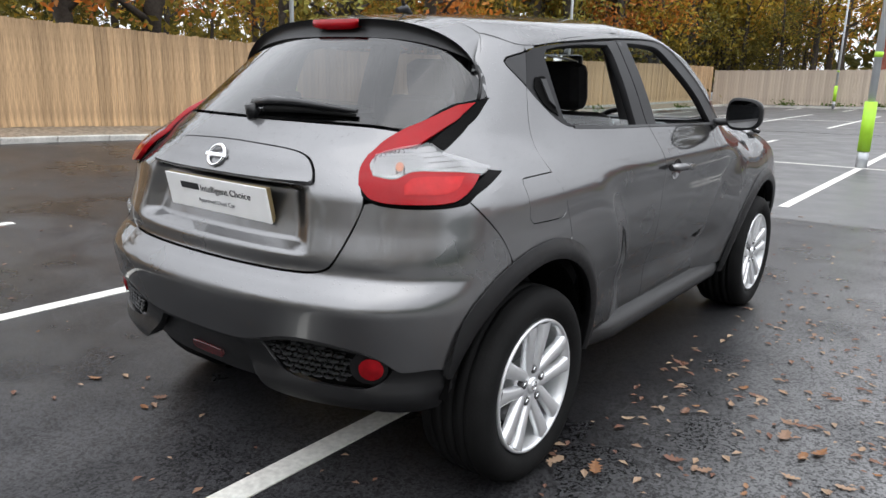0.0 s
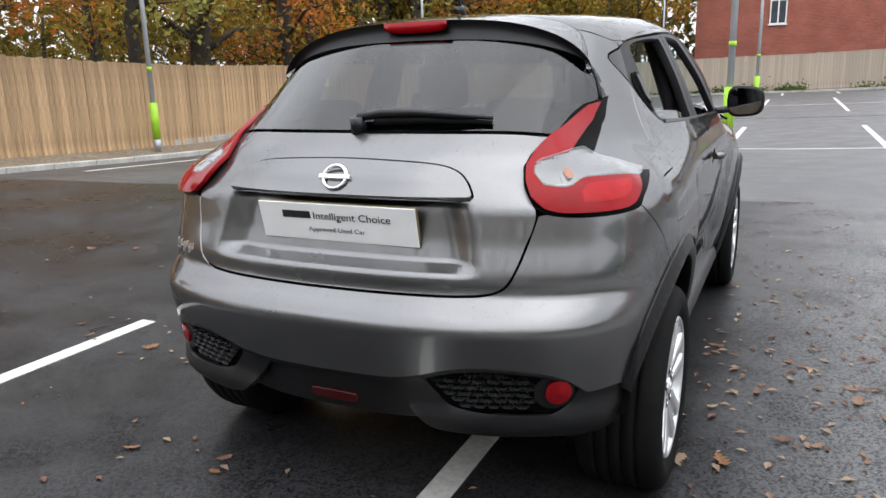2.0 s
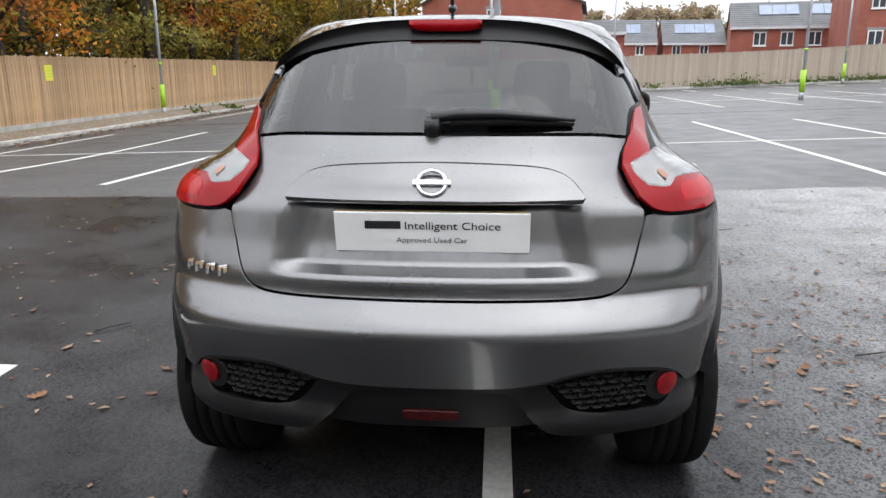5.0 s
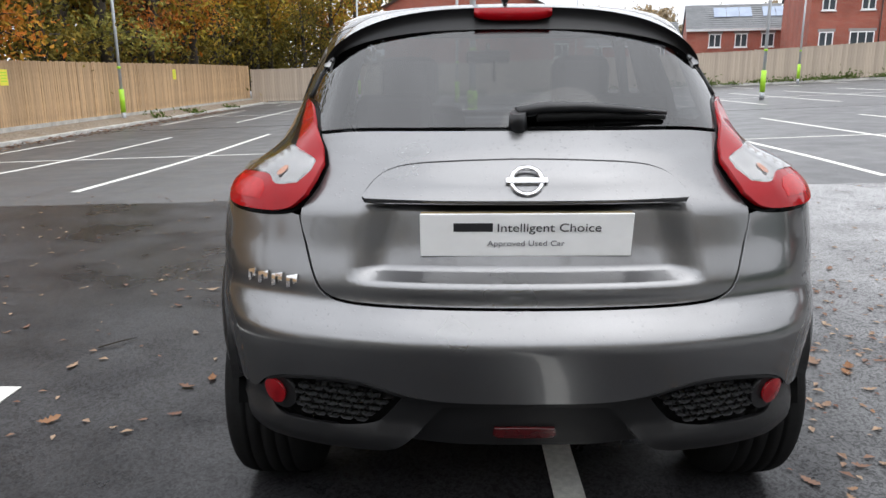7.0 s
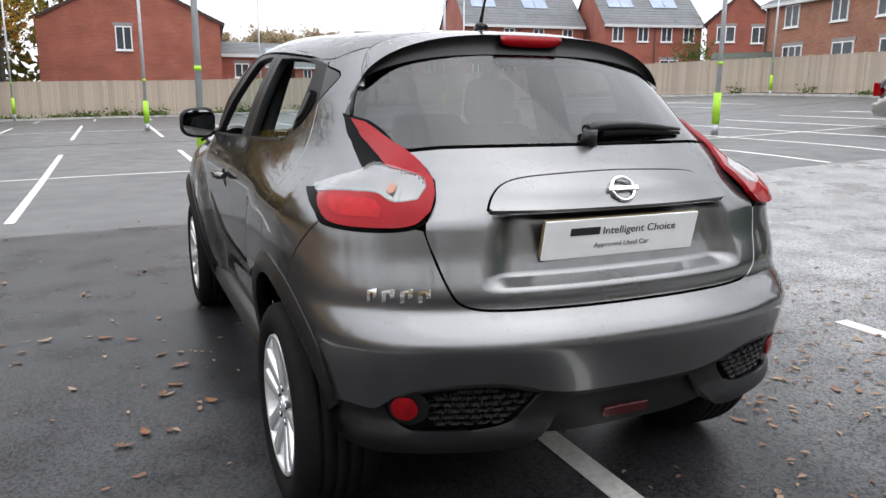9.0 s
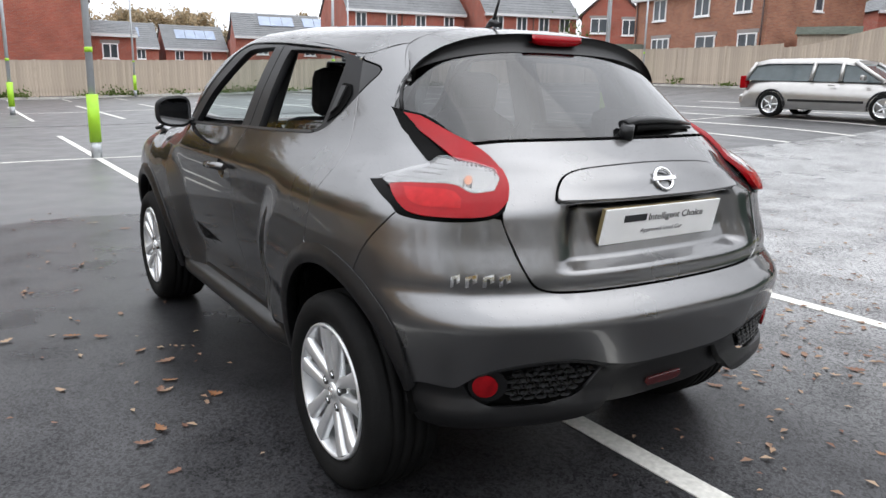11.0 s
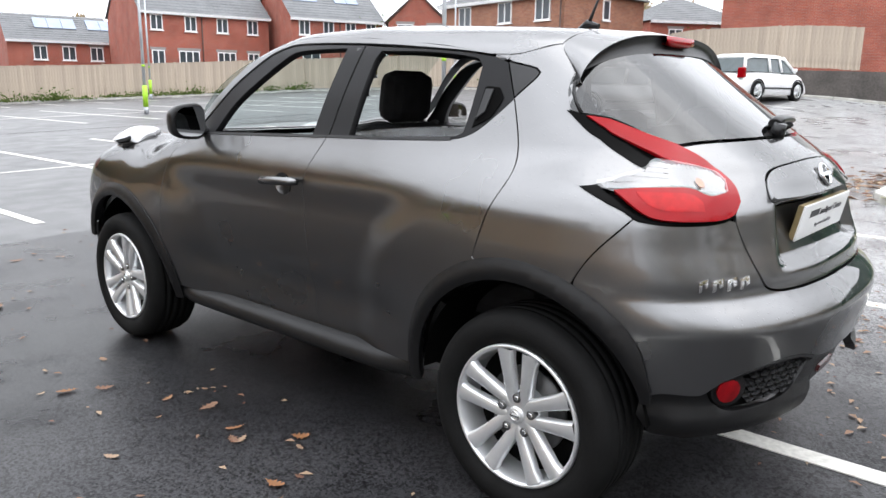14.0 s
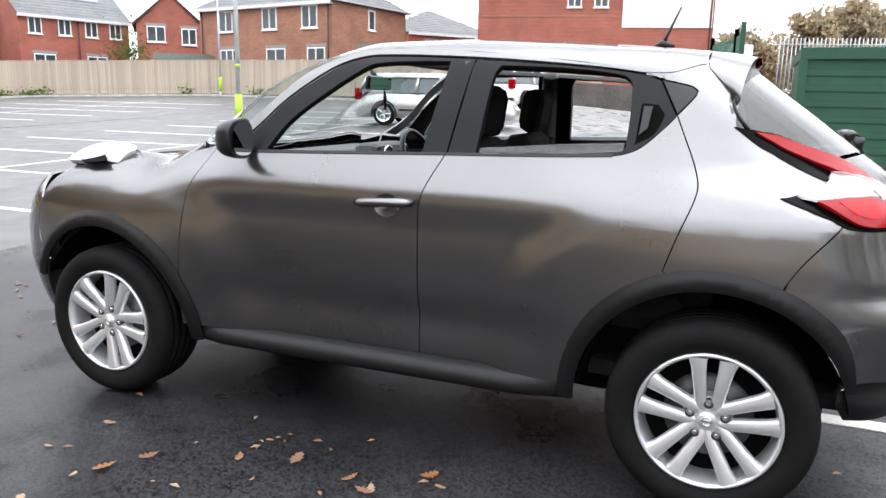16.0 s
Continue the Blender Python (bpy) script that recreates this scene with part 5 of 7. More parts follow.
for x in (-6.98, -4.53, -2.12, 0.19, 2.56, 4.95):
    bay_line(x, -4.4, 0.60)
BAYS = [0.14 + (2.38 if i >= 0 else 2.46) * i for i in range(-4, 11)]
for x in BAYS:
    bay_line(x, 6.38, 16.0)
    bay_line(x, 21.6, 31.4)
    bay_line(x + 0.4, 35.8, 39.0)
for y in (11.05, 26.3):
    tagged(strip("row_line", -9.9, y, 25.0, y, 0.07, WHITE_LINE, n=60), "thin white line between two rows of bays", "road marking", "bay lines", "structure")
SEAM = mat("tar_joint", (0.02, 0.02, 0.02), rough=0.4, var=0.2)
tagged(strip("tar_joint", -12, 19.2, 27, 19.4, 0.10, SEAM, n=60), "dark tar joint across the lane", "road joint", kind="structure")


def kerb(pts, height, width=0.13, label="pale concrete kerb", length=0.9):
    k = thing("kerb", label, "kerb", kind="structure")
    me = {}
    for (x0, y0), (x1, y1) in zip(pts, pts[1:]):
        n = max(1, round(math.hypot(x1 - x0, y1 - y0) / length))
        for i in range(n):
            xa, ya, xb, yb = (x0 + (x1 - x0) * i / n, y0 + (y1 - y0) * i / n, x0 + (x1 - x0) * (i + 1) / n, y0 + (y1 - y0) * (i + 1) / n)
            size = round(math.hypot(xb - xa, yb - ya), 3)
            if size not in me:
                bm = boxed(0.004, -width / 2, -0.12, size - 0.004, width / 2, height, bevel=0.018)
                me[size] = bpy.data.meshes.new("kerb_stone")
                bm.to_mesh(me[size])
                bm.free()
                me[size].materials.append(CONCRETE)
            o = new("kerb_stone", me[size])
            o.parent = k
            za, zb = lift(xa, ya), lift(xb, yb)
            o.matrix_basis = Matrix.Translation((xa, ya, za + random.uniform(-0.004, 0.004))) @ Matrix.Rotation(math.atan2(yb - ya, xb - xa), 4, "Z") @ Matrix.Rotation(-math.atan2(zb - za, size), 4, "Y")
    return k


kerb([(-10.75, -6.0), (-10.95, 40.0)], 0.10)
kerb([(-10.9, 39.5), (16.5, 40.3), (26.5, 35.4), (30.2, 27.6), (28.9, 18.0), (28.6, 8.0), (29.2, -3.0)], 0.10, length=1.6)
kerb([(14.5, 0.55), (7.4, 0.60), (7.02, 0.35), (6.95, 0.0), (7.1, -5.5)], 0.11)
# raised verge at the west fence, and the planted island
VERGE = mat("leafy_verge", (0.16, 0.11, 0.065), rough=0.95, var=0.35, var_scale=1.6, fine=0.4, fine_scale=14, bump=0.6, bump_scale=30, color2=(0.22, 0.19, 0.15))
v, f = [], []
for i in range(60):
    y = -8 + 48 * i / 59
    x = -10.75 - 0.2 * (y + 6) / 46
    g = lift(x, y)
    v += [(x - 0.03, y, g + 0.085), (x - 0.35, y, g + 0.13 + 0.10 * ramp(y, 12, 20)), (x - 0.9, y, g + 0.22 + 0.06 * ramp(y, 10, 40))]
    if i:
        f += [(3 * i - 3 + j, 3 * i - 2 + j, 3 * i + 1 + j, 3 * i + j) for j in range(2)]
tagged(mesh_part("verge", v, [q[::-1] for q in f], VERGE, smooth=True), "narrow soil verge with leaf litter", "verge", kind="structure")
v, f = [], []
for i in range(16):
    for j in range(16):
        x, y = 7.06 + 0.5 * i, 0.53 - 0.45 * j
        v.append((x, y, lift(x, y) + 0.09 + 0.05 * noise.noise(Vector((x * 2, y * 2, 0)))))
        if i and j:
            f.append((16 * i + j, 16 * i - 16 + j, 16 * i - 17 + j, 16 * i + j - 1))
tagged(mesh_part("grass_island", v, f, GRASS, smooth=True), "rough grass island inside the kerb", "grass", kind="structure")


# ---- fences ----
def board_mesh(name, w, h, t, material):
    bm = boxed(0.0, -w / 2, 0.0, t, w / 2, h)
    me = bpy.data.meshes.new(name)
    bm.to_mesh(me)
    bm.free()
    me.materials.append(material)
    return me


west = thing("fence", "tall fence of new pale larch boards", "fence", kind="structure")
W_BOARD = 0.122
meshes = [board_mesh("board", W_BOARD + 0.012, h, 0.022, LARCH) for h in (1.80, 1.81, 1.795)]


def west_x(y):
    return -11.55 - 0.004 * y


def west_z(y):
    return lift(-11.5, y) + 0.20 + 0.10 * float(ramp(y, 8, 38))


west_rest = bmesh.new()
for i in range(400):
    y = -8.6 + W_BOARD * i
    if y > 39.8:
        break
    m = Matrix.Translation((west_x(y) + random.uniform(-0.006, 0.006), y, west_z(y) + random.uniform(-0.012, 0.012))) @ Matrix.Rotation(radians(random.uniform(-4, 8)), 4, "Z") @ Matrix.Rotation(radians(random.uniform(-0.25, 0.25)), 4, "X")
    if 1.2 < y < 37.8:
        o = new("board", meshes[i % 3])
        o.parent = west
        o.matrix_basis = m
    else:
        r = bmesh.ops.create_cube(west_rest, size=1, matrix=m @ Matrix.LocRotScale((0.011, 0, 0.9), None, (0.022, W_BOARD + 0.01, 1.8)))
tagged(part("board_run", west_rest, LARCH, west), kind="stuff")
part("gravel_board", boxed(-11.62, -8.6, -0.45, -11.57, 39.8, 0.05), CONCRETE, west)


def board_fence(name, pts, height, base, material, label):
    """A closeboard fence along the points."""
    th = thing(name, label, "fence", kind="structure")
    me = board_mesh("board", 0.152, height, 0.022, material)
    for (x0, y0), (x1, y1) in zip(pts, pts[1:]):
        length = math.hypot(x1 - x0, y1 - y0)
        turn = math.atan2(y1 - y0, x1 - x0) - math.pi / 2
        n = int(length / 0.14)
        for i in range(n):
            t = (i + 0.5) / n
            x, y = x0 + (x1 - x0) * t, y0 + (y1 - y0) * t
            o = new("board", me)
            o.parent = th
            o.matrix_basis = Matrix.Translation((x, y, base(x, y) + random.uniform(-0.012, 0.012))) @ Matrix.Rotation(turn + random.uniform(-0.02, 0.10), 4, "Z")
    # posts
    for (x0, y0), (x1, y1) in zip(pts, pts[1:]):
        n = max(1, int(math.hypot(x1 - x0, y1 - y0) / 2.9))
        for i in range(n):
            x, y = x0 + (x1 - x0) * i / n, y0 + (y1 - y0) * i / n
            z = base(x, y)
            part("post", boxed(x - 0.05, y - 0.05, z - 0.1, x + 0.05, y + 0.05, z + height + 0.03), GREYWOOD, th)
    return th


def fence_base(x, y):
    return lift(x, y) + 0.12 + 0.55 * float(ramp(x, 26.5, 31)) * (1 - float(ramp(y, 6, 22)))


board_fence("fence", [(-11.6, 40.0), (2.0, 40.6), (16.8, 41.0)], 1.78, fence_base, GREYWOOD, "long fence of weathered grey-brown boards")
board_fence("fence", [(16.8, 41.0), (27.0, 36.0), (30.8, 27.8), (29.6, 18.0)], 1.80, fence_base, GREYWOOD, "angled fence of weathered grey-brown boards")
board_fence("fence", [(29.6, 18.0), (29.4, 12.0), (30.2, 6.0)], 1.62, lambda x, y: lift(x, y) + 0.2 + 0.85 * (1 - float(ramp(y, 12, 18))), GREYWOOD, "grey-brown board fence on a low dark wall")
v, f = [], []
WALL = [(29.45, 18.2), (29.2, 15.0), (29.15, 12.0), (29.6, 6.0), (30.2, -4.0), (31.5, -12.0)]
for i, (x, y) in enumerate(WALL):
    top = lift(x, y) + 0.15 + 0.90 * (1 - float(ramp(y, 12, 18)))
    v += [(x, y, lift(x, y) - 0.1), (x, y, top), (x + 0.35, y, top), (x + 0.35, y, lift(x, y) - 0.1)]
    if i:
        f += [(4 * i - 4 + j, 4 * i + j, 4 * i + j + 1, 4 * i - 3 + j) for j in range(3)]
tagged(mesh_part("retaining_wall", v, f, DARKWALL), "low dark block retaining wall", "wall", kind="structure")
# yellow notices on the west fence
NOTICE = mat("yellow_notice", (0.72, 0.66, 0.06), rough=0.5, var=0.08)
for y in (16.6, 28.4, 3.0):
    z = west_z(y) + 1.38
    b = boxed(west_x(y) + 0.022, y - 0.17, z - 0.20, west_x(y) + 0.032, y + 0.17, z + 0.20, bevel=0.003)
    s = tagged(part("notice", b, NOTICE), "small yellow notice fixed to the fence boards", "sign", "fence notices")
    for k, (w, dz) in enumerate(((0.12, 0.12), (0.13, 0.05), (0.11, -0.02), (0.13, -0.09))):
        part("word_bar", boxed(west_x(y) + 0.0325, y - w, z + dz - 0.012, west_x(y) + 0.0335, y + w, z + dz + 0.012), LIME, s)


# ---- lamp posts ----
def lamp_post(x, y, z, r=0.05):
    p = thing("lamp_post", "slim galvanised lamp post with a lime green sleeve", "lamp post", "lamp posts", at=(x, y, z))
    bm = bmesh.new()
    tube(bm, [(0, 0, -0.1), (0, 0, 3.0), (0, 0, 6.5)], [r, r, r * 0.75], sides=14)
    part("pole", bm, STEEL, p)
    bm = bmesh.new()
    tube(bm, [(0, 0, 0.26), (0, 0, 1.02)], r * 1.65, sides=18)
    part("sleeve", bm, LIME, p, "lime green plastic sleeve")
    bm = bmesh.new()
    tube(bm, [(0, 0, -0.02), (0, 0, 0.27)], r * 1.5, sides=18)
    part("base_sleeve", bm, STEEL, p, "grey base sleeve")
    bm = bmesh.new()
    tube(bm, [(0, 0, 1.68), (0, 0, 1.76)], r * 1.12, sides=14)
    part("band", bm, LIME, p, "lime green band")
    bm = boxed(-0.12, -0.30, 6.45, 0.12, 0.30, 6.56, bevel=0.03)
    part("lantern", bm, STEEL, p)


for x, y, r in ((0.14, 11.15, 0.055), (-0.1, 25.6, 0.055), (12.36, 11.85, 0.055), (10.9, 25.0, 0.055), (6.45, 39.6, 0.05), (18.25, 38.6, 0.05), (-5.5, 39.6, 0.05), (30.2, 26.6, 0.05)):
    lamp_post(x, y, lift(x, y) + (0.1 if y > 39 else 0), r)
lamp_post(-11.2, 9.5, lift(-11.2, 9.5) + 0.15, 0.05)
lamp_post(-11.3, 22.6, lift(-11.3, 22.6) + 0.16, 0.05)


# ---- houses ----
def brick_mat(name, c1, c2, mortar):
    m = mat(name, c1, rough=0.85)
    n, l = m.node_tree.nodes, m.node_tree.links
    b = n["Principled BSDF"]
    co = n.new("ShaderNodeTexCoord")
    mp = n.new("ShaderNodeMapping")
    # faces run along x or y: add both so that courses show on every wall
    sep, cmb, add = n.new("ShaderNodeSeparateXYZ"), n.new("ShaderNodeCombineXYZ"), n.new("ShaderNodeMath")
    l.new(co.outputs["Object"], sep.inputs[0])
    l.new(sep.outputs["X"], add.inputs[0])
    l.new(sep.outputs["Y"], add.inputs[1])
    l.new(add.outputs[0], cmb.inputs["X"])
    l.new(sep.outputs["Z"], cmb.inputs["Y"])
    br = n.new("ShaderNodeTexBrick")
    br.inputs["Color1"].default_value, br.inputs["Color2"].default_value, br.inputs["Mortar"].default_value = (*c1, 1), (*c2, 1), (*mortar, 1)
    br.inputs["Scale"].default_value = 1.0
    br.inputs["Brick Width"].default_value, br.inputs["Row Height"].default_value, br.inputs["Mortar Size"].default_value = 0.225, 0.075, 0.006
    l.new(cmb.outputs[0], br.inputs["Vector"])
    nz = n.new("ShaderNodeTexNoise")
    nz.inputs["Scale"].default_value, nz.inputs["Detail"].default_value = 0.8, 5
    l.new(co.outputs["Object"], nz.inputs["Vector"])
    r = n.new("ShaderNodeMapRange")
    r.inputs["From Min"].default_value, r.inputs["From Max"].default_value, r.inputs["To Min"].default_value, r.inputs["To Max"].default_value = 0.3, 0.7, 0.8, 1.2
    l.new(nz.outputs["Fac"], r.inputs["Value"])
    x = n.new("ShaderNodeMixRGB")
    x.blend_type, x.inputs["Fac"].default_value = "MULTIPLY", 1.0
    l.new(br.outputs["Color"], x.inputs["Color1"])
    l.new(r.outputs["Result"], x.inputs["Color2"])
    l.new(x.outputs["Color"], b.inputs["Base Color"])
    return m


RED_BRICK = brick_mat("red_brickwork", (0.34, 0.085, 0.05), (0.27, 0.065, 0.045), (0.30, 0.20, 0.16))
TAN_BRICK = brick_mat("brown_brickwork", (0.33, 0.145, 0.085), (0.24, 0.095, 0.06), (0.30, 0.22, 0.17))
LINTEL = mat("grey_lintel", (0.26, 0.24, 0.23), rough=0.85, var=0.15)
SOLAR = mat("solar_panel", (0.22, 0.27, 0.36), rough=0.12, var=0.15, var_scale=1)
GUTTER = mat("white_fascia", (0.62, 0.62, 0.62), rough=0.5, var=0.05)
PIPE = mat("dark_downpipe", (0.05, 0.025, 0.02), rough=0.5, var=0.1)


def window(parent, at, w, h, lights=2, wall_n=(0, -1)):
    """A casement window set into a wall: at its middle, in the house's own x, y, z; wall_n: outwards."""
    nx, ny = wall_n
    rz = math.degrees(math.atan2(nx, -ny))
    o = new("window")
    o.empty_display_size = 0.1
    o.parent = parent
    o.matrix_basis = pose(*at, 0, 0, rz)
    f = 0.065
    bm = bmesh.new()
    for x0, x1, z0, z1 in ((-w / 2, w / 2, h / 2 - f, h / 2), (-w / 2, w / 2, -h / 2, -h / 2 + f), (-w / 2, -w / 2 + f, -h / 2 + f, h / 2 - f), (w / 2 - f, w / 2, -h / 2 + f, h / 2 - f)):
        box(bm, x0, -0.05, z0, x1, 0.06, z1)
    for i in range(1, lights):
        x = -w / 2 + w * i / lights
        box(bm, x - f * 0.55, -0.045, -h / 2 + f, x + f * 0.55, 0.055, h / 2 - f)
    part("window_frame", bm, UPVC, o)
    for i in range(lights):
        part("pane", boxed(-w / 2 + w * i / lights + f * 0.5, -0.01, -h / 2 + f, -w / 2 + w * (i + 1) / lights - f * 0.5, 0.0, h / 2 - f), PANE, o)
    part("lintel", boxed(-w / 2 - 0.1, -0.02, h / 2 + 0.003, w / 2 + 0.1, 0.05, h / 2 + 0.2), LINTEL, o)
    part("sill", boxed(-w / 2 - 0.06, -0.09, -h / 2 - 0.07, w / 2 + 0.06, 0.04, -h / 2 - 0.003), UPVC, o)


def house(at, rz, width, depth, eave, rise_, brick, label, wins=(), side_wins=(), gable_front=False, hip=False, panels=(), pipes=(), roof_mat=None):
    """A house whose front runs along x from 0 to width, its face at y 0, looking towards -y. wins: x, z, w, h, lights."""
    h = thing("house", label, "house", at=at, rz=rz)
    bm = bmesh.new()
    if gable_front:
        prof = [(0, -2), (width, -2), (width, eave), (width / 2, eave + rise_), (0, eave)]
        a = [bm.verts.new((x, 0, z)) for x, z in prof]
        b = [bm.verts.new((x, depth, z)) for x, z in prof]
    else:
        prof = [(0, -2), (depth, -2), (depth, eave), (depth / 2, eave + (0 if hip else rise_)), (0, eave)]
        a = [bm.verts.new((0, y, z)) for y, z in prof]
        b = [bm.verts.new((width, y, z)) for y, z in prof]
    bm.faces.new(a)
    bm.faces.new(b[::-1])
    for i in range(5):
        bm.faces.new((a[i], b[i], b[(i + 1) % 5], a[(i + 1) % 5]))
    bmesh.ops.recalc_face_normals(bm, faces=bm.faces[:])
    part("wall", bm, brick, h)
    # roof slabs with tile courses
    o = 0.28
    roof_mat = roof_mat or SLATE
    span_len = width if not gable_front else depth
    half = (depth if not gable_front else width) / 2
    courses = max(6, int(math.hypot(half, rise_) / 0.34))
    bm = bmesh.new()
    rows = []
    for s in (0, 1):
        for c in (range(courses) if not s else range(courses - 1, -1, -1)):
            t0, t1 = c / courses, (c + 1) / courses
            y0, y1 = -o + (half + o) * t0, -o + (half + o) * t1
            z0, z1 = eave - 0.05 + (rise_ + 0.07) * t0 + 0.08, eave - 0.05 + (rise_ + 0.07) * t1 + 0.055
            e0, e1 = (-0.12, span_len + 0.12) if not hip else (half * t0 - o, span_len - half * t0 + o)
            g0, g1 = (e0, e1) if not hip else (half * t1 - o, span_len - half * t1 + o)
            trio = [(e0, e1, y0, z0 - 0.035), (e0, e1, y0, z0), (g0, g1, y1, z1)]
            rows += trio if not s else [(a, b, 2 * half - y, z) for a, b, y, z in trio[::-1]]
    rows = [[bm.verts.new((y, x, z) if gable_front else (x, y, z)) for x in (a, b)] for a, b, y, z in rows]
    for p, q in zip(rows, rows[1:]):
        bm.faces.new((p[0], p[1], q[1], q[0]))
    if hip:
        for e, sg in ((0, 1), (span_len, -1)):
            k = 0 if e == 0 else 1
            m = len(rows) // 2
            for i in range(m - 1):
                bm.faces.new((rows[i][k], rows[i + 1][k], rows[-2 - i][k], rows[-1 - i][k]))
    bmesh.ops.recalc_face_normals(bm, faces=bm.faces[:])
    roof_ob = part("roof", bm, roof_mat, h, "grey tiled roof")
    if not gable_front:
        part("fascia", boxed(-0.1, -0.30, eave - 0.16, width + 0.1, -0.18, eave + 0.02), GUTTER, h, "white fascia and gutter")
        part("soffit", boxed(-0.1, -0.18, eave - 0.16, width + 0.1, -0.003, eave - 0.13), GUTTER, h)
    else:
        for s in (0, 1):
            bm = bmesh.new()
            p0, p1 = ((-0.28, eave - 0.14), (width / 2, eave + rise_)) if not s else ((width + 0.28, eave - 0.14), (width / 2, eave + rise_))
            for y in (-0.14, -0.02):
                for p, d in ((p0, 0), (p1, 0), (p1, 0.14), (p0, 0.14)):
                    bm.verts.new((p[0], y, p[1] + d - 0.04))
            bm.verts.ensure_lookup_table()
            w = bm.verts
            bm.faces.new([w[i] for i in (0, 1, 2, 3)])
            bm.faces.new([w[i] for i in (7, 6, 5, 4)])
            for i in range(4):
                bm.faces.new([w[i], w[4 + i], w[4 + (i + 1) % 4], w[(i + 1) % 4]])
            bmesh.ops.recalc_face_normals(bm, faces=bm.faces[:])
            part("barge_board", bm, PIPE, h, "dark barge board")
    for x, z, w, hh, k in wins:
        window(h, (x, -0.012, z), w, hh, k)
    for y, z, w, hh, k in side_wins:
        window(h, (width + 0.012, y, z), w, hh, k, (1, 0))
    for x in pipes:
        bm = bmesh.new()
        tube(bm, [(x, -0.10, 0), (x, -0.10, eave - 0.1)], 0.045, sides=8)
        part("downpipe", bm, PIPE, h)
    tilt = math.atan2(rise_, half)
    for x, t, n in panels:
        for i in range(n):
            bm = boxed(-0.48, -0.8, 0.05, 0.48, 0.8, 0.10)
            bm.transform(Matrix.Translation((x + 1.0 * i, half * t, eave + rise_ * t + 0.12)) @ Matrix.Rotation(tilt, 4, "X"))
            part("solar_panel", bm, SOLAR, roof_ob, "blue-grey solar panel")
    return h


def facing(p, q):
    return math.degrees(math.atan2(q[1] - p[1], q[0] - p[0]))


# big gable beyond the north fence, with a lean-to
house((-4.7, 46.6, 0.62), facing((-4.7, 46.6), (5.2, 45.4)), 10.0, 12.0, 4.75, 2.5, RED_BRICK, "red brick house with its plain gable towards the car park", wins=[(4.6, 3.75, 0.9, 1.35, 2)], gable_front=True)
house((5.4, 48.5, 0.62), facing((-4.7, 46.6), (5.2, 45.4)), 3.0, 6.0, 3.1, 0.9, RED_BRICK, "low brick lean-to beside the gable house", wins=[(1.5, 2.1, 0.9, 0.9, 2)])
# row of smaller houses far off
two = [(1.3, 3.05, 0.85, 0.95, 2), (4.0, 3.05, 0.85, 0.95, 2)]
house((10.6, 77, 0.25), -6, 5.6, 7, 3.7, 2.45, RED_BRICK, "small brick house with solar panels on a grey roof", wins=two, panels=[(1.6, 0.55, 3)])
house((17.0, 77, 0.25), -6, 6.0, 7, 3.7, 2.45, RED_BRICK, "small brick house with solar panels on a grey roof", wins=two, panels=[(1.7, 0.55, 4)])
house((22.6, 72, 0.45), -10, 3.0, 7, 3.9, 2.3, RED_BRICK, "narrow brick house end with a small window", wins=[(1.6, 3.0, 0.9, 1.0, 2)], panels=[(2.0, 0.4, 1)])
house((18.9, 61, 0.65), -14, 7.4, 7, 4.0, 2.1, RED_BRICK, "brick house with white windows and solar panels", wins=[(2.2, 3.1, 0.95, 1.05, 2), (4.2, 3.1, 0.95, 1.05, 2), (6.2, 3.1, 0.95, 1.05, 2)], panels=[(2.6, 0.6, 3), (6.4, 0.6, 2)])
# terraces to the north-east
four = [(x, 4.55, 0.85, 1.05, 2) for x in (1.1, 3.5, 5.85, 8.2)] + [(x, 2.1, w, 1.1, n) for x, w, n in ((1.1, 0.9, 2), (3.3, 1.5, 3), (6.1, 1.4, 3), (8.2, 0.9, 2))]
house((23.67, 49.77, 1.2), -12, 9.5, 9, 5.25, 3.6, RED_BRICK, "brick house with a row of four white windows", wins=four, panels=[(1.4, 0.5, 2), (5.6, 0.5, 2)], pipes=(4.3,))
house((32.3, 44.1, 1.3), -18, 7.4, 9, 5.05, 3.4, RED_BRICK, "brick house with four upper windows", wins=[(x, 4.4, 0.85, 1.05, 2) for x in (1.0, 2.9, 4.7, 6.4)] + [(x, 2.1, 1.4, 1.0, 2) for x in (1.5, 5.0)], panels=[(1.2, 0.5, 2), (4.6, 0.5, 2)], pipes=(3.8,))
house((37.45, 39.25, 1.4), facing((38.1, 38.6), (41.0, 35.5)), 4.3, 9, 4.75, 2.1, RED_BRICK, "brick house end with a gable and two windows", wins=[(1.25, 4.1, 1.2, 1.05, 2), (3.4, 4.0, 1.0, 1.1, 2)], gable_front=True)
house((34.62, 31.5, 1.3), facing((34.8, 32.5), (32.8, 21.66)), 10.6, 6.8, 5.2, 2.3, TAN_BRICK, "brown brick house with upper and lower windows", wins=[(2.35, 4.42, 1.15, 1.2, 2), (5.95, 4.45, 1.15, 1.2, 2), (9.0, 4.45, 1.15, 1.2, 2), (2.6, 2.3, 1.6, 1.0, 3), (6.4, 2.3, 1.5, 1.0, 2), (9.45, 2.3, 1.3, 1.0, 2)], side_wins=[(3.4, 4.5, 0.6, 1.1, 1)], hip=True, pipes=(0.3, 10.4))
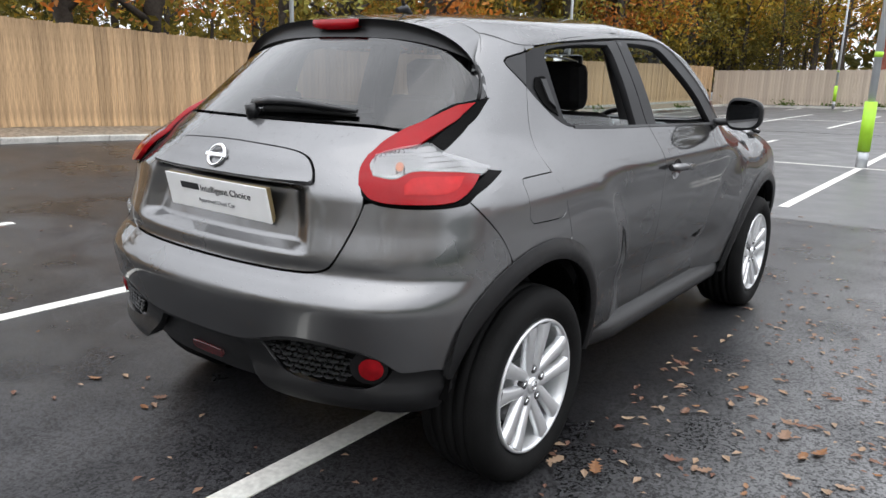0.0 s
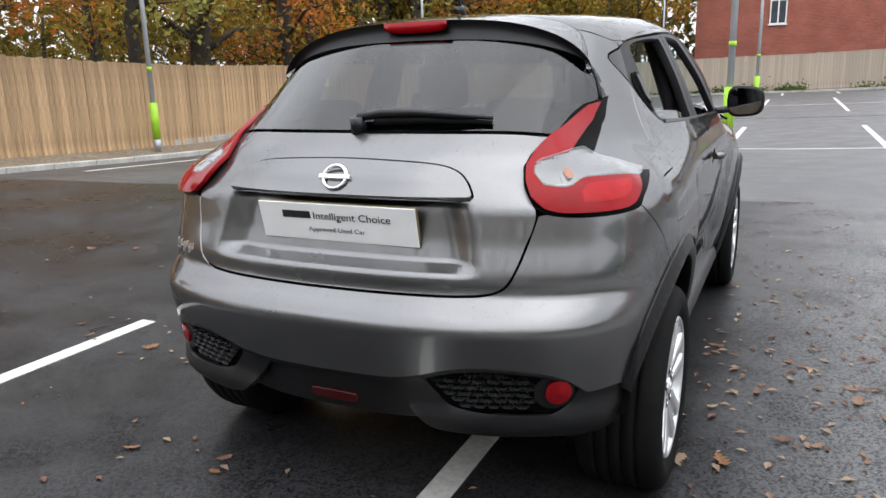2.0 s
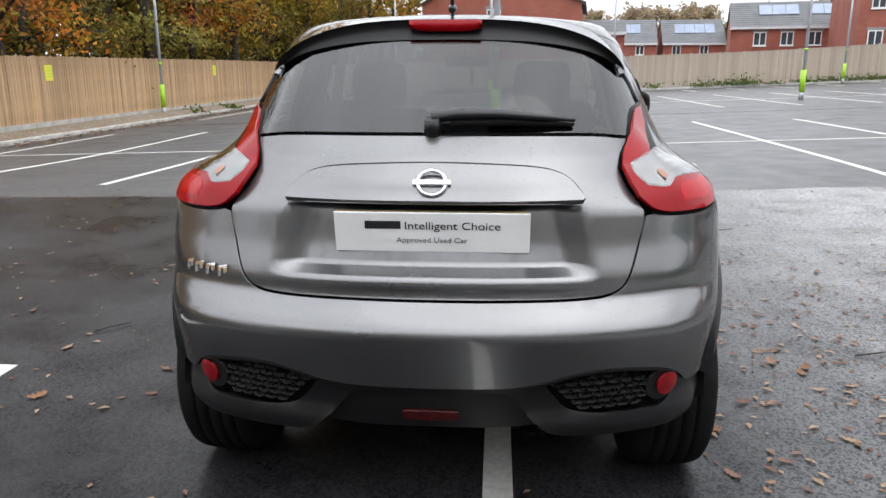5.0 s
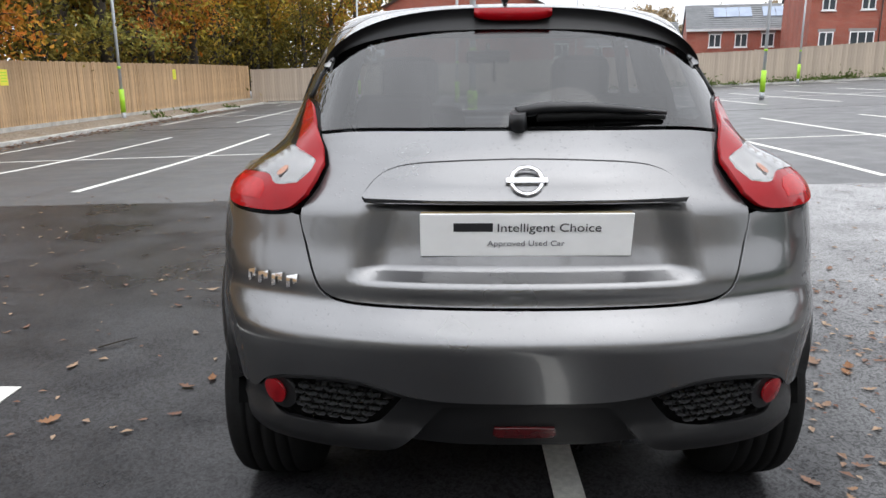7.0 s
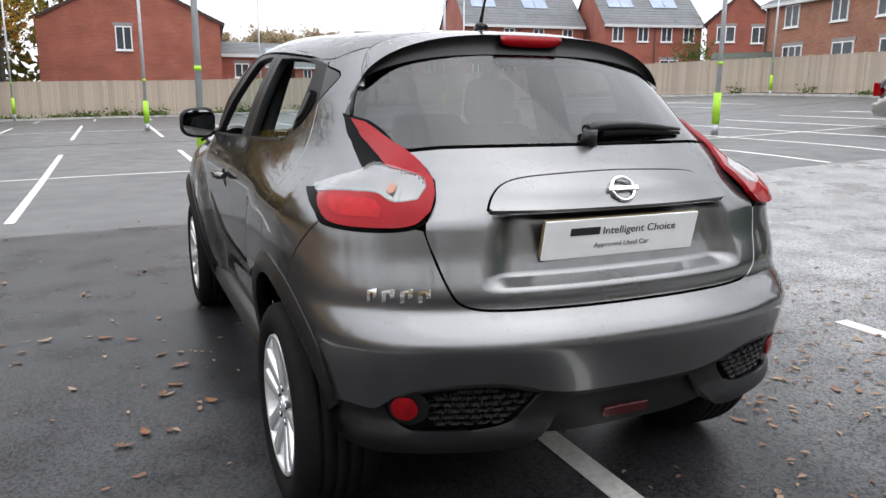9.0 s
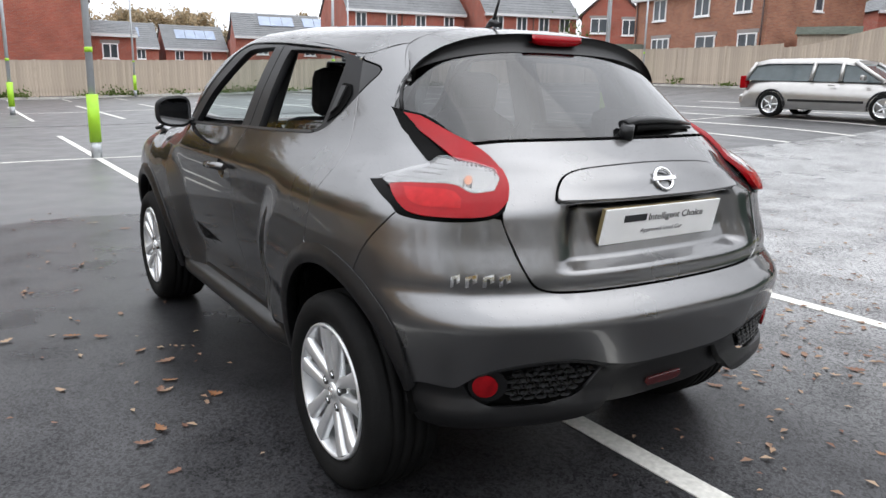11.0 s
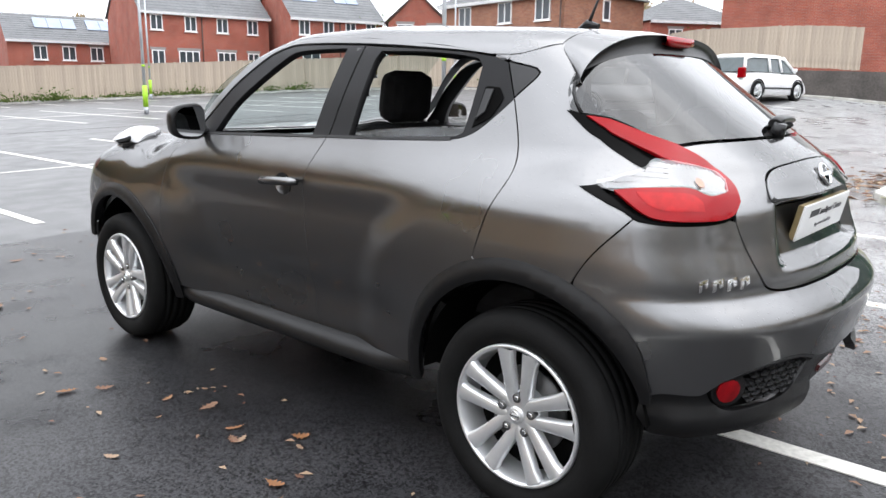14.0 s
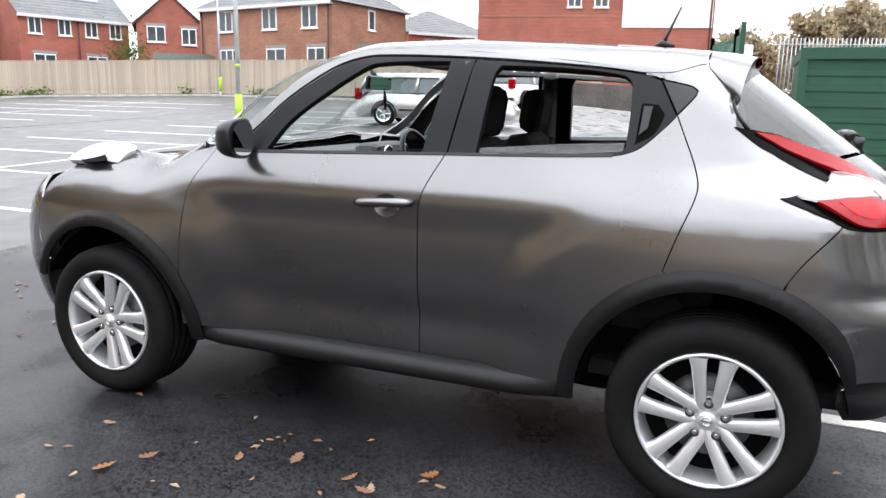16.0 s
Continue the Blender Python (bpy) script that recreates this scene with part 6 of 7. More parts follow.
house((49.6, 24.35, 1.75), facing((49.4, 24.5), (55.6, 19.7)), 7.9, 8.0, 4.7, 2.1, RED_BRICK, "far brick house with a hipped roof", wins=[(2.0, 3.6, 1.1, 1.1, 2), (5.5, 3.6, 1.1, 1.1, 2)], hip=True)
hg = house((38.97, 15.0, 1.5), facing((38.9, 15.4), (41.9, 2.6)), 13.2, 9.0, 9.0, 3.0, RED_BRICK, "tall red brick block with a white plastered panel", wins=[(5.5, 5.75, 0.8, 1.0, 2), (7.0, 5.75, 0.8, 1.0, 2), (6.0, 1.9, 1.5, 1.2, 2)])
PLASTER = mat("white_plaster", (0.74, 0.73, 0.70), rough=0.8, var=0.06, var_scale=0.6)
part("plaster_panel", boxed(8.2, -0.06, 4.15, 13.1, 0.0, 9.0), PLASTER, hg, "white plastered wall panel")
part("string_course", boxed(0.0, -0.025, 4.72, 8.19, 0.02, 4.79), TAN_BRICK, hg)
bm = bmesh.new()
tube(bm, [(13.0, -0.13, 0), (13.0, -0.13, 9)], 0.05, sides=8)
part("downpipe", bm, PIPE, hg)
part("utility_cabinet", boxed(13.6, -1.0, 0.0, 15.2, 0.6, 3.2, bevel=0.05), PLASTER, hg)
# garden sheds over the fence
FELT = mat("green_felt", (0.13, 0.15, 0.12), rough=0.9, var=0.2)
for x, y, z, rz, w in ((33.0, 19.5, 3.2, -62, 2.6), (31.8, 32.5, 2.7, -50, 3.2)):
    sh = thing("garden_shed", "small wooden shed with a felt roof", "shed", at=(x, y, z), rz=rz)
    part("shed_wall", boxed(0, 0, -1.5, w, 1.8, 0.75), GREYWOOD, sh)
    bm = bmesh.new()
    for y0, y1 in ((-0.15, 0.9), (1.95, 0.9)):
        bm.faces.new([bm.verts.new(p) for p in ((-0.15, y0, 0.72), (w + 0.15, y0, 0.72), (w + 0.15, y1, 1.15), (-0.15, y1, 1.15))])
    bmesh.ops.solidify(bm, geom=bm.faces[:], thickness=0.05)
    part("shed_roof", bm, FELT, sh)


# ---- parked cars in the distance ----
SILVER = mat("silver_paint", (0.38, 0.37, 0.355), rough=0.3, metal=0.7, coat=1.0, var=0.04)
WHITEP = mat("white_paint", (0.78, 0.78, 0.78), rough=0.3, coat=1.0, var=0.03)
# teal grey of the reflected sky is put into the glass colour
DKGLASS = mat("sky_tinted_car_glass", (0.07, 0.09, 0.095), rough=0.05, var=0.1)


def parked_car(at, rz, length, height, width, belt, paint, label, wheel_r=0.33, tail=0.12):
    """A parked car, its nose towards +x, its middle at the origin."""
    c = thing("parked_car", label, "car", "parked cars", at=at, rz=rz)
    L, W = length / 2, width / 2
    lower = soft((-L, -L + 0.10, -L * 0.62, L * 0.25, L * 0.62, L - 0.12, L), (belt - 0.30, belt, belt + 0.05, belt, belt - 0.04, belt - 0.20, belt - 0.45), 0.06)
    v, f = [], []
    xs, m = np.linspace(-L, L, 40), 14
    for x in xs:
        e = 1 - 0.16 * abs(x / L) ** 5
        for j in range(m):
            t = j / (m - 1)
            z = 0.22 + (float(lower(x)) - 0.22) * t
            w = W * e * (0.90 + 0.10 * math.sin(math.pi * min(1, t * 1.1)) ** 0.7) * (1 - 0.10 * t ** 3)
            v += [(x, w, z), (x, -w, z)]
    k = 2 * m
    for i in range(39):
        for j in range(m - 1):
            a = i * k + 2 * j
            f += [(a, a + 2, a + k + 2, a + k), (a + 1, a + k + 1, a + k + 3, a + 3)]
        a = i * k + 2 * (m - 1)
        f.append((a, a + 1, a + k + 1, a + k))
    for i in (0, 39):
        for j in range(m - 1):
            a = i * k + 2 * j
            q = (a, a + 1, a + 3, a + 2)
            f.append(q if i == 0 else q[::-1])
    mesh_part("body", v, [tuple(q) for q in f], paint, c, smooth=True)
    roofz = height - 0.07
    g = [(-L + tail, belt), (-L + tail + 0.22, roofz - 0.07), (-L + tail + 0.55, roofz), (0.15, roofz), (0.55, roofz - 0.06), (L * 0.56, belt - 0.02)]

    def loop_at(scale, zt):
        return [(x, s * W * (0.86 if z < belt + 0.05 else scale), z) for s in (1, -1) for x, z in g]
    pts = loop_at(0.70, 0)
    n = len(g)
    faces = [tuple(range(n))[::-1], tuple(range(n, 2 * n))] + [(i, i + 1, n + i + 1, n + i) for i in range(n - 1)]
    bm = bmesh.new()
    vv = [bm.verts.new(p) for p in pts]
    for q in faces:
        bm.faces.new([vv[i] for i in q])
    bmesh.ops.recalc_face_normals(bm, faces=bm.faces[:])
    part("cabin", bm, DKGLASS, c, "dark glazed cabin with reflected sky in its colour")
    bm = bmesh.new()
    rows = [[bm.verts.new((x, d * W, z + h)) for d, h in ((-0.775, -0.06), (-0.74, 0.05), (-0.5, 0.08), (0.5, 0.08), (0.74, 0.05), (0.775, -0.06))] for x, z in g[1:5]]
    for p, q in zip(rows, rows[1:]):
        for i in range(5):
            bm.faces.new((p[i], p[i + 1], q[i + 1], q[i])).smooth = True
    bm.faces.new(rows[0])
    bm.faces.new(rows[-1][::-1])
    bmesh.ops.recalc_face_normals(bm, faces=bm.faces[:])
    part("roof", bm, paint, c)
    for s in (1, -1):
        for x0, x1 in ((g[0][0], g[1][0]), (-0.45, -0.42), (0.30, 0.27), (g[5][0], g[4][0])):
            bm = bmesh.new()
            tube(bm, [(x0, s * W * 0.875, belt), (x1, s * W * 0.72, roofz - 0.03)], 0.055, sides=6)
            part("pillar", bm, paint, c)
        for x in (-L * 0.60, L * 0.60):
            bm = bmesh.new()
            lathe(bm, [(0.10, wheel_r * 0.68), (0.11, wheel_r * 0.9), (0.09, wheel_r), (-0.09, wheel_r)], axis="y", steps=28)
            if s < 0:
                bm.transform(Matrix.Diagonal((1, -1, 1, 1)))
            bm.transform(Matrix.Translation((x, s * (W - 0.10), wheel_r)))
            tyre = part("tyre", bm, RUBBER, c)
            bm = bmesh.new()
            for p in range(5):
                a = 2 * math.pi * p / 5
                tube(bm, [(0, 0.06, 0), (wheel_r * 0.66 * math.cos(a), 0.08, wheel_r * 0.66 * math.sin(a))], [0.05, 0.04], sides=6, squash=0.5)
            lathe(bm, [(0.09, wheel_r * 0.62), (0.105, wheel_r * 0.70)], axis="y", steps=28)
            if s < 0:
                bm.transform(Matrix.Diagonal((1, -1, 1, 1)))
            bm.transform(Matrix.Translation((x, s * (W - 0.10), wheel_r)))
            part("alloy", bm, ALLOY, c)
            bm = bmesh.new()
            tube(bm, [(x + (wheel_r + 0.05) * math.cos(a), s * (W - 0.012), wheel_r + (wheel_r + 0.05) * math.sin(a)) for a in np.linspace(-0.2, math.pi + 0.2, 16)], 0.03, sides=6)
            part("arch", bm, GLOSS_BLACK, c)
        part("tail_lamp", boxed(-L - 0.01, s * (W - 0.30), belt - 0.22, -L + 0.16, s * (W - 0.06), belt + 0.12, bevel=0.03), RED, c, "red tail lamp")
        part("door_handle", boxed(0.05, s * (W - 0.03), belt - 0.12, 0.22, s * (W + 0.005), belt - 0.09, bevel=0.008), paint, c)
        part("door_mirror", boxed(L * 0.36, s * (W - 0.02), belt + 0.02, L * 0.36 + 0.10, s * (W + 0.16), belt + 0.15, bevel=0.03), paint, c)
        part("side_moulding", boxed(-L * 0.4, s * (W - 0.02), 0.42, L * 0.4, s * (W + 0.004), 0.48, bevel=0.008), GLOSS_BLACK, c)
    part("rear_bumper", boxed(-L - 0.05, -W * 0.85, 0.30, -L + 0.12, W * 0.85, 0.58, bevel=0.06), paint, c)
    return c


parked_car((17.7, 8.6, lift(17.7, 8.6)), -85, 4.75, 1.52, 1.86, 0.95, SILVER, "silver estate car parked in a bay")
suv = parked_car((25.5, 8.3, lift(25.5, 8.3)), -12, 4.35, 1.60, 1.80, 1.00, WHITEP, "white crossover car parked by the dark wall", wheel_r=0.35)
YELLOW = mat("yellow_plate", (0.62, 0.46, 0.04), rough=0.5, var=0.05)
part("rear_plate", boxed(-2.245, -0.26, 0.74, -2.225, 0.26, 0.86, bevel=0.004), YELLOW, suv, "plain yellow rear plate")
part("lower_bumper", boxed(-2.26, -0.80, 0.24, -2.0, 0.80, 0.46, bevel=0.05), GLOSS_BLACK, suv)


# ---- green steel container and mesh gate ----
cz = lift(9.9, -1.5) + 0.0
ct = thing("container", "dark green steel storage container on the island", "container", at=(9.75, -0.72, cz))
part("shell", boxed(0.03, -5.97, 0.10, 2.38, -0.03, 2.02), GREEN, ct)
for i in range(7):
    part("rib", boxed(0.018, -5.9, 0.30 + 0.235 * i, 0.03, -0.06, 0.40 + 0.235 * i, bevel=0.012), GREEN, ct)
part("top_rail", boxed(-0.035, -6.0, 1.96, 2.44, 0.0, 2.14, bevel=0.01), GREEN, ct)
part("bottom_rail", boxed(-0.02, -6.0, 0.0, 2.42, 0.0, 0.12, bevel=0.01), GREEN, ct)
for y in (-0.05, -3.0, -5.95):
    part("corner_post", boxed(-0.03, y - 0.06, 0.1, 0.06, y + 0.06, 1.97), GREEN, ct)
gt = thing("mesh_gate", "green welded mesh security gate with posts", "gate", at=(10.2, 0.15, lift(10.2, 0.15) + 0.08))


def mesh_panel(x0, y0, x1, y1, h):
    n = int(math.hypot(x1 - x0, y1 - y0) / 0.055)
    bm = bmesh.new()
    for i in range(n + 1):
        x, y = x0 + (x1 - x0) * i / n, y0 + (y1 - y0) * i / n
        tube(bm, [(x, y, 0.05), (x, y, h)], 0.006, sides=4)
    for k in range(13):
        z = 0.08 + (h - 0.12) * k / 12
        tube(bm, [(x0, y0, z), (x1, y1, z)], 0.007, sides=4)
    tagged(part("mesh_panel", bm, GREEN, gt, "green welded wire mesh"), kind="stuff")
    for x, y in ((x0, y0), (x1, y1)):
        part("post", boxed(x - 0.04, y - 0.04, -0.1, x + 0.04, y + 0.04, h + 0.15, bevel=0.006), GREEN, gt)


mesh_panel(0.0, 0.0, 1.2, 0.12, 2.35)
mesh_panel(1.2, 0.12, 3.0, 0.6, 2.35)
mesh_panel(3.0, 0.6, 5.0, 0.4, 2.35)
rail = thing("railing", "tall pale steel railing on top of the dark wall", "railing", at=(30.1, -1.0, lift(30.1, -3.0) + 0.95))
bm = bmesh.new()
for i in range(80):
    tube(bm, [(0.028 * i, -0.15 * i, -0.05), (0.028 * i, -0.15 * i, 2.35)], 0.022, sides=5)
tagged(part("railing_grid", bm, STEEL, rail), kind="stuff")
bm = bmesh.new()
for z in (0.3, 2.1):
    tube(bm, [(0, 0, z), (2.2, -11.85, z)], 0.028, sides=6)
part("railing_rail", bm, STEEL, rail)

# ---- trees, shrubs, leaves ----
def leaf_mat(name, colors, rough=0.75, trans=0.25):
    m = mat(name, colors[0], rough=rough)
    n, l = m.node_tree.nodes, m.node_tree.links
    b = n["Principled BSDF"]
    geo, oi, add, fr, cr = n.new("ShaderNodeNewGeometry"), n.new("ShaderNodeObjectInfo"), n.new("ShaderNodeMath"), n.new("ShaderNodeMath"), n.new("ShaderNodeValToRGB")
    half = n.new("ShaderNodeMath")
    half.operation, half.inputs[1].default_value = "MULTIPLY", 0.45
    l.new(geo.outputs["Random Per Island"], half.inputs[0])
    big = n.new("ShaderNodeMath")
    big.operation, big.inputs[1].default_value = "MULTIPLY", 0.55
    l.new(oi.outputs["Random"], big.inputs[0])
    add.operation = "ADD"
    l.new(half.outputs[0], add.inputs[0])
    l.new(big.outputs[0], add.inputs[1])
    els = cr.color_ramp.elements
    while len(els) < len(colors):
        els.new(0.5)
    for i, c in enumerate(colors):
        els[i].position, els[i].color = i / (len(colors) - 1), (*c, 1)
    l.new(add.outputs[0], cr.inputs["Fac"])
    l.new(cr.outputs["Color"], b.inputs["Base Color"])
    b.inputs["Specular IOR Level"].default_value = 0.15
    tr, mx = n.new("ShaderNodeBsdfTranslucent"), n.new("ShaderNodeMixShader")
    mx.inputs["Fac"].default_value = trans
    l.new(cr.outputs["Color"], tr.inputs["Color"])
    l.new(b.outputs[0], mx.inputs[1])
    l.new(tr.outputs[0], mx.inputs[2])
    l.new(mx.outputs[0], n["Material Output"].inputs["Surface"])
    return m


AUTUMN = leaf_mat("autumn_leaves", [(0.14, 0.12, 0.025), (0.30, 0.24, 0.03), (0.38, 0.27, 0.035), (0.42, 0.22, 0.03), (0.44, 0.14, 0.02), (0.42, 0.15, 0.03)])
OLIVE = leaf_mat("dark_olive_leaves", [(0.05, 0.055, 0.016), (0.12, 0.105, 0.024), (0.24, 0.18, 0.03), (0.34, 0.17, 0.03)])
# greyed autumn tones: the haze of distance is in the leaf colour
PALE = leaf_mat("hazed_autumn_leaves", [(0.26, 0.23, 0.17), (0.33, 0.27, 0.18), (0.40, 0.30, 0.18), (0.29, 0.28, 0.19)])
RUSTY = leaf_mat("rusty_leaves", [(0.42, 0.11, 0.02), (0.55, 0.16, 0.02), (0.38, 0.16, 0.05), (0.50, 0.22, 0.03)])
GOLD = leaf_mat("golden_leaves", [(0.46, 0.34, 0.05), (0.36, 0.32, 0.08), (0.24, 0.24, 0.06), (0.55, 0.36, 0.04)])
BARK = mat("dark_bark", (0.045, 0.036, 0.028), rough=0.95, var=0.35, var_scale=3, fine=0.35, fine_scale=18, bump=0.6, bump_scale=14)
SHRUB = leaf_mat("weed_leaves", [(0.05, 0.09, 0.02), (0.09, 0.13, 0.03), (0.14, 0.15, 0.05)])


def leaf_cloud(centres, size, rng):
    """Small folded leaves round the given places."""
    v, f = [], []
    for c in centres:
        a = rng.normal(size=3)
        a /= np.linalg.norm(a)
        b = np.cross(a, rng.normal(size=3))
        b /= np.linalg.norm(b)
        n = np.cross(a, b)
        s = size * rng.uniform(0.6, 1.4)
        o = len(v)
        v += [c - a * s, c + b * s * 0.5 + n * s * 0.18, c + a * s, c - b * s * 0.5 + n * s * 0.18]
        f += [(o, o + 1, o + 2, o + 3)]
    return v, f


def tree_mesh(seed, height, spread, leaves, size, base):
    rng = np.random.default_rng(seed)
    bm = bmesh.new()
    top = height * 0.80
    lean = rng.uniform(-0.5, 0.5, 2)
    trunk = [Vector((lean[0] * t * t, lean[1] * t * t, top * t)) for t in np.linspace(0, 1, 7)]
    r0 = height * 0.020 + 0.05
    tube(bm, trunk, [r0 * (1.25 if i == 0 else 1 - 0.12 * i) for i in range(7)], sides=9)
    centres = []
    for i in range(15):
        t = rng.uniform(base, 1.0)
        p = Vector((lean[0] * t * t, lean[1] * t * t, top * t))
        a = rng.uniform(0, 2 * math.pi)
        ln = spread * rng.uniform(0.5, 1.0) * (1.15 - 0.6 * t)
        e = p + Vector((math.cos(a) * ln, math.sin(a) * ln, ln * rng.uniform(0.25, 0.8)))
        mid = (p + e) / 2 + Vector((0, 0, -0.08 * ln))
        tube(bm, [p, mid, e], [r0 * 0.38 * (1.2 - t), r0 * 0.24 * (1.2 - t), 0.015], sides=5)
        for k in range(3):
            s = rng.uniform(0.35, 1.0)
            q = p + (e - p) * s
            d = Vector(rng.normal(size=3)) * ln * 0.28
            tube(bm, [q, q + d * 0.6, q + d], [0.022, 0.014, 0.006], sides=4)
            centres.append((np.array(q + d), ln * rng.uniform(0.18, 0.34)))
        centres.append((np.array(e), ln * rng.uniform(0.22, 0.40)))
    pts = []
    each = leaves // len(centres)
    for c, r in centres:
        pts += list(c + rng.normal(size=(each, 3)) * r * np.array([1, 1, 0.75]))
    return bm, leaf_cloud(pts, size, rng)


protos = []
for i, (h, s, n, sz, base) in enumerate(((12, 3.6, 2600, 0.13, 0.22), (10, 3.2, 2400, 0.12, 0.16), (14, 4.0, 2600, 0.14, 0.35), (8, 2.8, 2400, 0.11, 0.08), (13, 3.4, 900, 0.12, 0.3))):
    bm, (lv, lf) = tree_mesh(11 + i, h, s, n, sz, base)
    t = thing("tree", "autumn tree with thinning yellow and olive leaves", "tree", "woodland trees", at=(0, 0, -50))
    part("trunk", bm, BARK, t, "dark bare trunk and limbs")
    mesh_part("crown", lv, lf, AUTUMN if i % 2 == 0 else OLIVE, t, "crown of small autumn leaves")
    protos.append(t)
rng = np.random.default_rng(5)
spots = []
for i in range(46):
    y = -14 + 74 * (i + rng.uniform(0, 0.9)) / 46
    near, far = (-13.6 - rng.uniform(0, 3.5), y, rng.integers(0, 5)), (-18.5 - rng.uniform(0, 5.0), y + rng.uniform(-1, 1), rng.integers(0, 5))
    if y > 2.5:
        spots += [near, far]
    elif i % 4 == 0:
        spots.append((far[0] - 6, y, 4))
for i in range(11):
    spots.append((-13 + 0.62 * i + rng.uniform(-0.5, 0.5), 44.0 + rng.uniform(0, 5), rng.integers(0, 5)))
# unseen trees to the south, put in for dark reflections on the tail
for i in range(26):
    spots.append((-12 + 1.9 * i + rng.uniform(-0.8, 0.8), -15.5 - rng.uniform(0, 4), rng.integers(0, 5)))
for i, (x, y, k) in enumerate(spots):
    # treetops out of view: heights chosen to shape the car's reflections
    tall = 0.66 + 1.0 * float(ramp(y, 15, 26)) if x < -13 and y > -14 else 1.0
    m = Matrix.Translation((x, y, 0.3)) @ Matrix.Rotation(rng.uniform(0, 6.28), 4, "Z") @ Matrix.Scale(tall, 4)
    if i < len(protos):
        protos[i].matrix_basis = m
    else:
        copy_thing(protos[int(k)], m)
# old trees close behind the fence, their trunks dark against the wood
for x, y, r, k, lean in ((-12.9, 5.2, 0.20, 1, 0.5), (-13.3, 7.4, 0.30, 2, -0.2), (-12.8, 10.6, 0.16, 3, 0.7), (-13.2, 13.2, 0.34, 0, 0.1), (-13.0, 16.8, 0.22, 2, -0.4), (-12.9, 17.9, 0.14, 1, 0.2), (-13.4, 21.5, 0.28, 0, 0.3),
                         (-13.1, 25.8, 0.24, 3, -0.3), (-13.3, 30.4, 0.32, 2, 0.2), (-13.0, 35.0, 0.22, 1, -0.2)):
    big = thing("tree", "old tree with a thick dark trunk and rusty autumn leaves", "tree", "woodland trees", at=(x, y, -0.3))
    bm = bmesh.new()
    line = [Vector((0.15 * math.sin(2.1 * q + y) * q / 4, lean * q * q / 45, q)) for q in (0, 0.6, 1.6, 3.0, 4.4, 5.8, 7.0)]
    tube(bm, line, [r * c for c in (1.35, 1.1, 1.0, 0.94, 0.86, 0.7, 0.45)], sides=14)
    tips = []
    for q in range(11):
        h0 = rng.uniform(2.3, 6.2)
        a, ln = rng.uniform(0, 6.28), rng.uniform(1.2, 2.8)
        p = Vector((0, lean * h0 * h0 / 45, h0))
        e = p + Vector((math.cos(a) * ln * 0.8, math.sin(a) * ln, ln * rng.uniform(-0.1, 0.6)))
        tube(bm, [p, (p + e) / 2 + Vector((0, 0, 0.12 * ln)), e], [r * 0.30, r * 0.18, 0.012], sides=6)
        tips += [(np.array(p + (e - p) * w), 0.45) for w in (0.55, 0.8, 1.0)]
    part("trunk", bm, BARK, big, "thick dark trunk with low limbs")
    pts = np.concatenate([c + rng.normal(size=(48, 3)) * w * np.array([1, 1, 0.6]) for c, w in tips])
    lv, lf = leaf_cloud(pts, 0.085, rng)
    mesh_part("crown", lv, lf, (OLIVE, AUTUMN, RUSTY, GOLD)[k], big, "loose crown of autumn leaves")
# dense far wood behind them
pts = np.stack((rng.uniform(-34, -22, 9000), rng.uniform(4, 80, 9000), rng.uniform(0, 1, 9000)), 1)
pts[:, 2] = 0.3 + pts[:, 2] * (8.0 + 13.0 * ramp(pts[:, 1], 15, 28))
pts = np.concatenate((pts, np.stack((rng.uniform(-30, -2.0, 3500), rng.uniform(52, 66, 3500), rng.uniform(0.3, 9.5, 3500)), 1)))
# southern part is out of view, added to darken the same reflections
pts = np.concatenate((pts, np.stack((rng.uniform(-30, 45, 9000), rng.uniform(-32, -21, 9000), rng.uniform(0.3, 13, 9000)), 1)))
lv, lf = leaf_cloud(pts, 0.42, rng)
tagged(mesh_part("far_wood", lv, lf, OLIVE), "dense dark wood by the car park, unseen south side added", "wood", kind="stuff")
pts = np.stack((rng.uniform(-14.8, -12.3, 5200), rng.uniform(2, 42, 5200), 0.5 + 2.4 * rng.uniform(0, 1, 5200) ** 1.4), 1)
lv, lf = leaf_cloud(pts, 0.11, rng)
tagged(mesh_part("hedge", lv, lf, OLIVE), "dark undergrowth along the back of the fence", "undergrowth", kind="stuff")
# thin trees on the skyline, distance haze put into their pale leaf colour
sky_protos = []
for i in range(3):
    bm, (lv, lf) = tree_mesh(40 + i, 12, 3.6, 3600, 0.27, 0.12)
    t = thing("tree", "bare autumn tree on the skyline, paled by painted-in haze", "tree", "skyline trees", at=(0, 0, -50))
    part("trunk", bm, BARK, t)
    mesh_part("crown", lv, lf, PALE, t, "thin autumn crown, haze painted into its pale colour")
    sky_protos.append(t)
k = 0
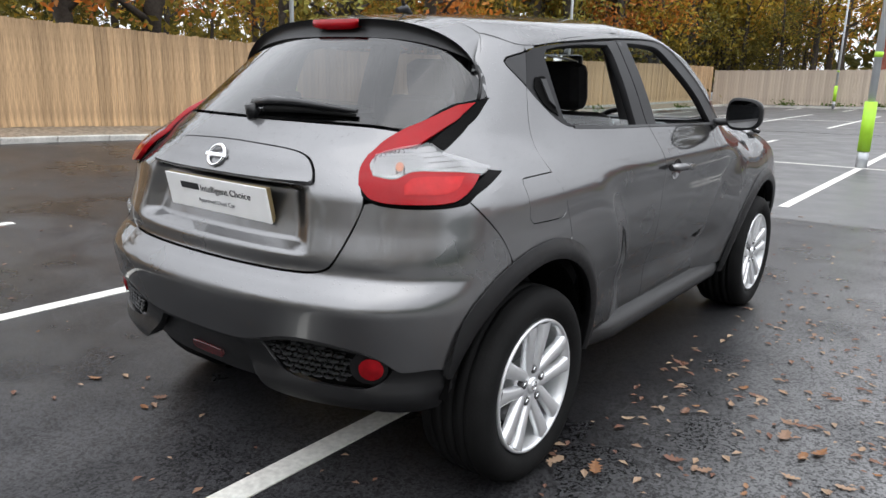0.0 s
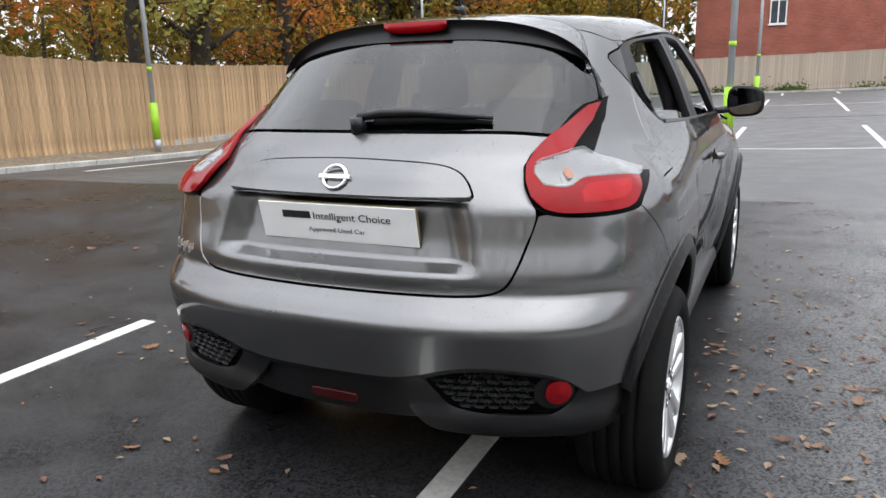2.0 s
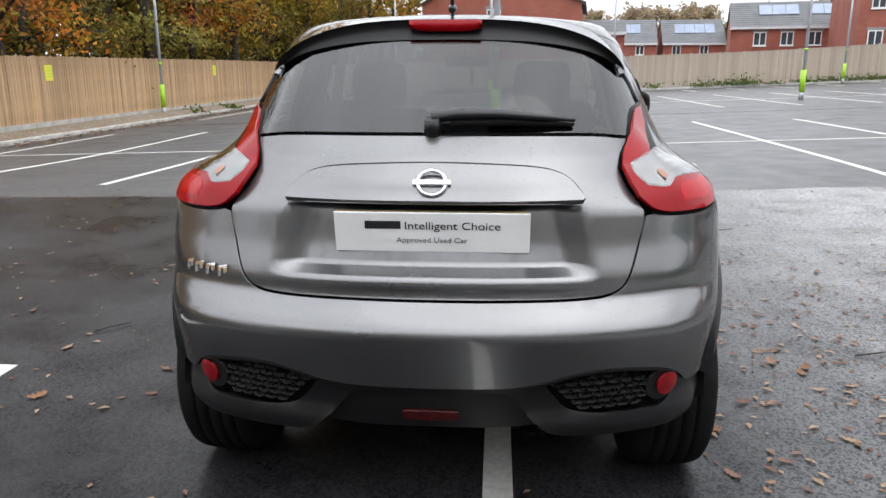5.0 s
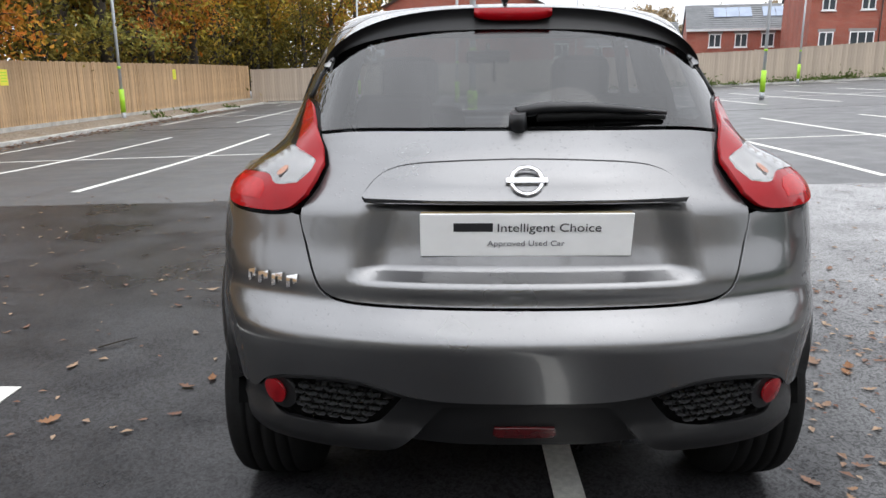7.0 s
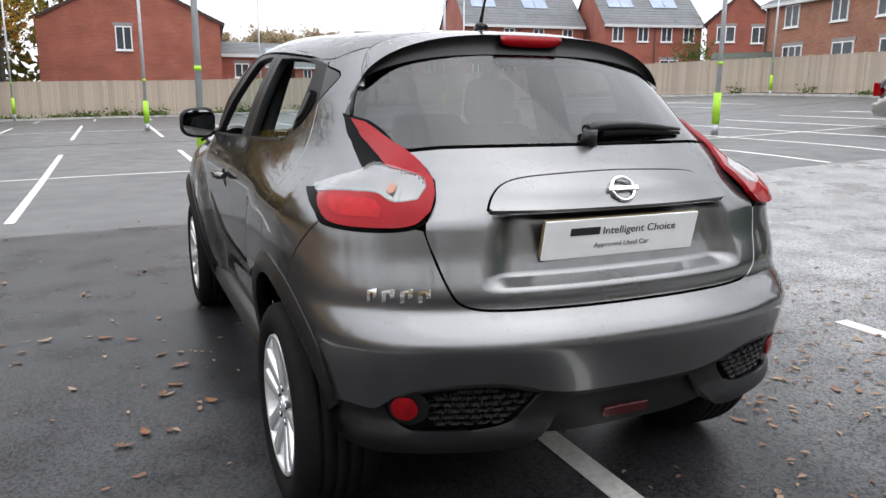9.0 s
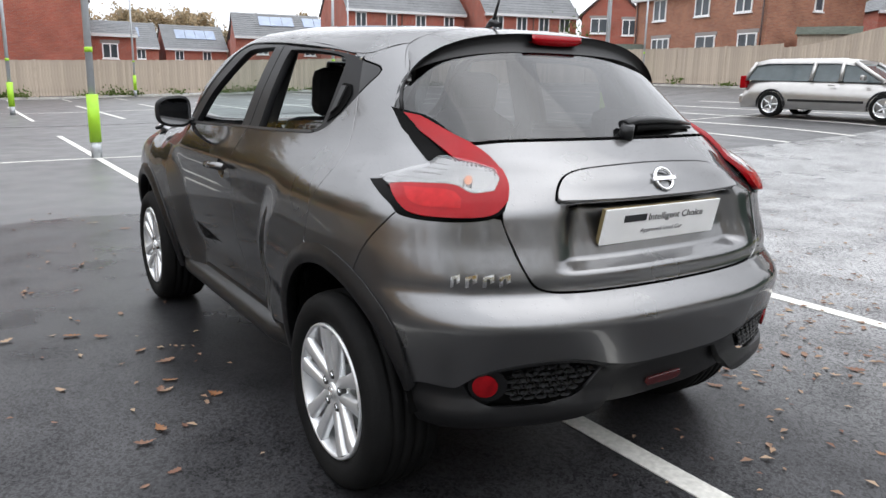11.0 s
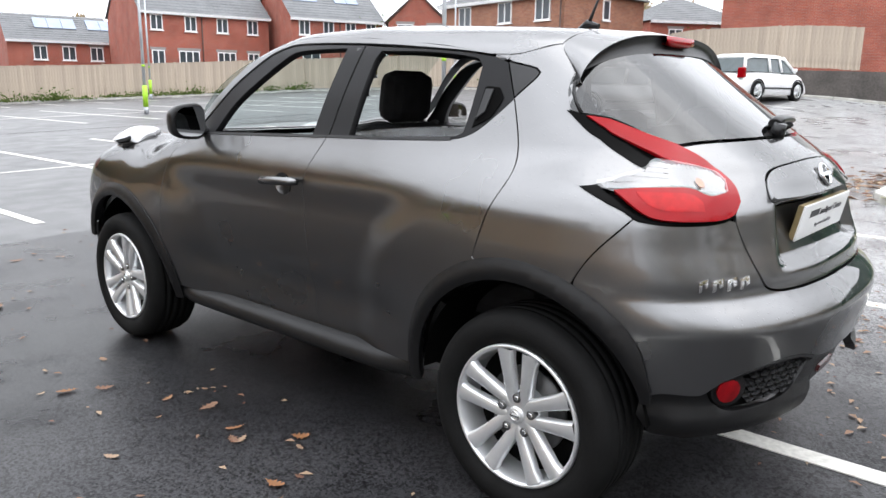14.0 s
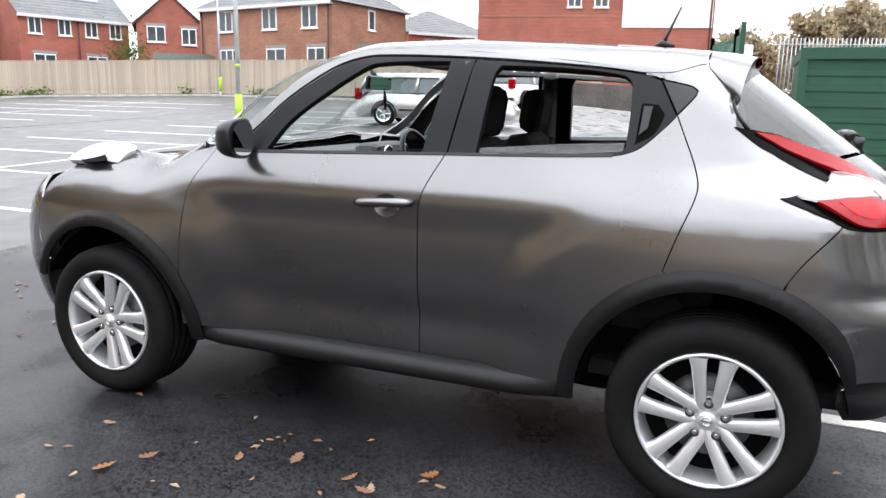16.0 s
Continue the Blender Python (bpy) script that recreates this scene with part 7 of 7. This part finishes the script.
for i in range(52):
    a = rng.uniform(4, 27) if i < 16 else (rng.uniform(87, 113) if i < 44 else rng.uniform(58, 72))
    d = rng.uniform(105, 125) if i < 16 else (rng.uniform(62, 85) if i < 44 else rng.uniform(100, 120))
    x, y = -2 + d * math.sin(radians(a)), -2 + d * math.cos(radians(a))
    z = rng.uniform(-1.5, -0.3)
    grow = rng.uniform(0.85, 1.08) if i < 16 else (rng.uniform(0.62, 0.78) + 0.30 * float(ramp(a, 90, 95)) if i < 44 else 1.25)
    m = Matrix.Translation((x, y, z)) @ Matrix.Rotation(rng.uniform(0, 6.28), 4, "Z") @ Matrix.Scale(grow, 4)
    if k < 3:
        sky_protos[k].matrix_basis = m
    else:
        copy_thing(sky_protos[k % 3], m)
    k += 1
# weeds along the far kerbs
weeds = []
for i in range(46):
    t = rng.uniform(0, 1)
    x, y = (-8 + 25 * t, 39.9 + 0.3 * t) if i < 26 else (16.8 + 10 * t, 40.4 - 5.0 * t)
    weeds.append((x, y))
weeds += [(-10.95 - rng.uniform(0.1, 0.4), yy) for yy in (24.5, 28.0, 28.4, 33.0)] + [(30.0, 24.0), (29.4, 20.5), (29.8, 28.6)]
pts = []
for x, y in weeds:
    h = rng.uniform(0.12, 0.42)
    c = rng.normal(size=(70, 3)) * np.array([0.35, 0.12, 1]) * np.array([1, 1, h * 0.5])
    c[:, 2] = np.abs(c[:, 2]) + lift(x, y) + 0.12
    c[:, 0] += x
    c[:, 1] += y
    pts += list(c)
lv, lf = leaf_cloud(pts, 0.075, rng)
tagged(mesh_part("weeds", lv, lf, SHRUB), "green weeds growing along the kerb", "weeds", kind="stuff")
for x, y, h, s in ((34.5, 37.0, 2.6, 1.5), (37.0, 29.8, 3.6, 0.9), (42.0, 17.5, 2.0, 1.2)):
    z = lift(x, y) + 0.8
    c = rng.normal(size=(900, 3)) * np.array([s * 0.5, s * 0.5, h * 0.3]) + np.array([x, y, z + h * 0.5])
    lv, lf = leaf_cloud(c, 0.10, rng)
    b = thing("shrub", "loose garden shrub over the fence", "shrub", at=(0, 0, 0))
    mesh_part("foliage", lv, lf, SHRUB if h < 3 else AUTUMN, b)
    bm = bmesh.new()
    for q in range(6):
        tube(bm, [(x, y, z - 1.0), (x + rng.uniform(-0.4, 0.4) * s, y + rng.uniform(-0.4, 0.4) * s, z + h * 0.7)], [0.03, 0.01], sides=5)
    part("stem", bm, BARK, b)

# ---- fallen leaves ----
LEAF = leaf_mat("fallen_leaf", [(0.07, 0.034, 0.026), (0.13, 0.065, 0.048), (0.21, 0.125, 0.085), (0.34, 0.25, 0.17), (0.22, 0.105, 0.05), (0.20, 0.155, 0.085)], rough=0.6, trans=0.1)


def oak_leaf(seed):
    """A lobed leaf, about 1 long, slightly curled."""
    r = random.Random(seed)
    half = [(0.0, 0.02), (0.10, 0.03), (0.20, 0.15), (0.27, 0.09), (0.40, 0.24), (0.48, 0.13), (0.62, 0.27), (0.70, 0.14), (0.83, 0.20), (0.92, 0.10), (1.0, 0.0)]
    curl, cup = r.uniform(0.10, 0.35), r.uniform(0.05, 0.35)
    v, f = [], []
    for i, (t, w) in enumerate(half):
        w *= r.uniform(0.85, 1.15)
        z = curl * (t - 0.5) ** 2 * 2
        v += [(t - 0.5, 0, z), (t - 0.5 + 0.02, w, z + cup * w), (t - 0.5 + 0.02, -w, z + cup * w * r.uniform(0.3, 1.2))]
        if i:
            o = 3 * i
            f += [(o - 3, o, o + 1, o - 2), (o - 1, o + 2, o, o - 3)]
    return v, f


leaf_meshes = []
for i in range(6):
    v, f = oak_leaf(i)
    me = bpy.data.meshes.new("fallen_leaf")
    me.from_pydata(v, [], f)
    me.materials.append(LEAF)
    leaf_meshes.append(me)
SEEN = [(-0.627, -0.473), (-1.010, -0.547), (1.213, 0.416), (0.991, -0.156), (1.567, 0.736), (-1.964, 0.841), (-1.300, 0.340), (-1.340, 0.600), (-1.263, 0.696),
        (-1.110, 1.163), (-1.708, 2.079), (-1.802, 1.753), (-1.545, 1.293), (-1.143, 1.616), (-0.986, 0.911), (-1.173, 1.082), (-1.150, 1.060), (-1.117, 2.278), (1.566, 0.554)]
r2 = random.Random(3)


def ground_leaf(x, y, size):
    o = new("fallen_leaf", leaf_meshes[r2.randrange(6)])
    o.matrix_basis = Matrix.Translation((x, y, lift(x, y) + 0.004)) @ Matrix.Rotation(r2.uniform(0, 6.28), 4, "Z") @ Matrix.Rotation(r2.uniform(-0.15, 0.15), 4, "X") @ Matrix.Diagonal((size, size, size, 1))
    tagged(o, "dry brown oak leaf lying on wet asphalt", "leaf", "fallen leaves")


def under_car(x, y):
    return abs(x) < 0.82 and -0.3 < y < 3.2


for x, y in SEEN:
    ground_leaf(x, y, r2.uniform(0.055, 0.085))
count = 0
while count < 190:
    if count % 2:
        x, y = r2.gauss(1.65, 0.5), r2.gauss(0.35, 0.75)
    elif count % 4:
        x, y = r2.uniform(-4.5, -0.9), r2.uniform(-1.5, 4.5)
    else:
        x, y = r2.uniform(-5, 5), r2.uniform(-1.6, 5.5)
    if under_car(x, y):
        continue
    ground_leaf(x, y, r2.choice((0.022, 0.028, 0.035, 0.045, 0.06, 0.085)) * r2.uniform(0.8, 1.2))
    count += 1
# litter: bits and far leaves
v, f = [], []
for i in range(2600):
    k = r2.random()
    if k < 0.40:
        x, y, s = r2.uniform(-9, 7), r2.uniform(-1.8, 6), r2.uniform(0.010, 0.028)
    elif k < 0.70:
        x, y, s = r2.gauss(1.7, 0.9), r2.gauss(0.8, 1.4), r2.uniform(0.010, 0.03)
    elif k < 0.92:
        x, y, s = -10.62 + abs(r2.gauss(0, 0.35)), r2.uniform(12, 31), r2.uniform(0.05, 0.09)
    else:
        x, y, s = r2.gauss(9.0, 0.9), r2.gauss(0.9, 0.35), r2.uniform(0.05, 0.09)
    if under_car(x, y):
        continue
    a, o = r2.uniform(0, 6.28), len(v)
    z = lift(x, y) + 0.004 + (0.05 * r2.random() if k >= 0.70 else 0)
    c, d = math.cos(a) * s, math.sin(a) * s
    v += [(x - c, y - d, z), (x + d * 0.5, y - c * 0.5, z + s * 0.25), (x + c, y + d, z + s * 0.1), (x - d * 0.5, y + c * 0.5, z + s * 0.3)]
    f.append((o, o + 1, o + 2, o + 3))
tagged(mesh_part("leaf_litter", v, f, LEAF), "small leaves and bits strewn over the asphalt", "leaf litter", kind="stuff")
# twigs
for x, y, a, ln in ((1.85, 3.7, 0.2, 0.40), (1.9, 0.95, 0.1, 0.22), (-1.95, 1.06, 0.6, 0.20), (-2.3, 0.35, 0.9, 0.22)):
    bm = bmesh.new()
    z = lift(x, y) + 0.008
    tube(bm, [(x, y, z), (x + ln * 0.5 * math.cos(a), y + ln * 0.5 * math.sin(a), z + 0.012), (x + ln * math.cos(a + 0.25), y + ln * math.sin(a + 0.25), z)], [0.005, 0.004, 0.002], sides=5)
    tagged(part("twig", bm, BARK), "thin dark twig lying on the asphalt", "twig", "twigs")
